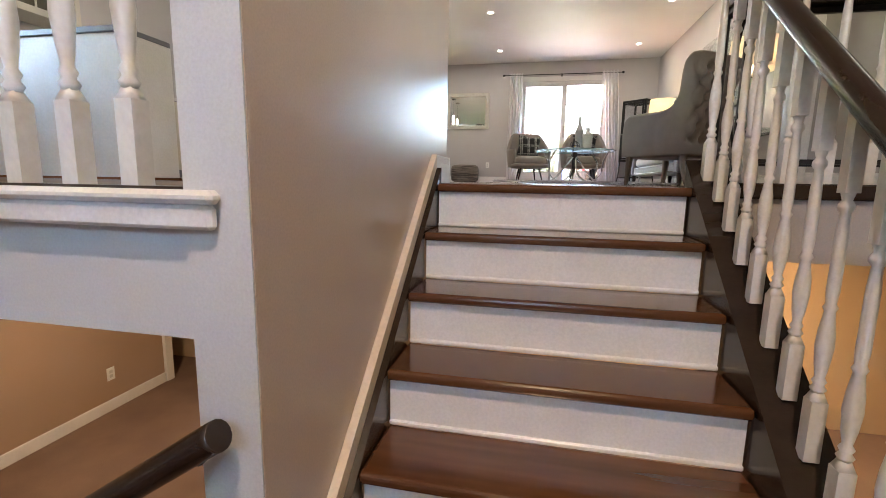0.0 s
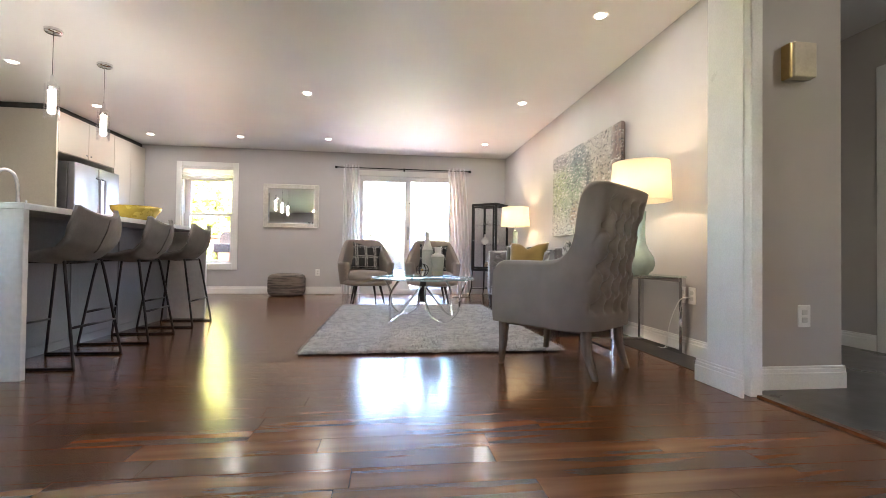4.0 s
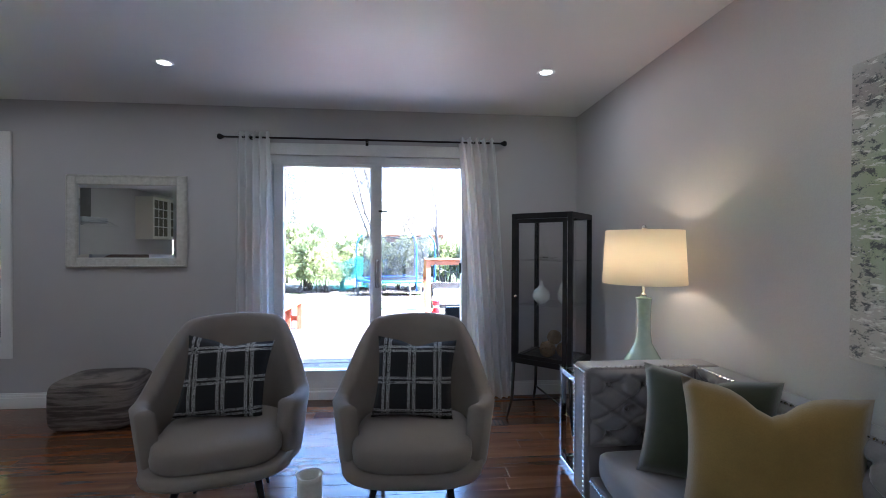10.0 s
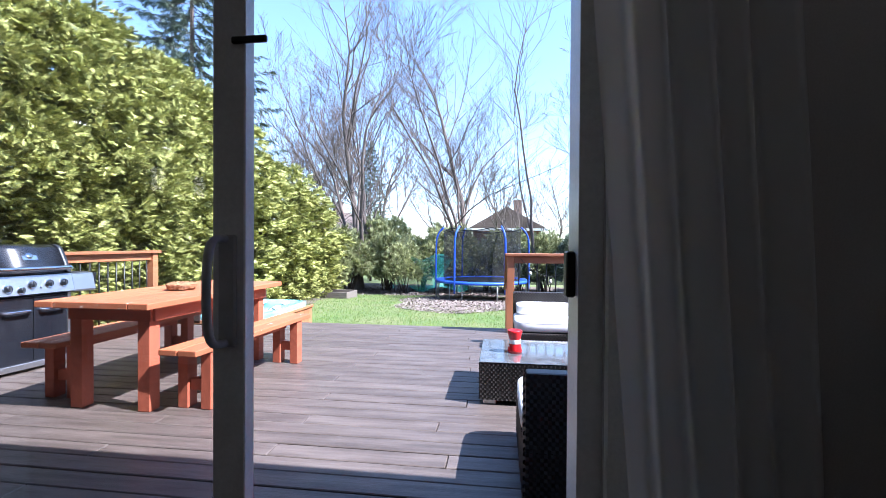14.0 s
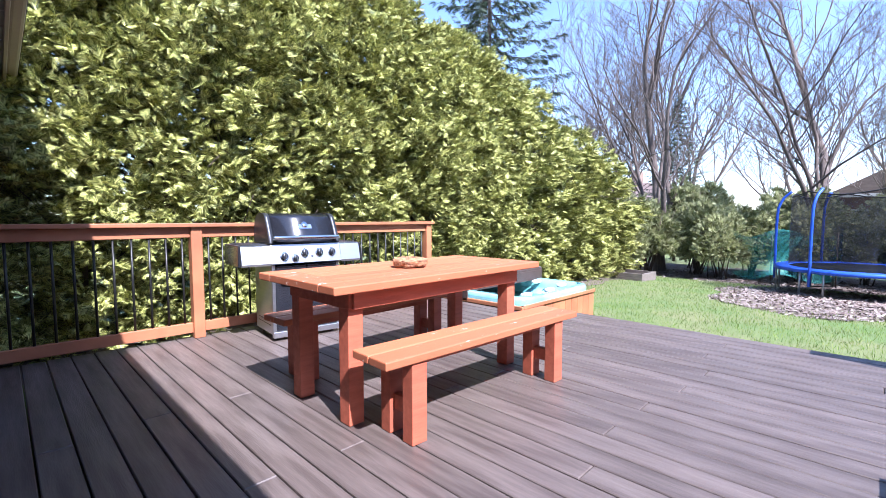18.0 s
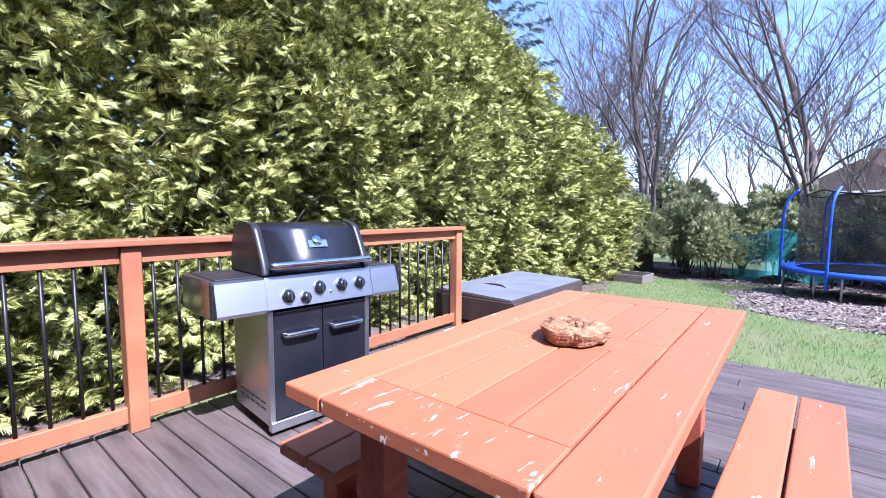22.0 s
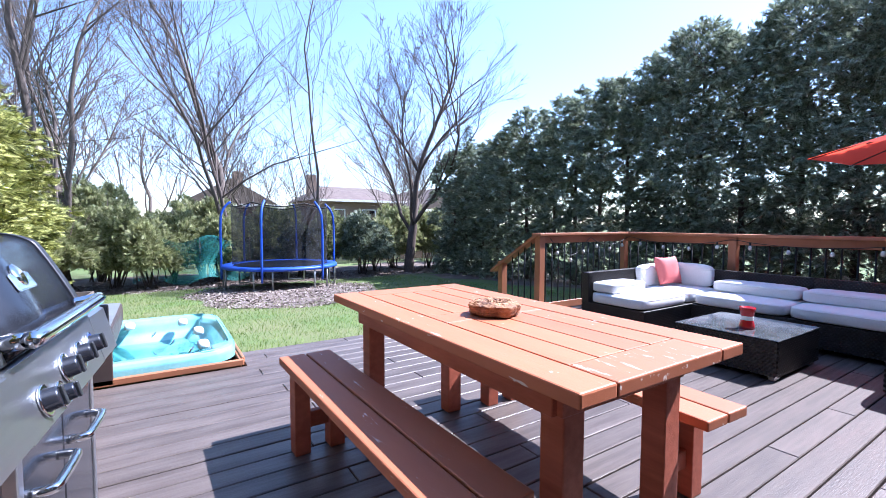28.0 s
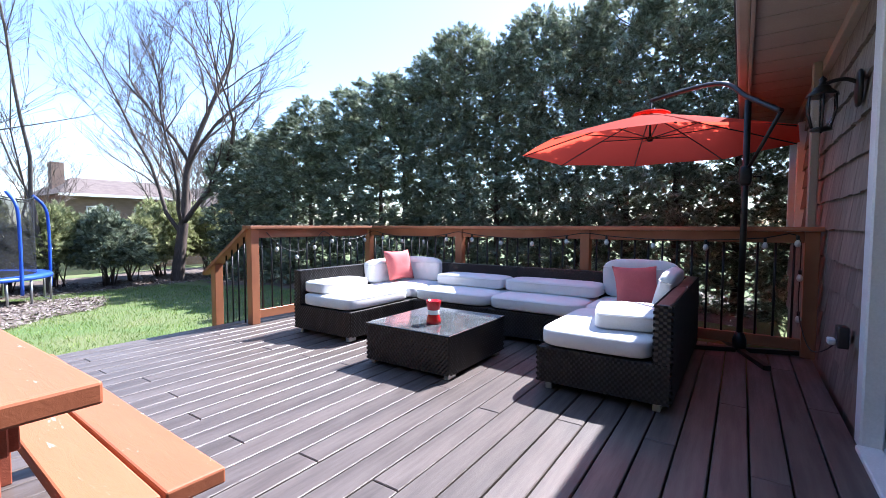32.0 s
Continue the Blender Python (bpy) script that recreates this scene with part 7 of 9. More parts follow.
def tubfn(u, v):
    a = 2 * math.pi * u
    cx, cy, hx, hy = (TX0 + TX1) / 2, (TY0 + TY1) / 2, (TX1 - TX0) / 2, (TY1 - TY0) / 2
    prof = [(1.0, -0.10), (1.0, -0.035), (0.985, -0.008), (0.95, 0.0), (0.90, -0.006), (0.86, -0.05), (0.83, -0.14), (0.74, -0.20), (0.66, -0.30), (0.56, -0.46), (0.30, -0.50), (0.0, -0.50)]
    f = v * (len(prof) - 1)
    i = min(int(f), len(prof) - 2)
    k = f - i
    r, z = prof[i][0] + (prof[i + 1][0] - prof[i][0]) * k, prof[i][1] + (prof[i + 1][1] - prof[i][1]) * k
    ex = 0.30 if r > 0.8 else 0.30 + 0.35 * (0.8 - r)
    wav = 1 + (0.06 * math.cos(a * 6 + 0.5) if 0.4 < r < 0.93 else 0)
    c, s = math.cos(a), math.sin(a)
    return Vector((cx + hx * r * wav * math.copysign(abs(c) ** ex, c), cy + hy * r * wav * math.copysign(abs(s) ** ex, s), TZ + z))


grid(bm, tubfn, 96, 44, True)
bmesh.ops.remove_doubles(bm, verts=bm.verts, dist=1e-4)
part("shell", bm, acryl, tub)
water = pane_glass("tub_water", 1.8, (0.72, 0.94, 0.95))
part("water", box(B(), TX0 + 0.22, TX1 - 0.22, TY0 + 0.20, TY1 - 0.20, TZ - 0.215, TZ - 0.21), water, tub, shadow=False)
for k in range(11):
    w = (TY1 - TY0) / 11
    part("skirt_board", box(B(), TX1 - 0.022, TX1 - 0.004, TY0 + k * w + 0.003, TY0 + (k + 1) * w - 0.003, -0.40, TZ - 0.09, 0.003), cedar, tub)
part("skirt_cap", box(B(), TX0, TX1 + 0.01, TY0 - 0.035, TY0 + 0.001, D, TZ - 0.085, 0.006), cedar, tub)
part("skirt_cap", box(B(), TX1 - 0.001, TX1 + 0.02, TY0, TY1, TZ - 0.12, TZ - 0.075, 0.005), cedar, tub)
for x, y in ((-2.04, 15.4), (-2.04, 15.95), (-2.15, 16.45), (-2.6, 16.5)):
    part("headrest", loaf(B(), 0.09, 0.20, 0.06, 3, 20, 10, pose(x, y, TZ - 0.03)), surface("headrest_white", (0.60, 0.66, 0.66), rough=0.5), tub)
for x, y, z in ((-2.12, 15.6, -0.12), (-2.25, 16.1, -0.15), (-2.4, 16.4, -0.12), (-2.3, 15.3, -0.16)):
    part("jet", lathe(B(), [(0.0, 0.0), (0.03, 0.0), (0.035, 0.008), (0.02, 0.012), (0.0, 0.006)], 16, m=pose(x, y, TZ + z, 0, -50, 0)), chrome, tub)
cov = thing("tub_cover", Matrix(), "folded grey-brown vinyl hot tub cover", "hot tub cover")
cover_top = surface("cover_vinyl", (0.155, 0.165, 0.175), (0.125, 0.132, 0.14), 0.5, scale=3, fine=60, bump=0.12)
cover_side = surface("cover_brown", (0.052, 0.033, 0.027), (0.035, 0.023, 0.019), 0.55, scale=4, fine=60, bump=0.25)
for dz, tilt in ((0.0, 0.0), (0.085, 4.0)):
    bm = B()
    box(bm, -0.95, 0.0, 0.0, 1.80, 0.0, 0.075, 0.012, 2, m=pose(-2.67, 14.97, TZ + 0.005 + dz, 0, 0, 0) @ pose(0, 0, 0, 0, tilt * 0.5, 0))
    part("cover_half", bm, cover_side, cov)
bm = B()
box(bm, -0.94, -0.012, 0.012, 1.79, 0.0, 0.006, 0.002, m=pose(-2.67, 14.97, TZ + 0.168, 0, 2.0, 0))
part("top_sheet", bm, cover_top, cov, "grey upper sheet of the cover")
part("skirt_flap", box(B(), -2.69, -2.665, 14.96, 16.76, TZ - 0.02, TZ + 0.13, 0.004), cover_side, cov)
part("skirt_flap", box(B(), -3.62, -2.63, 14.945, 14.965, D + 0.01, TZ + 0.15, 0.004), cover_side, cov)
bm = B()
tube(bm, curve_pts([(-3.4, 15.5, TZ + 0.182), (-3.3, 15.55, TZ + 0.20), (-3.15, 15.55, TZ + 0.20), (-3.05, 15.5, TZ + 0.178)], 5), 0.012, 8)
part("strap", bm, cover_side, cov)

# ---- wicker lounge ----
rattan = surface("black_rattan", (0.020, 0.017, 0.016), (0.032, 0.028, 0.026), 0.42, scale=6, fine=60, bump=0.2, depth=0.002)


def woven(bm, origin, ux, uz, nrm, w, h, cell=0.03):
    """Over-and-under woven strips on one face."""
    nx, nz = max(2, int(w / cell)), max(2, int(h / (cell * 0.55)))
    for j in range(nz):
        z0 = h * j / nz
        z1 = h * (j + 0.86) / nz
        row = []
        for i in range(nx * 2 + 1):
            x = w * i / (nx * 2)
            o = 0.0045 * math.cos(math.pi * (i / 1.0) + math.pi * (j % 2)) + 0.006
            c = origin + ux * x + nrm * o
            row.append((bm.verts.new(c + uz * z0), bm.verts.new(c + uz * z1)))
        for a, b in zip(row, row[1:]):
            bm.faces.new((a[0], b[0], b[1], a[1]))
    return bm


def wicker_block(name, t, x0, x1, y0, y1, z0, z1, faces="xXyY"):
    """A solid with a woven skin on the faces asked for."""
    p = part(name, box(B(), x0, x1, y0, y1, z0, z1, 0.012, 2), rattan, t)
    bm = B()
    Z = Vector((0, 0, 1))
    if "x" in faces:
        woven(bm, Vector((x0, y1, z0)), Vector((0, -1, 0)), Z, Vector((-1, 0, 0)), y1 - y0, z1 - z0)
    if "X" in faces:
        woven(bm, Vector((x1, y0, z0)), Vector((0, 1, 0)), Z, Vector((1, 0, 0)), y1 - y0, z1 - z0)
    if "y" in faces:
        woven(bm, Vector((x0, y0, z0)), Vector((1, 0, 0)), Z, Vector((0, -1, 0)), x1 - x0, z1 - z0)
    if "Y" in faces:
        woven(bm, Vector((x1, y1, z0)), Vector((-1, 0, 0)), Z, Vector((0, 1, 0)), x1 - x0, z1 - z0)
    part("weave", bm, rattan, p)
    return p


cushion_white = surface("cushion_white", (0.72, 0.71, 0.70), (0.66, 0.65, 0.64), 0.85, scale=5, fine=160, bump=0.25, depth=0.003)
coral = surface("coral_cloth", (0.62, 0.16, 0.15), (0.55, 0.13, 0.125), 0.85, scale=5, fine=160, bump=0.25)
foot_grey = surface("foot_alu", (0.5, 0.5, 0.5), rough=0.4, metal=0.7)
SX0, SX1, SY0, SY1 = 1.65, 3.27, 11.20, 14.44
SB, SH, AH = 0.05, 0.27, 0.60


def section(name, label, x0, x1, y0, y1, backs, feet=True):
    t = thing(name, pose(0, 0, D), label, "outdoor sofa", "modular wicker sofa")
    wicker_block("seat_base", t, x0 + 0.004, x1 - 0.004, y0 + 0.004, y1 - 0.004, SB, SH)
    for s in backs:
        b = {"x": (x0 + 0.004, x0 + 0.085, y0 + 0.004, y1 - 0.004), "X": (x1 - 0.085, x1 - 0.004, y0 + 0.004, y1 - 0.004), "y": (x0 + 0.004, x1 - 0.004, y0 + 0.004, y0 + 0.085), "Y": (x0 + 0.004, x1 - 0.004, y1 - 0.085, y1 - 0.004)}[s]
        wicker_block("back_panel", t, *b, SH + 0.001, AH)
    if feet:
        for x in (x0 + 0.07, x1 - 0.07):
            for y in (y0 + 0.07, y1 - 0.07):
                part("foot", box(B(), x - 0.045, x + 0.045, y - 0.02, y + 0.02, 0.0, SB, 0.003), foot_grey, t, "grey metal foot")
    return t


section("sofa_module", "black woven rattan end seat with white cushions", SX0, SX0 + 0.86, SY1 - 0.76, SY1, "Y")
section("sofa_module", "black woven rattan corner seat", SX0 + 0.86, SX1, SY1 - 0.76, SY1, "YX")
section("sofa_module", "black woven rattan middle seat", SX0 + 0.86, SX1, SY0 + 0.76 + 0.86, SY1 - 0.76, "X")
section("sofa_module", "black woven rattan middle seat", SX0 + 0.86, SX1, SY0 + 0.76, SY0 + 0.76 + 0.86, "X")
section("sofa_module", "black woven rattan corner seat", SX0 + 0.86, SX1, SY0, SY0 + 0.76, "yX")
section("sofa_module", "black woven rattan end seat with white cushions", SX0 - 0.05, SX0 + 0.86, SY0, SY0 + 0.76, "y")


def seat_pad(name, x0, x1, y0, y1, z0, h, label, m=None, e=7):
    t = thing(name, pose((x0 + x1) / 2, (y0 + y1) / 2, D + z0 + h / 2) @ (m or Matrix()), label, "cushion", "white lounge cushions")
    part("cover", loaf(B(), x1 - x0, y1 - y0, h, e, 44, 18, puff=0.10), cushion_white, t)
    part("piping", tube(B(), [Vector(((x1 - x0) / 2 * 0.985 * math.copysign(abs(math.cos(a)) ** (2 / e), math.cos(a)), (y1 - y0) / 2 * 0.985 * math.copysign(abs(math.sin(a)) ** (2 / e), math.sin(a)), h * 0.30)) for a in [k * math.pi / 24 + 0.03 for k in range(48)]], 0.005, 6, True), cushion_white, t)
    return t


PZ = SH + 0.002
seat_pad("seat_cushion", SX0 - 0.01, SX0 + 0.855, SY1 - 0.75, SY1 - 0.09, PZ, 0.12, "white seat cushion on black rattan")
seat_pad("seat_cushion", SX0 + 0.865, SX1 - 0.09, SY1 - 0.75, SY1 - 0.09, PZ, 0.12, "white corner seat cushion")
seat_pad("seat_cushion", SX0 + 0.85, SX1 - 0.09, SY0 + 0.76 + 0.865, SY1 - 0.765, PZ, 0.12, "white seat cushion on black rattan")
seat_pad("seat_cushion", SX0 + 0.85, SX1 - 0.09, SY0 + 0.765, SY0 + 0.76 + 0.855, PZ, 0.12, "white seat cushion on black rattan")
seat_pad("seat_cushion", SX0 + 0.865, SX1 - 0.09, SY0 + 0.09, SY0 + 0.75, PZ, 0.12, "white corner seat cushion")
seat_pad("seat_cushion", SX0 - 0.06, SX0 + 0.855, SY0 + 0.09, SY0 + 0.76, PZ, 0.12, "white seat cushion on black rattan")
BZ = PZ + 0.12
# fallen and standing back cushions
seat_pad("back_cushion", SX0 + 0.02, SX0 + 0.62, SY1 - 0.40, SY1 - 0.10, BZ, 0.11, "white back cushion lying on the seat")
seat_pad("back_cushion", SX1 - 0.42, SX1 - 0.10, SY0 + 0.76 + 0.88, SY1 - 0.80, BZ, 0.12, "white back cushion slumped on the seat")
seat_pad("back_cushion", SX1 - 0.43, SX1 - 0.10, SY0 + 0.72, SY0 + 0.76 + 0.86, BZ, 0.12, "white back cushion slumped on the seat")
seat_pad("back_cushion", SX0 + 0.10, SX0 + 0.62, SY0 + 0.12, SY0 + 0.50, BZ, 0.11, "white back cushion lying on the seat", pose(0, 0, 0, 0, 0, 12))
seat_pad("back_cushion", SX0 + 0.82, SX0 + 1.36, SY1 - 0.21, SY1 - 0.10, BZ, 0.25, "white back cushion leaning on the rattan back", pose(0, 0, 0.0, -8, 0, 0), 5)
seat_pad("back_cushion", SX1 - 0.21, SX1 - 0.10, SY1 - 0.70, SY1 - 0.14, BZ, 0.26, "white back cushion in the corner", None, 5)
seat_pad("back_cushion", SX1 - 0.21, SX1 - 0.10, SY0 + 0.12, SY0 + 0.74, BZ, 0.33, "white back cushion in the corner", None, 5)
seat_pad("back_cushion", SX0 + 0.75, SX0 + 1.42, SY0 + 0.10, SY0 + 0.22, BZ, 0.30, "white back cushion leaning on the rattan back", pose(0, 0, 0.0, 14, 0, 0), 5)
for x, y, r in ((SX0 + 1.20, SY1 - 0.30, -8), (SX1 - 0.36, SY0 + 0.42, -55)):
    t = thing("coral_cushion", pose(x, y, D + BZ + (0.185 if r > -20 else 0.13), -18, 0, r), "coral pink scatter cushion", "cushion", "coral cushions")
    part("cover", pillow(B(), 0.38, 0.35, 0.13), coral, t)

ct = thing("wicker_table", pose(1.755, 12.835, D), "low black rattan table with a glass top", "coffee table")
wicker_block("body", ct, -0.395, 0.395, -0.365, 0.365, 0.035, 0.295)
part("glass_top", box(B(), -0.405, 0.405, -0.375, 0.375, 0.298, 0.306, 0.003), surface("frosted_top", (0.055, 0.06, 0.065), (0.11, 0.115, 0.12), 0.09, scale=14, fine=70, bump=0.05, coat=0.5, roughvar=0.05), ct, "mottled glass top")
for x in (-0.33, 0.33):
    for y in (-0.33, 0.33):
        part("foot", box(B(), x - 0.045, x + 0.045, y - 0.02, y + 0.02, 0.0, 0.036, 0.003), foot_grey, ct)
t = thing("red_lantern", pose(1.61, 12.77, D + 0.307), "red waisted glass candle lantern with a white band", "lantern")
red_glass = surface("red_glass", (0.50, 0.012, 0.015), (0.42, 0.01, 0.012), 0.12, scale=8, fine=60, bump=0.02, coat=0.5, roughvar=0.05)
part("body", lathe(B(), [(0.0, 0.0), (0.055, 0.0), (0.056, 0.02), (0.042, 0.07), (0.038, 0.085), (0.044, 0.10), (0.056, 0.155), (0.057, 0.17), (0.05, 0.17), (0.036, 0.09)], 28), red_glass, t)
part("band", lathe(B(), [(0.0435, 0.068), (0.0445, 0.07), (0.041, 0.085), (0.0445, 0.10), (0.0435, 0.102)], 28), trim_white, t, "white band at the waist")

# ---- umbrella ----
umb_cloth = cloth_through("umbrella_red", (0.90, 0.085, 0.045), 0.72)
um = thing("cantilever_umbrella", Matrix(), "open red cantilever umbrella on a dark pole", "umbrella")
PX, PY = 3.30, 10.90
HX, HY, HZ = 4.75, 11.85, 2.38
part("pole", tube(B(), [(PX, PY, D + 0.06), (PX, PY, 2.06)], 0.024, 14), black_metal, um)
bs = part("base", lathe(B(), [(0.05, D + 0.02), (0.05, D + 0.10), (0.03, D + 0.16)], 16, (PX, PY, 0)), black_metal, um)
for a in (20, 110, 200, 290):
    c, s = math.cos(radians(a)), math.sin(radians(a))
    part("base_arm", box(B(), 0.03, 0.50, -0.025, 0.025, D, D + 0.035, 0.004, m=pose(PX, PY, 0, 0, 0, a)), black_metal, bs)
dv = Vector((HX - PX, HY - PY, 0)).normalized()
arm_pts = curve_pts([Vector((PX, PY, 1.88)) - dv * 0.36, Vector((PX, PY, 2.08)), Vector((PX, PY, 2.33)) + dv * 0.45, Vector((HX, HY, HZ + 0.16))], 8)
part("arm", tube(B(), arm_pts, 0.020, 10), black_metal, um)
part("brace", tube(B(), [Vector((PX, PY, 1.48)), Vector((PX, PY, 1.88)) - dv * 0.36], 0.014, 8), black_metal, um)
part("crank_box", loaf(B(), 0.09, 0.09, 0.16, 4, 20, 10, pose(PX, PY, 1.46)), black_metal, um)
part("crank_handle", tube(B(), [(PX, PY - 0.05, 1.45), (PX, PY - 0.10, 1.45), (PX + 0.07, PY - 0.10, 1.42)], 0.007, 8), black_metal, um)
part("hanger", tube(B(), [(HX, HY, HZ + 0.17), (HX, HY, HZ - 0.30)], 0.014, 10), black_metal, um)
part("hub", lathe(B(), [(0.02, -0.05), (0.035, -0.04), (0.035, 0.0), (0.02, 0.01)], 14, (HX, HY, HZ - 0.27)), black_metal, um)
bm = B()
rim = []
apex = [bm.verts.new((HX + 0.10 * math.cos(k * math.pi / 4 + 0.3), HY + 0.10 * math.sin(k * math.pi / 4 + 0.3), HZ)) for k in range(8)]
NR = 6
seam = [[apex[k]] + [bm.verts.new((HX + r * math.cos(k * math.pi / 4 + 0.3), HY + r * math.sin(k * math.pi / 4 + 0.3), HZ - 0.42 * (r / 1.5) ** 1.15)) for r in [0.10 + 1.40 * (i + 1) / NR for i in range(NR)]] for k in range(8)]
mid = [[bm.verts.new((HX + r * math.cos((k + 0.5) * math.pi / 4 + 0.3), HY + r * math.sin((k + 0.5) * math.pi / 4 + 0.3), HZ - 0.42 * (r / 1.5) ** 1.15 - 0.02 * r)) for r in [(0.10 + 1.40 * i / NR) * 0.924 for i in range(NR + 1)]] for k in range(8)]
for k in range(8):
    for i in range(NR):
        a, b, c = seam[k], mid[k], seam[(k + 1) % 8]
        bm.faces.new((a[i], a[i + 1], b[i + 1], b[i])).smooth = True
        bm.faces.new((b[i], b[i + 1], c[i + 1], c[i])).smooth = True
cn = part("canopy", bm, umb_cloth, um, "bright red canopy cloth")
part("vent_cap", lathe(B(), [(0.22, -0.01), (0.20, 0.012), (0.10, 0.04), (0.0, 0.05)], 8, (HX, HY, HZ), pose(0, 0, 0)), umb_cloth, cn)
for k in range(8):
    a = k * math.pi / 4 + 0.3
    c, s = math.cos(a), math.sin(a)
    rb = part("rib", tube(B(), [(HX + r * c, HY + r * s, HZ - 0.42 * (r / 1.5) ** 1.15 - 0.012) for r in (0.05, 0.5, 1.0, 1.49)], 0.007, 6), black_metal, um)
    part("strut", tube(B(), [(HX + 0.03 * c, HY + 0.03 * s, HZ - 0.28), (HX + 0.72 * c, HY + 0.72 * s, HZ - 0.20)], 0.006, 6), black_metal, rb)

# ---- wall lantern, cable, string lights ----
wl = thing("wall_lantern", pose(2.25, OUT + 0.012, 1.80), "black coach lantern on the house wall", "wall lamp")
part("back_plate", loaf(B(), 0.12, 0.03, 0.20, 3, 20, 10), black_metal, wl)
part("bracket", tube(B(), curve_pts([(0, 0.0, 0.03), (0, 0.06, 0.06), (0, 0.13, 0.05), (0, 0.15, 0.02)], 6), 0.011, 10), black_metal, wl)
part("cap", lathe(B(), [(0.075, -0.02), (0.07, -0.005), (0.045, 0.015), (0.040, 0.03), (0.022, 0.04), (0.014, 0.06), (0.020, 0.07), (0.0, 0.095)], 8, (0, 0.15, 0.0)), black_metal, wl)
bm = B()
for k in range(6):
    a = k * math.pi / 3
    tube(bm, [(0.066 * math.cos(a), 0.15 + 0.066 * math.sin(a), -0.02), (0.070 * math.cos(a), 0.15 + 0.070 * math.sin(a), -0.10), (0.045 * math.cos(a), 0.15 + 0.045 * math.sin(a), -0.20)], 0.005, 6)
lathe(bm, [(0.05, -0.21), (0.05, -0.195), (0.0, -0.19)], 12, (0, 0.15, 0))
lathe(bm, [(0.0, -0.225), (0.012, -0.215), (0.05, -0.21)], 12, (0, 0.15, 0))
part("cage", bm, black_metal, wl)
part("glass", lathe(B(), [(0.060, -0.022), (0.064, -0.10), (0.040, -0.195)], 12, (0, 0.15, 0)), gl, wl, shadow=False)
sb = thing("string_lights", Matrix(), "black cord of small clear bulbs draped on the railing", "string lights")
bulb_clear = surface("bulb_frost", (0.70, 0.68, 0.62), rough=0.15, bump=0)
lit = glowing("bulb_lit", (1.0, 0.80, 0.52), 0.9)
pts = []
for a, b, sag, n in (((1.75, 15.02, D + 0.955), (2.5, 15.02, D + 0.955), 0.22, 6), ((2.5, 15.02, D + 0.955), (3.34, 15.02, D + 0.955), 0.10, 6), ((3.34, 15.0, D + 0.955), (3.34, 13.65, D + 0.955), 0.07, 8), ((3.34, 13.65, D + 0.955), (3.34, 12.18, D + 0.955), 0.06, 8), ((3.34, 12.18, D + 0.955), (3.34, 10.55, D + 0.955), 0.05, 8)):
    for i in range(n):
        f = i / n
        p = Vector(a).lerp(Vector(b), f)
        pts.append(p - Vector((0, 0, sag * 4 * f * (1 - f))))
pts += [Vector((3.34, 10.55, D + 0.955)), Vector((3.33, 10.53, 0.72)), Vector((3.32, 10.53, 0.40)), Vector((2.8, 10.52, 0.25)), Vector((2.45, 10.49, 0.30)), Vector((2.22, 10.44, 0.43))]
part("cord", tube(B(), curve_pts(pts, 3), 0.0045, 6), black_metal, sb)
for i, p in enumerate(pts[1:-3]):
    if i % 2 == 0 or i > 34:
        part("socket", lathe(B(), [(0.010, 0.0), (0.012, -0.012), (0.011, -0.035)], 10, p), black_metal, sb)
        part("bulb", lathe(B(), [(0.009, -0.035), (0.019, -0.052), (0.022, -0.068), (0.015, -0.085), (0.0, -0.091)], 12, p), lit if i > 38 else bulb_clear, sb)
t = thing("outdoor_outlet", pose(2.20, OUT + 0.012, 0.45), "weatherproof outlet cover with a plug", "outlet")
part("box", box(B(), -0.045, 0.045, 0.0, 0.05, -0.06, 0.06, 0.008, 2), grill_grey, t)
part("plug", box(B(), -0.012, 0.05, 0.05, 0.085, -0.05, -0.015, 0.006), trim_white, t)
dn = thing("downspout", Matrix(), "beige rainwater downspout beside the railing", "downspout")
part("pipe", box(B(), 3.60, 3.68, 10.42, 10.48, -0.3, 2.36, 0.008), soffit_paint, dn)

# ---- plants ----
def leafy(name, c1, c2, c3, through_part=0.25):
    m, n, l, b = nodes_of(name)
    geo = n.new("ShaderNodeNewGeometry")
    col = ramp_of(n, l, geo.outputs["Random Per Island"], [(0.0, c1), (0.45, c2), (1.0, c3)])
    big = noise_of(n, l, 3.2, 4.0)
    hs = n.new("ShaderNodeHueSaturation")
    mr = n.new("ShaderNodeMapRange")
    mr.inputs[1].default_value, mr.inputs[2].default_value, mr.inputs[3].default_value, mr.inputs[4].default_value = 0.3, 0.7, 0.6, 1.4
    l.new(big, mr.inputs[0])
    l.new(mr.outputs[0], hs.inputs["Value"])
    l.new(col, hs.inputs["Color"])
    l.new(hs.outputs["Color"], b.inputs["Base Color"])
    b.inputs["Roughness"].default_value = 0.5
    b.inputs["Specular IOR Level"].default_value = 0.18
    t, mx = n.new("ShaderNodeBsdfTranslucent"), n.new("ShaderNodeMixShader")
    l.new(hs.outputs["Color"], t.inputs["Color"])
    mx.inputs[0].default_value = through_part
    l.new(b.outputs[0], mx.inputs[1])
    l.new(t.outputs[0], mx.inputs[2])
    l.new(mx.outputs[0], n["Material Output"].inputs["Surface"])
    MATS[name] = m
    return m


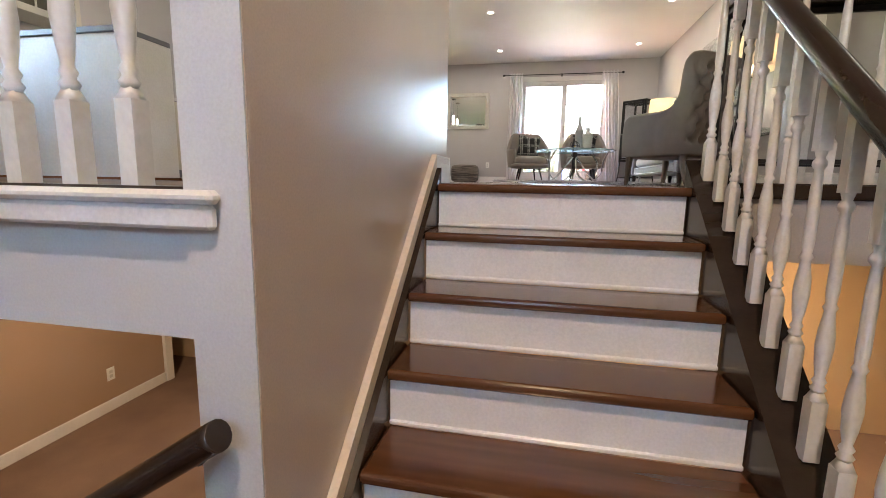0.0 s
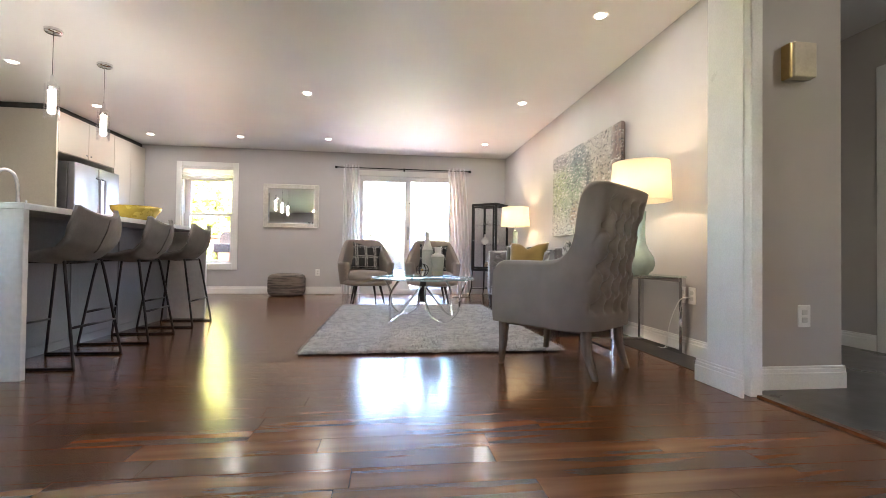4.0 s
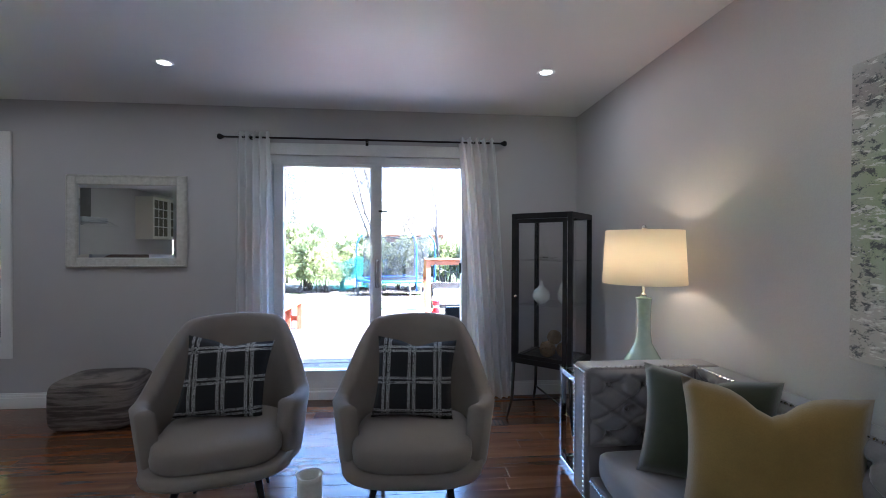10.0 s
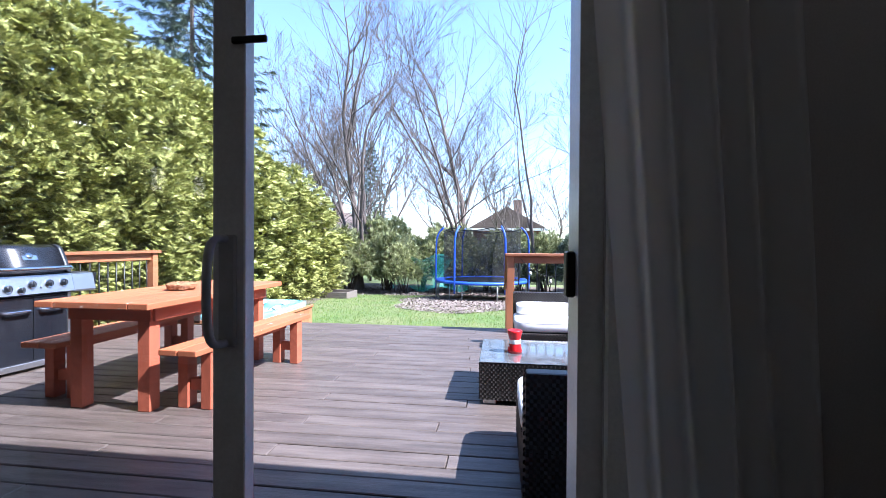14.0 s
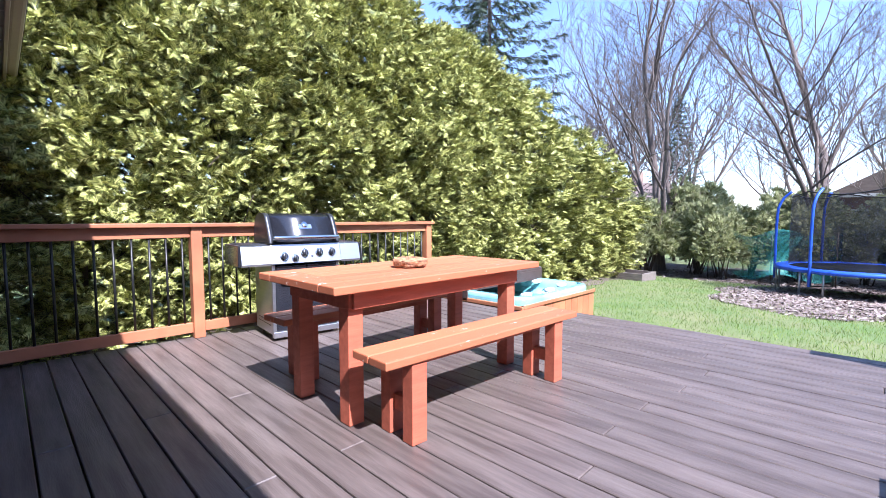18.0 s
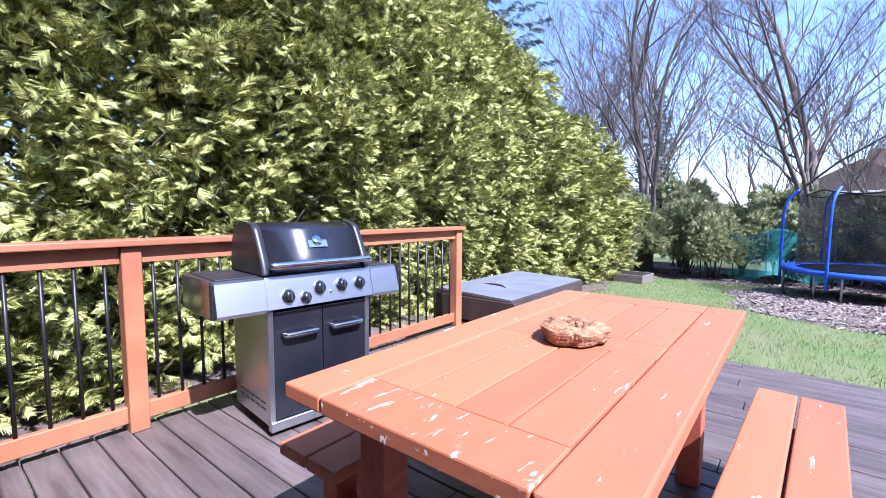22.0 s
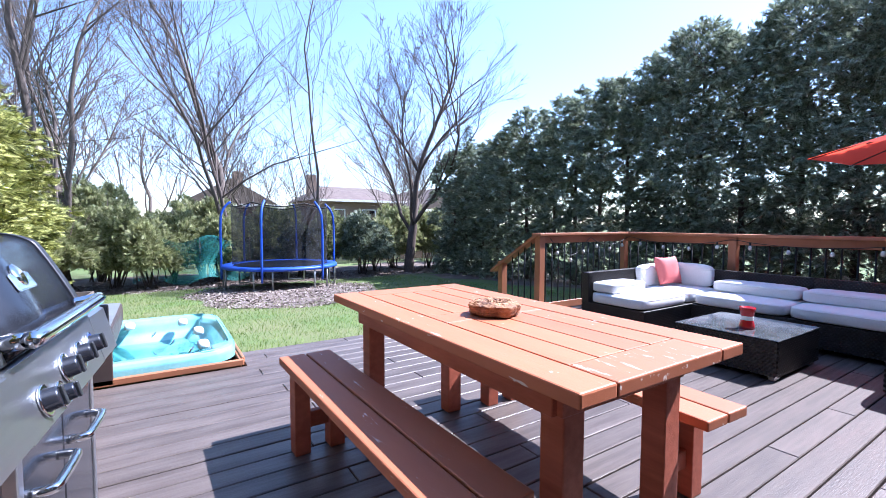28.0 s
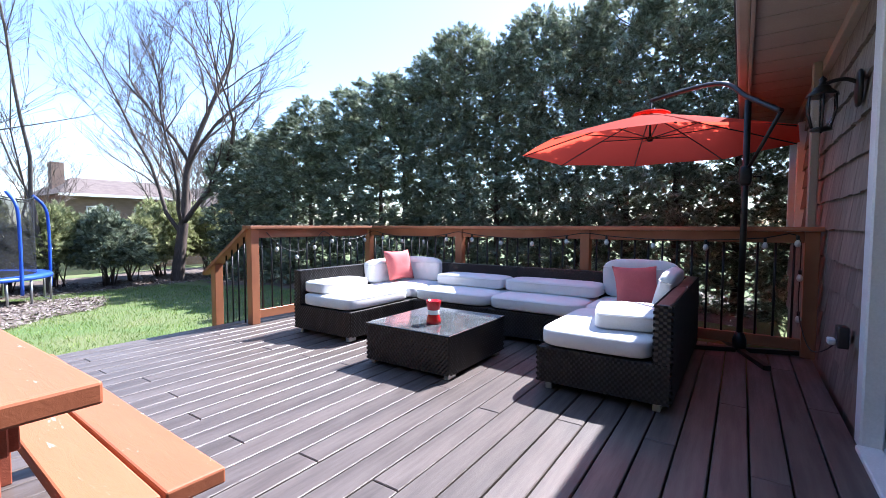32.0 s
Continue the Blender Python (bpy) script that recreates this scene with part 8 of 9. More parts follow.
# cedar leaves in two tones: sun and shade are put into the colours
hedge_sunlit = leafy("cedar_leaf_sunlit", (0.05, 0.062, 0.018), (0.235, 0.25, 0.06), (0.60, 0.58, 0.21), 0.18)
hedge_shaded = leafy("cedar_leaf_shaded", (0.06, 0.075, 0.045), (0.16, 0.19, 0.12), (0.40, 0.43, 0.31), 0.36)
shrub_leaf = leafy("shrub_leaf", (0.13, 0.15, 0.06), (0.28, 0.30, 0.13), (0.45, 0.44, 0.25), 0.45)
spruce_leaf = leafy("spruce_leaf", (0.035, 0.05, 0.034), (0.075, 0.10, 0.066), (0.14, 0.17, 0.12), 0.25)
bark = surface("bark_grey", (0.15, 0.115, 0.098), (0.085, 0.066, 0.055), 0.9, scale=8, fine=40, bump=0.7, depth=0.01, stretch=(3, 3, 0.6))
bark_dark = surface("bark_brown", (0.11, 0.075, 0.06), (0.06, 0.042, 0.034), 0.9, scale=8, fine=40, bump=0.6, depth=0.01, stretch=(3, 3, 0.6))


def frond_template(length, width, pairs, slim=0.085):
    """A flat cedar spray: a stem with slim leaflets to both sides."""
    v, f = [], []
    def leaf(bx, by, tx, ty, w):
        dx, dy = tx - bx, ty - by
        L = math.hypot(dx, dy)
        nx, ny = -dy / L * w, dx / L * w
        k = len(v)
        v.extend([(bx + nx, by + ny, 0.003), (tx, ty, -0.005), (bx - nx, by - ny, 0.003)])
        f.append((k, k + 1, k + 2))
    leaf(0, 0, 0, length, width * slim * 0.8)
    for i in range(pairs):
        y = length * (0.18 + 0.62 * i / max(1, pairs - 1))
        r = width * (0.95 - 0.5 * i / pairs)
        for s in (-1, 1):
            leaf(0, y - 0.01, s * r * 0.5, y + r * 0.55, width * slim)
    return np.array(v), np.array(f)


def scatter(tv, tf, places, dirs, ups, sizes):
    """Joined copies of a template, each at a place with its own y-axis and normal."""
    y = dirs / np.linalg.norm(dirs, axis=1, keepdims=True)
    z = ups - (ups * y).sum(1, keepdims=True) * y
    z /= np.linalg.norm(z, axis=1, keepdims=True) + 1e-9
    x = np.cross(y, z)
    R = np.stack([x, y, z], 2) * sizes[:, None, None]
    V = np.einsum("nij,kj->nki", R, tv) + places[:, None, :]
    F = tf[None] + (np.arange(len(places)) * len(tv))[:, None, None]
    return V.reshape(-1, 3), F.reshape(-1, 3)


def soup(name, V, F, mat, parent=None):
    me = bpy.data.meshes.new(name)
    me.vertices.add(len(V))
    me.vertices.foreach_set("co", np.ascontiguousarray(V, np.float32).ravel())
    me.loops.add(len(F) * 3)
    me.loops.foreach_set("vertex_index", np.ascontiguousarray(F, np.int32).ravel())
    me.polygons.add(len(F))
    me.polygons.foreach_set("loop_start", np.arange(0, len(F) * 3, 3, dtype=np.int32))
    me.update(calc_edges=True)
    me.materials.append(mat)
    ob = new(name, me)
    if parent:
        ob.parent = parent
    return ob


def cedar_tree(seed, h, r, n, mat, label, group, sparse=0.0, frond=1.0):
    """Arborvitae: several upright stems and a column of flat drooping sprays with lumps and hollows."""
    rs = np.random.RandomState(seed)
    t = thing("cedar_tree", Matrix(), label, "tree", group)
    bm = B()
    rr = random.Random(seed)
    tube(bm, [(0, 0, -0.2), (0.03, 0.02, h * 0.4), (0.0, 0.05, h * 0.93)], [0.075, 0.05, 0.012], 8)
    for k in range(46):
        z = rr.uniform(0.15, 0.9) * h
        a = rr.uniform(0, 6.28)
        q = r * rr.uniform(0.6, 0.9) * (1 - 0.5 * z / h)
        tube(bm, [(0, 0, z), (q * 0.5 * math.cos(a), q * 0.5 * math.sin(a), z + q * 0.25), (q * math.cos(a), q * math.sin(a), z + q * 0.75)], [0.014, 0.009, 0.004], 5)
    part("trunk", bm, bark_dark, t)
    tv, tf = frond_template(0.120 * frond, 0.092 * frond, 6, 0.06)
    # sprays grow in clusters with hollows between them
    per = 16
    nc = n // per
    z = rs.rand(nc) ** 0.9
    a = rs.rand(nc) * 2 * math.pi
    prof = np.minimum(1.0, 0.72 + 0.6 * z) * np.sqrt(np.clip(1 - np.clip((z - 0.55) / 0.47, 0, 1) ** 2.2, 0.02, 1))
    lump = 0.12 * np.sin(a * 3 + z * 9 + seed) + 0.10 * np.sin(a * 5 - z * 17 + seed * 2) + 0.07 * np.sin(a * 8 + z * 29) + 0.06 * np.sin(a * 13 - z * 47 + seed)
    rad = r * prof * (1 + 1.35 * lump) * (1 - 0.42 * rs.rand(nc) ** 1.8)
    keep = np.sin(a * 4 + z * 23 + seed) + np.sin(a * 7 - z * 31) > -1.6 + sparse
    C = np.stack([rad * np.cos(a), rad * np.sin(a), z * h], 1)[keep]
    lead = np.stack([np.cos(a), np.sin(a), 0.15 + 0.35 * rs.randn(nc)], 1)[keep]
    C, lead = np.repeat(C, per, 0), np.repeat(lead, per, 0)
    m = len(C)
    along = rs.rand(m)
    P = C + lead * (along * 0.24 - 0.12)[:, None] + rs.randn(m, 3) * (0.085 * (1.15 - along))[:, None]
    dirs = lead + rs.randn(m, 3) * 0.55
    ups = rs.randn(m, 3) * 0.7 + np.array([0, 0, 0.6]) + lead * 0.4
    V, F = scatter(tv, tf, P, dirs, ups, 0.7 + 0.75 * rs.rand(m))
    soup("crown", V, F, mat, t)
    return t


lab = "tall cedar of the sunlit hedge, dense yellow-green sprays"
near_cedars = [cedar_tree(s, 5.6, 1.0, 18000, hedge_sunlit, lab, "cedar hedge in the sun") for s in (3, 8, 21)]
far_cedars = [cedar_tree(s, 5.6, 1.0, 5000, hedge_sunlit, lab, "cedar hedge in the sun", 0.0, 1.5) for s in (14, 31)]
# same cedar again, with the hedge's shaded side in its leaf colour
lab2 = "tall cedar of the shaded hedge, shade put into its grey-green leaf colour"
near_shaded = [cedar_tree(s, 5.8, 0.95, 12000, hedge_shaded, lab2, "cedar hedge in the shade", 0.05) for s in (5, 13)]
far_shaded = [cedar_tree(s, 5.8, 0.95, 4200, hedge_shaded, lab2, "cedar hedge in the shade", 0.0, 1.5) for s in (17, 29)]
rr = random.Random(4)
used = set()


def plant(kinds, i, x, y, h, h0):
    """Set the next cedar of a row, the first of each kind being the original."""
    src = kinds[i % len(kinds)]
    m = pose(x, y, ground_z(x, y) - 0.05, 0, 0, rr.uniform(0, 360))
    if src.name in used:
        src = copy_thing(src, m)
    else:
        used.add(src.name)
        src.matrix_world = m
    src.scale = (rr.uniform(0.95, 1.1), rr.uniform(0.95, 1.1), h / h0)


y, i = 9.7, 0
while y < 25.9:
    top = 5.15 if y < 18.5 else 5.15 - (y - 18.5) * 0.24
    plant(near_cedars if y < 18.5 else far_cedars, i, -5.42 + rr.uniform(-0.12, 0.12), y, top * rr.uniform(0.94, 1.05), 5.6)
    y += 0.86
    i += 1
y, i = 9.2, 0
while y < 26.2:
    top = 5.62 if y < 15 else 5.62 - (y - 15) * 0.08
    plant(near_shaded if y < 18.0 else far_shaded, i, 7.75 + rr.uniform(-0.15, 0.15), y, top * rr.uniform(0.93, 1.05), 5.8)
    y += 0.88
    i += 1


def bare_tree(seed, h, trunk, spread, fork, levels, label, mat, lean=(0, 0), bushy=1.0, bole=0.16, twig=0.0045):
    """A leafless tree: a short bole, long rising limbs, and branches that fork again and again."""
    rr = random.Random(seed)
    t = thing("bare_tree", Matrix(), label, "tree")
    limbs = []

    def grow(p, d, length, r, lev):
        n = 3 if lev == 0 else 8 if lev == 1 else 5 if lev == 2 else 3
        pts, rad = [p.copy()], [r]
        q, dd = p.copy(), d.copy()
        wild = 0.05 if lev == 0 else 0.16 if lev == 1 else 0.19
        for i in range(n):
            dd = (dd + Vector((rr.gauss(0, wild), rr.gauss(0, wild), 0.07 + rr.gauss(0, 0.05)))).normalized()
            q = q + dd * (length / n)
            pts.append(q.copy())
            rad.append(max(twig, r * (1 - (0.25 if lev == 0 else 0.85) * (i + 1) / n)))
        limbs.append((lev, pts, rad))
        if lev >= levels:
            return
        kids = fork if lev == 0 else int((13 if lev == 1 else 8 if lev == 2 else 6) * bushy + rr.random())
        for c in range(kids):
            f = rr.uniform(0.7, 1.0) if lev == 0 else rr.uniform(0.22, 1.0)
            i = min(int(f * n), n - 1)
            bp = pts[i].lerp(pts[i + 1], f * n - i)
            dl = (pts[i + 1] - pts[i]).normalized()
            if lev == 0:
                a = 6.283 * (c + rr.uniform(-0.3, 0.3)) / kids
                k = 0.08 if c == 0 else spread * rr.uniform(0.55, 1.25)
                nd = (d + Vector((math.cos(a) * k, math.sin(a) * k, 0.1))).normalized()
                grow(bp, nd, h * (0.86 if c == 0 else rr.uniform(0.55, 0.78)), rad[i] * (0.78 if c == 0 else rr.uniform(0.34, 0.50)), 1)
            else:
                side = Vector((rr.gauss(0, 1), rr.gauss(0, 1), rr.gauss(0, 0.4))).normalized()
                nd = (dl + side * rr.uniform(0.5, 1.1) + Vector((0, 0, 0.12))).normalized()
                grow(bp, nd, length * (1.2 - 0.6 * f) * rr.uniform(0.34, 0.60), max(twig, rad[i] * rr.uniform(0.4, 0.65)), lev + 1)

    grow(Vector((0, 0, -0.3)), Vector((lean[0], lean[1], 1)).normalized(), h * bole + 0.3, trunk, 0)
    big, small = B(), B()
    for lev, pts, rad in limbs:
        tube(big if lev < 2 else small, pts, rad, 9 if lev == 0 else 7 if lev == 1 else 4 if lev == 2 else 3, caps=False)
    part("trunk", big, mat, t)
    part("twig_mass", small, mat, t, "fine bare twigs")
    return t


tr = bare_tree(11, 14.0, 0.27, 0.62, 6, 4, "large leafless maple with spreading grey limbs", bark, bole=0.07)
tr.matrix_world = pose(-4.75, 28.4, -0.95)
tr = bare_tree(27, 13.5, 0.22, 0.62, 5, 4, "leafless maple with upright grey limbs", bark, bole=0.10)
tr.matrix_world = pose(-0.08, 29.1, -0.95)
tr = bare_tree(5, 10.0, 0.085, 0.22, 3, 3, "thin young leafless tree with a slender stem", bark, bole=0.3, bushy=0.8)
tr.matrix_world = pose(3.1, 27.8, -0.95)
tr = bare_tree(42, 10.5, 0.22, 0.95, 5, 4, "spreading leafless ornamental tree with reddish buds", bark_dark, (0.1, 0), bole=0.2)
tr.matrix_world = pose(6.45, 27.4, -0.95)
far = bare_tree(63, 11.5, 0.20, 0.5, 6, 3, "distant leafless tree with a rounded crown", bark, bole=0.15, twig=0.012)
far.matrix_world = pose(-9.5, 36.0, -1.0)
for x, y, r, s in ((-6.5, 38, 60, 1.0), (2.2, 40, 140, 0.75), (10.5, 36, 210, 0.7), (14.0, 41, 300, 0.85), (-14, 40, 20, 1.1), (-2.5, 43, 95, 0.9), (19, 38, 33, 0.7), (6.0, 44, 250, 0.65)):
    o = copy_thing(far, pose(x, y, -1.0, 0, 0, r))
    o.scale = (s, s, s)


def spruce(seed, h, r, label):
    rs = np.random.RandomState(seed)
    rr = random.Random(seed)
    t = thing("spruce_tree", Matrix(), label, "tree")
    bm = B()
    tube(bm, [(0, 0, -0.3), (0, 0, h)], [0.16, 0.01], 8)
    P, Dr, Up = [], [], []
    for k in range(240):
        z = h * (0.12 + 0.87 * (k / 240) ** 0.9)
        L = r * (1 - z / h) ** 0.8 * rr.uniform(0.75, 1.1) + 0.12
        a = k * 2.4 + rr.uniform(-0.3, 0.3)
        c, s = math.cos(a), math.sin(a)
        pts = [Vector((c * L * f, s * L * f, z - 0.32 * L * f + 0.30 * L * f * f)) for f in (0, 0.35, 0.7, 1.0)]
        tube(bm, pts, [0.02, 0.013, 0.008, 0.003], 4)
        for j in range(int(10 + 26 * L)):
            f = rr.uniform(0.15, 1.02)
            i = min(int(f * 3), 2)
            p = pts[i].lerp(pts[i + 1], min(1, f * 3 - i))
            P.append(p + Vector((rr.gauss(0, 0.04), rr.gauss(0, 0.04), rr.gauss(0, 0.03))))
            Dr.append(Vector((c, s, -0.3)) + Vector((rr.gauss(0, 0.5), rr.gauss(0, 0.5), -0.25 + rr.gauss(0, 0.25))))
            Up.append(Vector((rr.gauss(0, 0.4), rr.gauss(0, 0.4), 1)))
    part("trunk", bm, bark_dark, t)
    tv, tf = frond_template(0.28, 0.16, 4)
    V, F = scatter(tv, tf, np.array(P), np.array(Dr), np.array(Up), 0.7 + 0.6 * rs.rand(len(P)))
    soup("crown", V, F, spruce_leaf, t)
    return t


sp_ = spruce(4, 20.0, 4.6, "tall drooping spruce behind the hedge")
sp_.matrix_world = pose(-11.0, 25.8, -1.0)
o = copy_thing(sp_, pose(-14.5, 29.0, -1.0, 0, 0, 80))
o.scale = (0.6, 0.6, 0.75)
o = copy_thing(sp_, pose(-5.8, 33.5, -1.0, 0, 0, 200))
o.scale = (0.45, 0.45, 0.40)
o = copy_thing(sp_, pose(12.2, 31.0, -1.0, 0, 0, 120))
o.scale = (0.45, 0.45, 0.38)


def shrub(seed, r, h, n, mat, label):
    rs = np.random.RandomState(seed)
    rr = random.Random(seed)
    t = thing("shrub", Matrix(), label, "shrub", "shrubs along the back")
    bm = B()
    for k in range(14):
        a, q = rr.uniform(0, 6.28), rr.uniform(0.2, 0.9) * r
        tube(bm, [(rr.gauss(0, 0.1), rr.gauss(0, 0.1), -0.1), (q * 0.4 * math.cos(a), q * 0.4 * math.sin(a), h * 0.4), (q * math.cos(a), q * math.sin(a), h * rr.uniform(0.7, 1.0))], [0.025, 0.015, 0.004], 5)
    part("branching", bm, bark_dark, t)
    u = rs.randn(n, 3)
    u /= np.linalg.norm(u, axis=1, keepdims=True)
    u[:, 2] = np.abs(u[:, 2]) * 1.25 - 0.25
    k = (0.55 + 0.45 * rs.rand(n) ** 0.5) * (1 + 0.22 * np.sin(u[:, 0] * 5 + seed) + 0.18 * np.sin(u[:, 1] * 7 + u[:, 2] * 5))
    P = np.stack([u[:, 0] * r * k, u[:, 1] * r * k, h * 0.48 + u[:, 2] * h * 0.52 * k], 1)
    keep = P[:, 2] > 0.15
    P, u = P[keep], u[keep]
    m = len(P)
    dirs = u + rs.randn(m, 3) * 0.6
    tv, tf = frond_template(0.17, 0.15, 4)
    V, F = scatter(tv, tf, P, dirs, rs.randn(m, 3), 0.7 + 0.8 * rs.rand(m))
    soup("foliage", V, F, mat, t)
    return t


sh1 = shrub(2, 1.15, 2.5, 5200, shrub_leaf, "loose evergreen shrub with pale green leaves")
sh2 = shrub(9, 1.0, 2.3, 4200, hedge_shaded, "dark evergreen shrub under the trees")
sh1.matrix_world = pose(-4.9, 27.6, -1.0)
sh2.matrix_world = pose(4.6, 27.8, -1.0)
for x, y, r, s, w in ((-3.4, 28.2, 40, 0.95, 0), (-1.9, 28.6, 90, 0.9, 0), (-0.6, 28.4, 200, 0.85, 0), (0.9, 28.8, 310, 0.75, 0), (2.3, 28.3, 20, 0.8, 1), (3.4, 28.6, 150, 0.95, 0), (5.4, 28.4, 260, 0.85, 0), (-6.4, 28.2, 120, 1.05, 0), (-7.2, 26.9, 15, 1.1, 0), (-5.6, 26.6, 75, 0.8, 0), (-2.6, 27.6, 160, 0.8, 0), (-1.0, 29.6, 250, 1.1, 0), (-4.0, 30.2, 330, 1.25, 0), (1.8, 29.8, 100, 1.0, 0), (6.6, 29.2, 190, 1.05, 0), (8.2, 28.6, 280, 1.0, 0), (9.2, 27.0, 70, 1.0, 1), (8.6, 25.6, 170, 1.0, 1)):
    o = copy_thing(sh2 if w else sh1, pose(x, y, -1.0, 0, 0, r))
    o.scale = (s, s, s)

# ---- trampoline ----
blue = surface("blue_pad", (0.020, 0.075, 0.46), (0.03, 0.10, 0.52), 0.45, scale=4, fine=60, bump=0.1)
galv = surface("galvanised", (0.42, 0.43, 0.44), (0.36, 0.37, 0.38), 0.4, 0.8, scale=8, fine=80, bump=0.05)
net, _n, _l, _b = nodes_of("safety_net")
_b.inputs["Base Color"].default_value, _b.inputs["Roughness"].default_value = (0.012, 0.012, 0.013, 1), 0.8
_tr, _mx = _n.new("ShaderNodeBsdfTransparent"), _n.new("ShaderNodeMixShader")
_mx.inputs[0].default_value = 0.52
_l.new(_tr.outputs[0], _mx.inputs[1])
_l.new(_b.outputs[0], _mx.inputs[2])
_l.new(_mx.outputs[0], _n["Material Output"].inputs["Surface"])
TCX, TCY, TR, TGZ = 0.84, 25.2, 1.48, -0.80
tp = thing("trampoline", pose(TCX, TCY, TGZ, 0, 0, -14.5) @ Matrix.Diagonal((1.09, 1.09, 1.09, 1)), "round trampoline with blue pads and black safety net", "trampoline")
part("mat", lathe(B(), [(0.0, 0.62), (TR - 0.22, 0.63), (TR - 0.22, 0.626), (0.0, 0.616)], 40), black_metal, tp)
part("frame_ring", tube(B(), [(TR * math.cos(a * math.pi / 20), TR * math.sin(a * math.pi / 20), 0.62) for a in range(40)], 0.025, 8, True), galv, tp)
part("edge_pad", lathe(B(), [(TR - 0.24, 0.645), (TR - 0.20, 0.665), (TR + 0.02, 0.665), (TR + 0.05, 0.64), (TR + 0.05, 0.58), (TR + 0.045, 0.58), (TR + 0.04, 0.635), (TR - 0.24, 0.645)], 48), blue, tp, "blue spring pad")
bm = B()


def netfn(u, v):
    a = 2 * math.pi * u
    sag = 0.10 * abs(math.sin(3 * a)) * v
    return Vector(((TR - 0.22) * math.cos(a), (TR - 0.22) * math.sin(a), 0.66 + v * 1.66 - sag))


grid(bm, netfn, 72, 8, True)
part("net", bm, net, tp, "black mesh safety net")
part("net_border", tube(B(), [netfn(i / 72, 1.0) for i in range(72)], 0.014, 6, True), black_metal, tp)
for k in range(6):
    a = k * math.pi / 3 + 0.25
    c, s = math.cos(a), math.sin(a)
    p = part("net_pole", tube(B(), curve_pts([(TR * 1.03 * c, TR * 1.03 * s, 0.30), (TR * 1.03 * c, TR * 1.03 * s, 1.75), (TR * 0.98 * c, TR * 0.98 * s, 2.15), (TR * 0.86 * c, TR * 0.86 * s, 2.36)], 5), 0.03, 8), blue, tp, "blue foam-sleeved pole")
    for da in (-0.16, 0.16):
        c2, s2 = math.cos(a + da), math.sin(a + da)
        part("leg", tube(B(), [(TR * c2, TR * s2, 0.62), (TR * c2, TR * s2, 0.02)], 0.022, 8), galv, tp)
    part("foot_bar", tube(B(), [(TR * math.cos(a - 0.16), TR * math.sin(a - 0.16), 0.022), (TR * math.cos(a + 0.16), TR * math.sin(a + 0.16), 0.022)], 0.022, 8), galv, tp)

# ---- mulch, planter, grass, litter ----
mulch_mat = surface("bark_mulch", (0.20, 0.155, 0.13), (0.11, 0.08, 0.065), 0.95, scale=5, fine=70, bump=1.0, depth=0.02)
bm = B()


def mulchfn(u, v):
    a = 2 * math.pi * u
    e = 1 + 0.10 * math.sin(a * 3 + 1) + 0.05 * math.sin(a * 7)
    x, y = 0.50 + 2.35 * v * e * math.cos(a), 23.3 + 2.9 * v * e * math.sin(a)
    return Vector((x, y, ground_z(x, y) + 0.006 + 0.035 * (1 - v * v) + 0.012 * noise.noise(Vector((x * 3, y * 3, 0)))))


grid(bm, mulchfn, 64, 20, True)
setting(part("mulch_bed", bm, mulch_mat), "bark mulch bed round the trampoline", "mulch")
bm = B()
grid(bm, lambda u, v: Vector((-8 + 18 * u, 26.3 + 0.5 * math.sin(u * 9) + 0.25 * math.sin(u * 23) + 5 * v, ground_z(0, 27) + 0.008 + 0.02 * noise.noise(Vector((u * 40, v * 12, 0))))), 60, 14)
setting(part("leaf_bed", bm, surface("leaf_litter", (0.17, 0.125, 0.10), (0.085, 0.06, 0.048), 0.95, scale=3, fine=50, bump=1.0, depth=0.03)), "brown leaf litter under the shrubs", "ground")
bm = B()
grid(bm, lambda u, v: Vector((-6.1 + 1.9 * u + 0.2 * math.sin(v * 30), 10.7 + 16 * v, ground_z(0, 10.7 + 16 * v) + 0.010)), 8, 40)
grid(bm, lambda u, v: Vector((6.2 + 3.2 * u + 0.25 * math.sin(v * 27), 10.7 + 15 * v, ground_z(0, 10.7 + 15 * v) + 0.010)), 8, 40)
setting(part("hedge_bed", bm, MATS["leaf_litter"]), "dry litter under the hedges", "ground")


def stuff_bits(name, n, place, size, mat, seed, label, upright=False):
    rs = np.random.RandomState(seed)
    P = np.array([place(*q) for q in rs.rand(n, 2)])
    if upright:
        tv = np.array([(-0.05, 0, 0), (0.05, 0, 0), (0.0, 1.0, 0.0)])
        dirs = np.stack([rs.randn(n) * 0.45, rs.randn(n) * 0.45, np.ones(n)], 1)
        ups = np.stack([rs.randn(n), rs.randn(n), np.zeros(n)], 1)
        tf = np.array([(0, 1, 2)])
    else:
        tv = np.array([(-0.5, -0.18, 0), (0.5, -0.18, 0.05), (0.5, 0.18, 0), (-0.5, 0.18, 0.06)])
        tf = np.array([(0, 1, 2), (0, 2, 3)])
        dirs = rs.randn(n, 3)
        dirs[:, 2] *= 0.3
        ups = np.stack([rs.randn(n) * 0.35, rs.randn(n) * 0.35, np.ones(n)], 1)
    V, F = scatter(tv, tf, P, dirs, ups, size * (0.6 + 0.8 * rs.rand(n)))
    return tagged(soup(name, V, F, mat), label, name.replace("_", " "), "", "stuff")


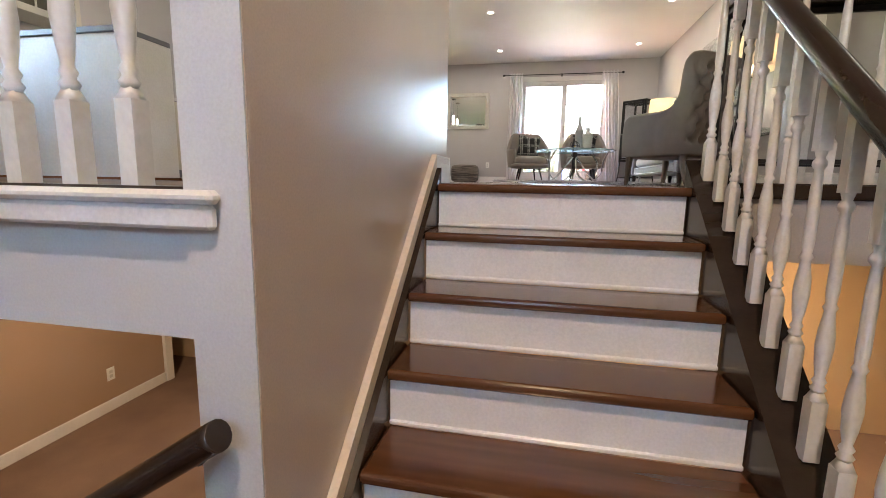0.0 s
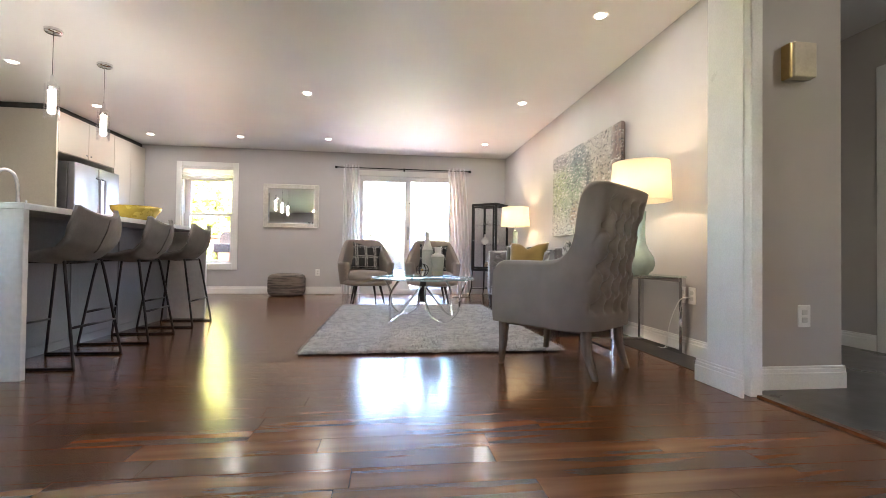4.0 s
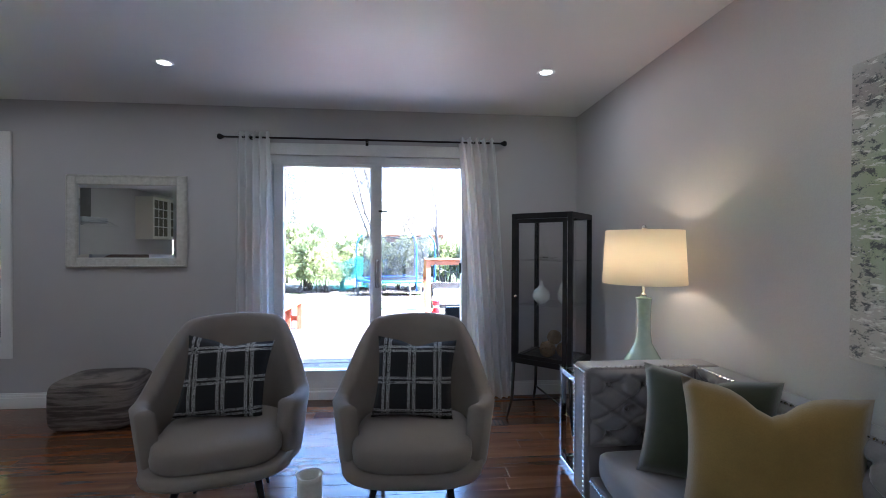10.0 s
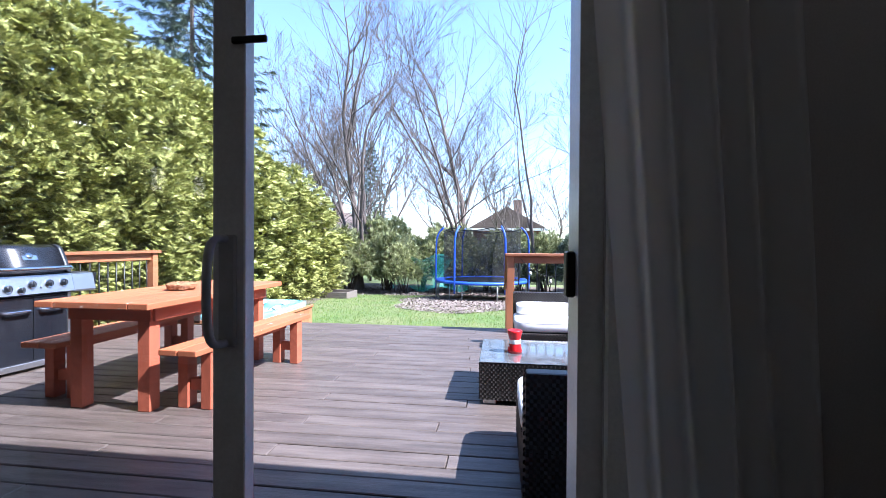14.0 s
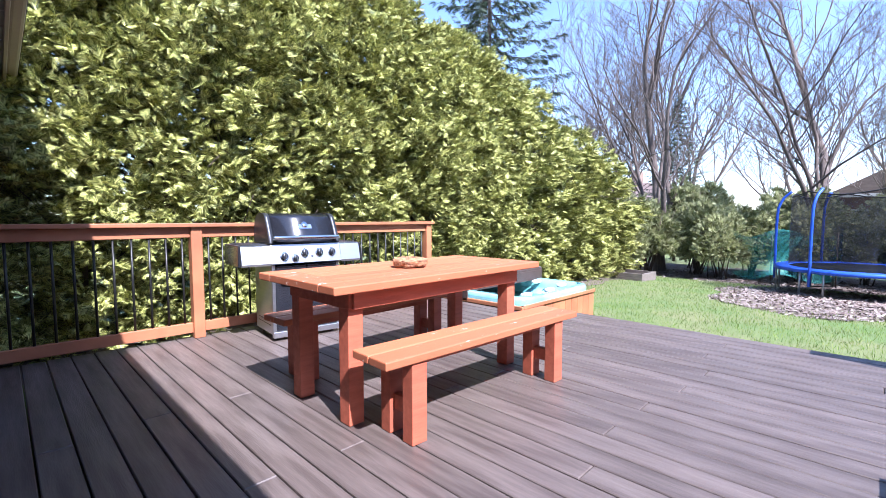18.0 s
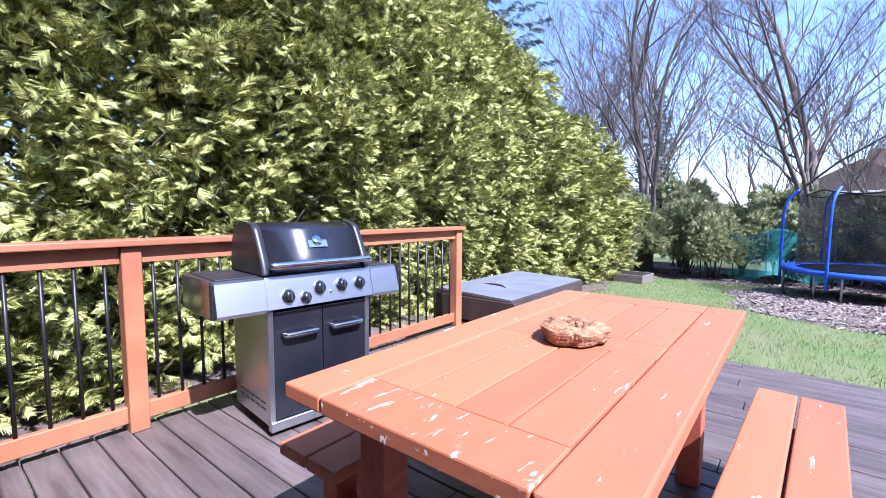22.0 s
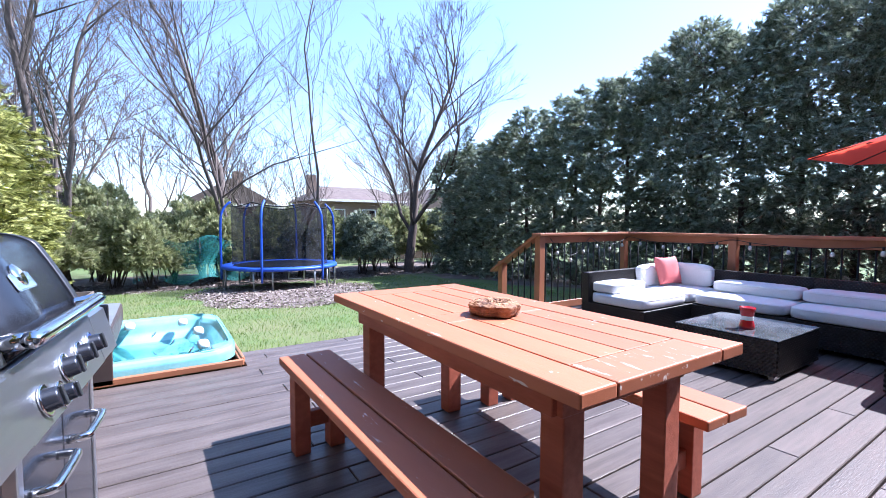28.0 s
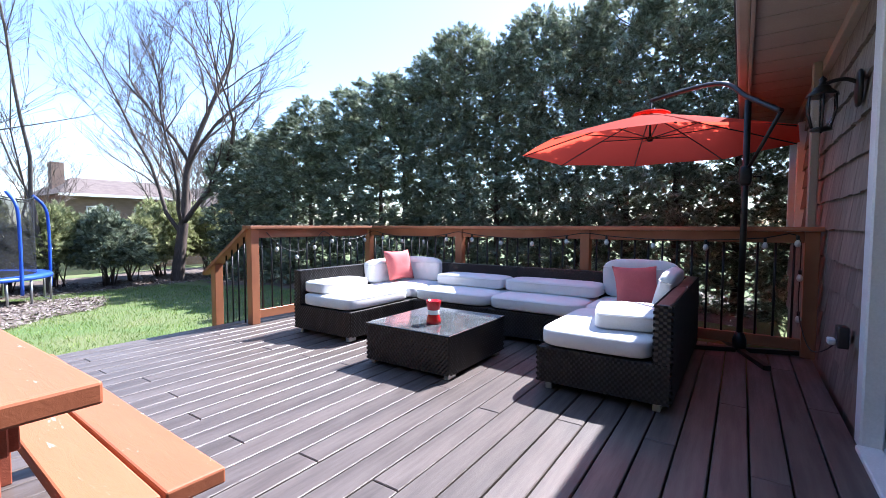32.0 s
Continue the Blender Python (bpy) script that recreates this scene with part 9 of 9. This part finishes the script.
blade = leafy("grass_blade", (0.075, 0.14, 0.022), (0.15, 0.235, 0.045), (0.29, 0.31, 0.11), 0.4)
stuff_bits("grass", 60000, lambda a, b: (-4.9 + 10.6 * a, 15.36 + 10.9 * b ** 1.3, ground_z(0, 15.36 + 10.9 * b ** 1.3) - 0.005), 0.060, blade, 3, "short spring grass of the lawn", True)
chip = leafy("bark_chip", (0.09, 0.06, 0.05), (0.19, 0.15, 0.13), (0.34, 0.29, 0.26), 0.0)
stuff_bits("mulch_chips", 6000, lambda a, b: mulchfn(a, math.sqrt(b) * 1.03) + Vector((0, 0, 0.012)), 0.07, chip, 5, "loose bark chips")
stuff_bits("fallen_leaves", 5000, lambda a, b: (-7.5 + 17 * a, 25.8 + 3.4 * b, ground_z(0, 27) + 0.03), 0.09, chip, 6, "dry fallen leaves")
pl = thing("planter_box", pose(-4.32, 24.45, -0.79, 0, 0, -4), "weathered low wooden planter frame", "planter")
old = surface("old_timber", (0.17, 0.14, 0.12), (0.11, 0.09, 0.075), 0.9, scale=4, fine=40, stretch=(1, 6, 6), bump=0.4)
for y in (-0.45, 0.45):
    part("board", box(B(), -0.6, 0.6, y - 0.02, y + 0.02, 0.0, 0.26, 0.006), old, pl)
for x in (-0.58, 0.58):
    part("board", box(B(), x - 0.02, x + 0.02, -0.43, 0.43, 0.0, 0.26, 0.006), old, pl)
part("soil", box(B(), -0.56, 0.56, -0.43, 0.43, 0.0, 0.12), mulch_mat, pl)
netting, _n, _l, _b = nodes_of("teal_net")
_b.inputs["Base Color"].default_value, _b.inputs["Roughness"].default_value = (0.03, 0.22, 0.20, 1), 0.7
_tr, _mx = _n.new("ShaderNodeBsdfTransparent"), _n.new("ShaderNodeMixShader")
_mx.inputs[0].default_value = 0.6
_l.new(_tr.outputs[0], _mx.inputs[1])
_l.new(_b.outputs[0], _mx.inputs[2])
_l.new(_mx.outputs[0], _n["Material Output"].inputs["Surface"])
tn = thing("teal_netting", pose(0, 27.3, -0.95), "loose teal netting hung among the shrubs", "netting")
bm = B()
grid(bm, lambda u, v: Vector((-3.0 + 3.4 * u, 0.3 * math.sin(u * 9) + 0.1 * math.sin(v * 5), 0.25 + 1.35 * v + 0.12 * math.sin(u * 13))), 40, 10)
part("net", bm, netting, tn)
for x in (-2.9, -1.2, 0.3):
    part("stake", tube(B(), [(x, 0.1, 0.0), (x, 0.1, 1.65)], 0.015, 6), bark_dark, tn)

# ---- fences and houses beyond ----
fence = thing("board_fence", pose(0, 34.0, -1.0), "tan wooden board fence at the back", "fence")
fw_ = surface("fence_wood", (0.34, 0.22, 0.13), (0.27, 0.17, 0.10), 0.8, scale=3, fine=30, stretch=(6, 6, 0.8), rnd=0.15)
bm0 = B()
box(bm0, -0.068, 0.068, -0.009, 0.009, 0.0, 1.6)
fme = bpy.data.meshes.new("board")
bm0.to_mesh(fme)
bm0.free()
fme.materials.append(fw_)
for i in range(40):
    add_mesh("board", fme, fence, pose(8.4 + i * 0.142, 0, 0.02))
part("rail", box(B(), 8.3, 14.1, 0.012, 0.05, 0.3, 0.39), fw_, fence)
part("rail", box(B(), 8.3, 14.1, 0.012, 0.05, 1.2, 1.29), fw_, fence)
lf = thing("chain_fence", pose(0, 33.0, -1.0), "low grey chain link fence", "fence")
for i in range(8):
    part("post", tube(B(), [(3.0 + i * 1.5, 0, 0), (3.0 + i * 1.5, 0, 1.2)], 0.03, 8), galv, lf)
part("rail", tube(B(), [(3.0, 0, 1.2), (13.5, 0, 1.2)], 0.02, 8), galv, lf)
part("mesh", box(B(), 3.0, 13.5, -0.002, 0.002, 0.02, 1.18), net, lf)
brick_red = surface("house_brick", (0.24, 0.10, 0.075), (0.19, 0.08, 0.06), 0.85, scale=2, fine=14, bump=0.3, depth=0.01, stretch=(1, 1, 3))
brick_tan = surface("house_tan", (0.24, 0.165, 0.125), (0.20, 0.135, 0.10), 0.85, scale=2, fine=14, bump=0.3, depth=0.01, stretch=(1, 1, 3))
roof_brown = surface("house_roof", (0.14, 0.105, 0.09), (0.11, 0.08, 0.07), 0.9, scale=2, fine=10, bump=0.4, depth=0.02, stretch=(1, 1, 4))
dark_glass = MATS["dark_pane"]


def house(x, y, w, d, eave, ridge, wall, label, axis="x", chimney=None, wins=()):
    t = thing("house", pose(x, y, -1.2), label, "house", "houses beyond the garden")
    part("wall", box(B(), -w / 2, w / 2, 0, d, 0, eave), wall, t)
    bm = B()
    o = 0.5
    if axis == "x":
        v = [bm.verts.new(p) for p in ((-w / 2 - o, -o, eave), (w / 2 + o, -o, eave), (w / 2 + o, d + o, eave), (-w / 2 - o, d + o, eave), (-w / 2 + w * 0.18, d / 2, ridge), (w / 2 - w * 0.18, d / 2, ridge))]
        for q in ((0, 1, 5, 4), (2, 3, 4, 5), (1, 2, 5), (3, 0, 4), (3, 2, 1, 0)):
            bm.faces.new([v[i] for i in q])
    else:
        v = [bm.verts.new(p) for p in ((-w / 2 - o, -o, eave), (w / 2 + o, -o, eave), (w / 2 + o, d + o, eave), (-w / 2 - o, d + o, eave), (0, -o, ridge), (0, d + o, ridge))]
        for q in ((0, 4, 5, 3), (1, 2, 5, 4), (0, 1, 4), (2, 3, 5), (3, 2, 1, 0)):
            bm.faces.new([v[i] for i in q])
    rf = part("roof", bm, roof_brown, t)
    part("fascia", box(B(), -w / 2 - o, w / 2 + o, -o - 0.03, -o, eave - 0.12, eave + 0.06), trim_white, t)
    if chimney:
        part("chimney", box(B(), chimney - 0.35, chimney + 0.35, d / 2 - 0.8, d / 2 - 0.1, eave, ridge + 0.9), brick_tan, rf)
    for wx, wz in wins:
        wn_ = part("window", box(B(), wx - 0.6, wx + 0.6, -0.06, 0.001, wz - 0.5, wz + 0.5), trim_white, t)
        part("pane", box(B(), wx - 0.52, wx + 0.52, -0.07, -0.061, wz - 0.42, wz + 0.42), dark_glass, wn_)
    return t


house(2.0, 45.0, 5.4, 8, 3.6, 5.4, brick_red, "dark brown brick house behind the trees", "y", 1.0, ((-1.4, 2.3), (1.2, 2.3)))
house(12.6, 46.0, 8.2, 8, 4.2, 5.6, brick_tan, "tan brick bungalow with a low hip roof", "x", -3.6, ((-2.5, 3.0), (0.2, 3.0), (2.8, 3.0)))
house(18.3, 42.0, 6.0, 8, 3.4, 5.4, brick_red, "red brick house with a gable roof", "y", None, ((-1.2, 2.4), (1.4, 2.4)))
house(-15.0, 44.0, 9.0, 8, 3.4, 5.2, brick_tan, "tan house beyond the hedge", "x", 2.0, ((-2, 2.3), (2, 2.3)))

# ---- floor planks, deck boards and wall shingles, one by one ----
PLANK_BOXES = {}


def plank_mesh(l, w, h, mat, bev):
    key = (l, w, h, mat.name)
    if key not in PLANK_BOXES:
        bm = B()
        b = bev
        x, y = l / 2, w / 2
        lo = [bm.verts.new(p) for p in ((-x, -y, 0), (x, -y, 0), (x, y, 0), (-x, y, 0))]
        mi = [bm.verts.new(p) for p in ((-x, -y, h - b), (x, -y, h - b), (x, y, h - b), (-x, y, h - b))]
        hi = [bm.verts.new(p) for p in ((-x + b, -y + b, h), (x - b, -y + b, h), (x - b, y - b, h), (-x + b, y - b, h))]
        for a, c in ((lo, mi), (mi, hi)):
            for i in range(4):
                bm.faces.new((a[i], a[(i + 1) % 4], c[(i + 1) % 4], c[i]))
        bm.faces.new(hi)
        me = bpy.data.meshes.new("plank")
        bm.to_mesh(me)
        bm.free()
        me.materials.append(mat)
        PLANK_BOXES[key] = me
    return PLANK_BOXES[key]


wood_floor = tagged(new("floor"), "glossy reddish brown hardwood floor planks", "floor", "", "structure")
rr = random.Random(12)
PW = 0.118
rest_v, rest_f = [], []
near = []
y = 2.485
while y < 10.19:
    x = -4.34 + rr.uniform(0, 0.5) - 0.8
    while x < 2.70:
        l = rr.choice((0.6, 0.85, 1.1, 1.35))
        a, b = max(x, -4.34), min(x + l, 2.355 if y < 4.43 else 2.655)
        if b - a > 0.05:
            near.append((a, b, y))
        x += l
    y += PW
keep = sorted(near, key=lambda q: 0 if (-0.9 < (q[0] + q[1]) / 2 < 2.2 and q[2] < 9.0) else 1)
for i, (a, b, y) in enumerate(keep):
    l = round(b - a - 0.0012, 4)
    if i < 300:
        add_mesh("plank", plank_mesh(l, PW - 0.0012, 0.012, floor_wood, 0.0008), wood_floor, pose((a + b) / 2, y + PW / 2, -0.0115))
    else:
        k = len(rest_v)
        y0, y1, a1, b1, z = y + 0.0006, y + PW - 0.0006, a + 0.0006, b - 0.0006, 0.0005
        e = 0.0008
        rest_v += [(a1, y0, z - e), (b1, y0, z - e), (b1, y1, z - e), (a1, y1, z - e), (a1 + e, y0 + e, z), (b1 - e, y0 + e, z), (b1 - e, y1 - e, z), (a1 + e, y1 - e, z)]
        rest_f += [tuple(k + j for j in q) for q in ((4, 5, 6, 7), (0, 1, 5, 4), (1, 2, 6, 5), (2, 3, 7, 6), (3, 0, 4, 7))]
me = bpy.data.meshes.new("planks_rest")
me.from_pydata(rest_v, [], rest_f)
me.materials.append(floor_wood_far)
ob = new("planks_rest", me)
ob.parent = wood_floor
tagged(ob, kind="stuff")

deck = tagged(new("deck_floor"), "weathered dark brown deck boards with gaps", "deck", "", "structure")
BW = 0.1405
y = OUT + 0.03
row = 0
while y + BW < DECK_Y1 + 0.02:
    left = DECK_X0 if y + BW < TY0 - 0.04 else TX1 + 0.025
    cuts = [left] + sorted([DECK_X0 + 2.6 + 0.9 * (row % 3 - 1) + rr.uniform(-0.1, 0.1), DECK_X0 + 5.4 + 0.9 * ((row + 1) % 3 - 1) + rr.uniform(-0.1, 0.1)]) + [DECK_X1]
    cuts = [c for c in cuts if c >= left]
    for a, b in zip(cuts, cuts[1:]):
        me = plank_mesh(round(b - a - 0.004, 3), round(BW - 0.008, 4), 0.03, deck_wood, 0.004)
        add_mesh("board", me, deck, pose((a + b) / 2, y + BW / 2, D - 0.03 + rr.uniform(-0.0015, 0.0015), rr.uniform(-0.25, 0.25), 0, 0))
    y += BW
    row += 1

shingle_mat = surface("wall_shingle", (0.20, 0.165, 0.135), (0.15, 0.122, 0.10), 0.8, scale=5, fine=40, bump=0.4, depth=0.004, stretch=(6, 6, 0.8), rnd=0.20)
siding = tagged(new("wall_shingles"), "tan-brown wooden shingle siding of the house", "wall", "", "structure")
back_ = part("backing", holed_wall(B(), "x", -5.0, 6.4, -0.6, 2.36, 10.352, 10.365, [(-0.13, 1.81, -0.2, 2.18), (-2.91, -1.925, 0.39, 2.19), (5.12, 6.18, 0.92, 2.18)]), shingle_mat, siding)
n = 0
z = D - 0.02
r = 0
SHINGLES = []
for k, w in enumerate((0.10, 0.13, 0.16, 0.19)):
    bm = B()
    vs = [bm.verts.new(p) for p in ((0, 0.03, 0), (w, 0.03, 0), (w, 0.003, 0.26), (0, 0.003, 0.26), (0, 0.0, 0), (w, 0.0, 0), (w, 0.0, 0.26), (0, 0.0, 0.26))]
    for q in ((0, 1, 2, 3), (4, 5, 1, 0), (5, 6, 2, 1), (7, 4, 0, 3)):
        bm.faces.new([vs[i] for i in q])
    bmesh.ops.recalc_face_normals(bm, faces=bm.faces)
    me = bpy.data.meshes.new("shingle")
    bm.to_mesh(me)
    bm.free()
    me.materials.append(shingle_mat)
    SHINGLES.append((w, me))
while z < 2.26:
    x = 1.81
    while x < 6.3 and n < 420:
        w, me = rr.choice(SHINGLES)
        if not (4.95 < x < 6.18 and 0.73 < z < 2.18):
            add_mesh("shingle", me, siding, pose(x, 10.366, z + rr.uniform(-0.008, 0.008)))
            n += 1
        x += w + 0.003
    z += 0.205
    r += 1
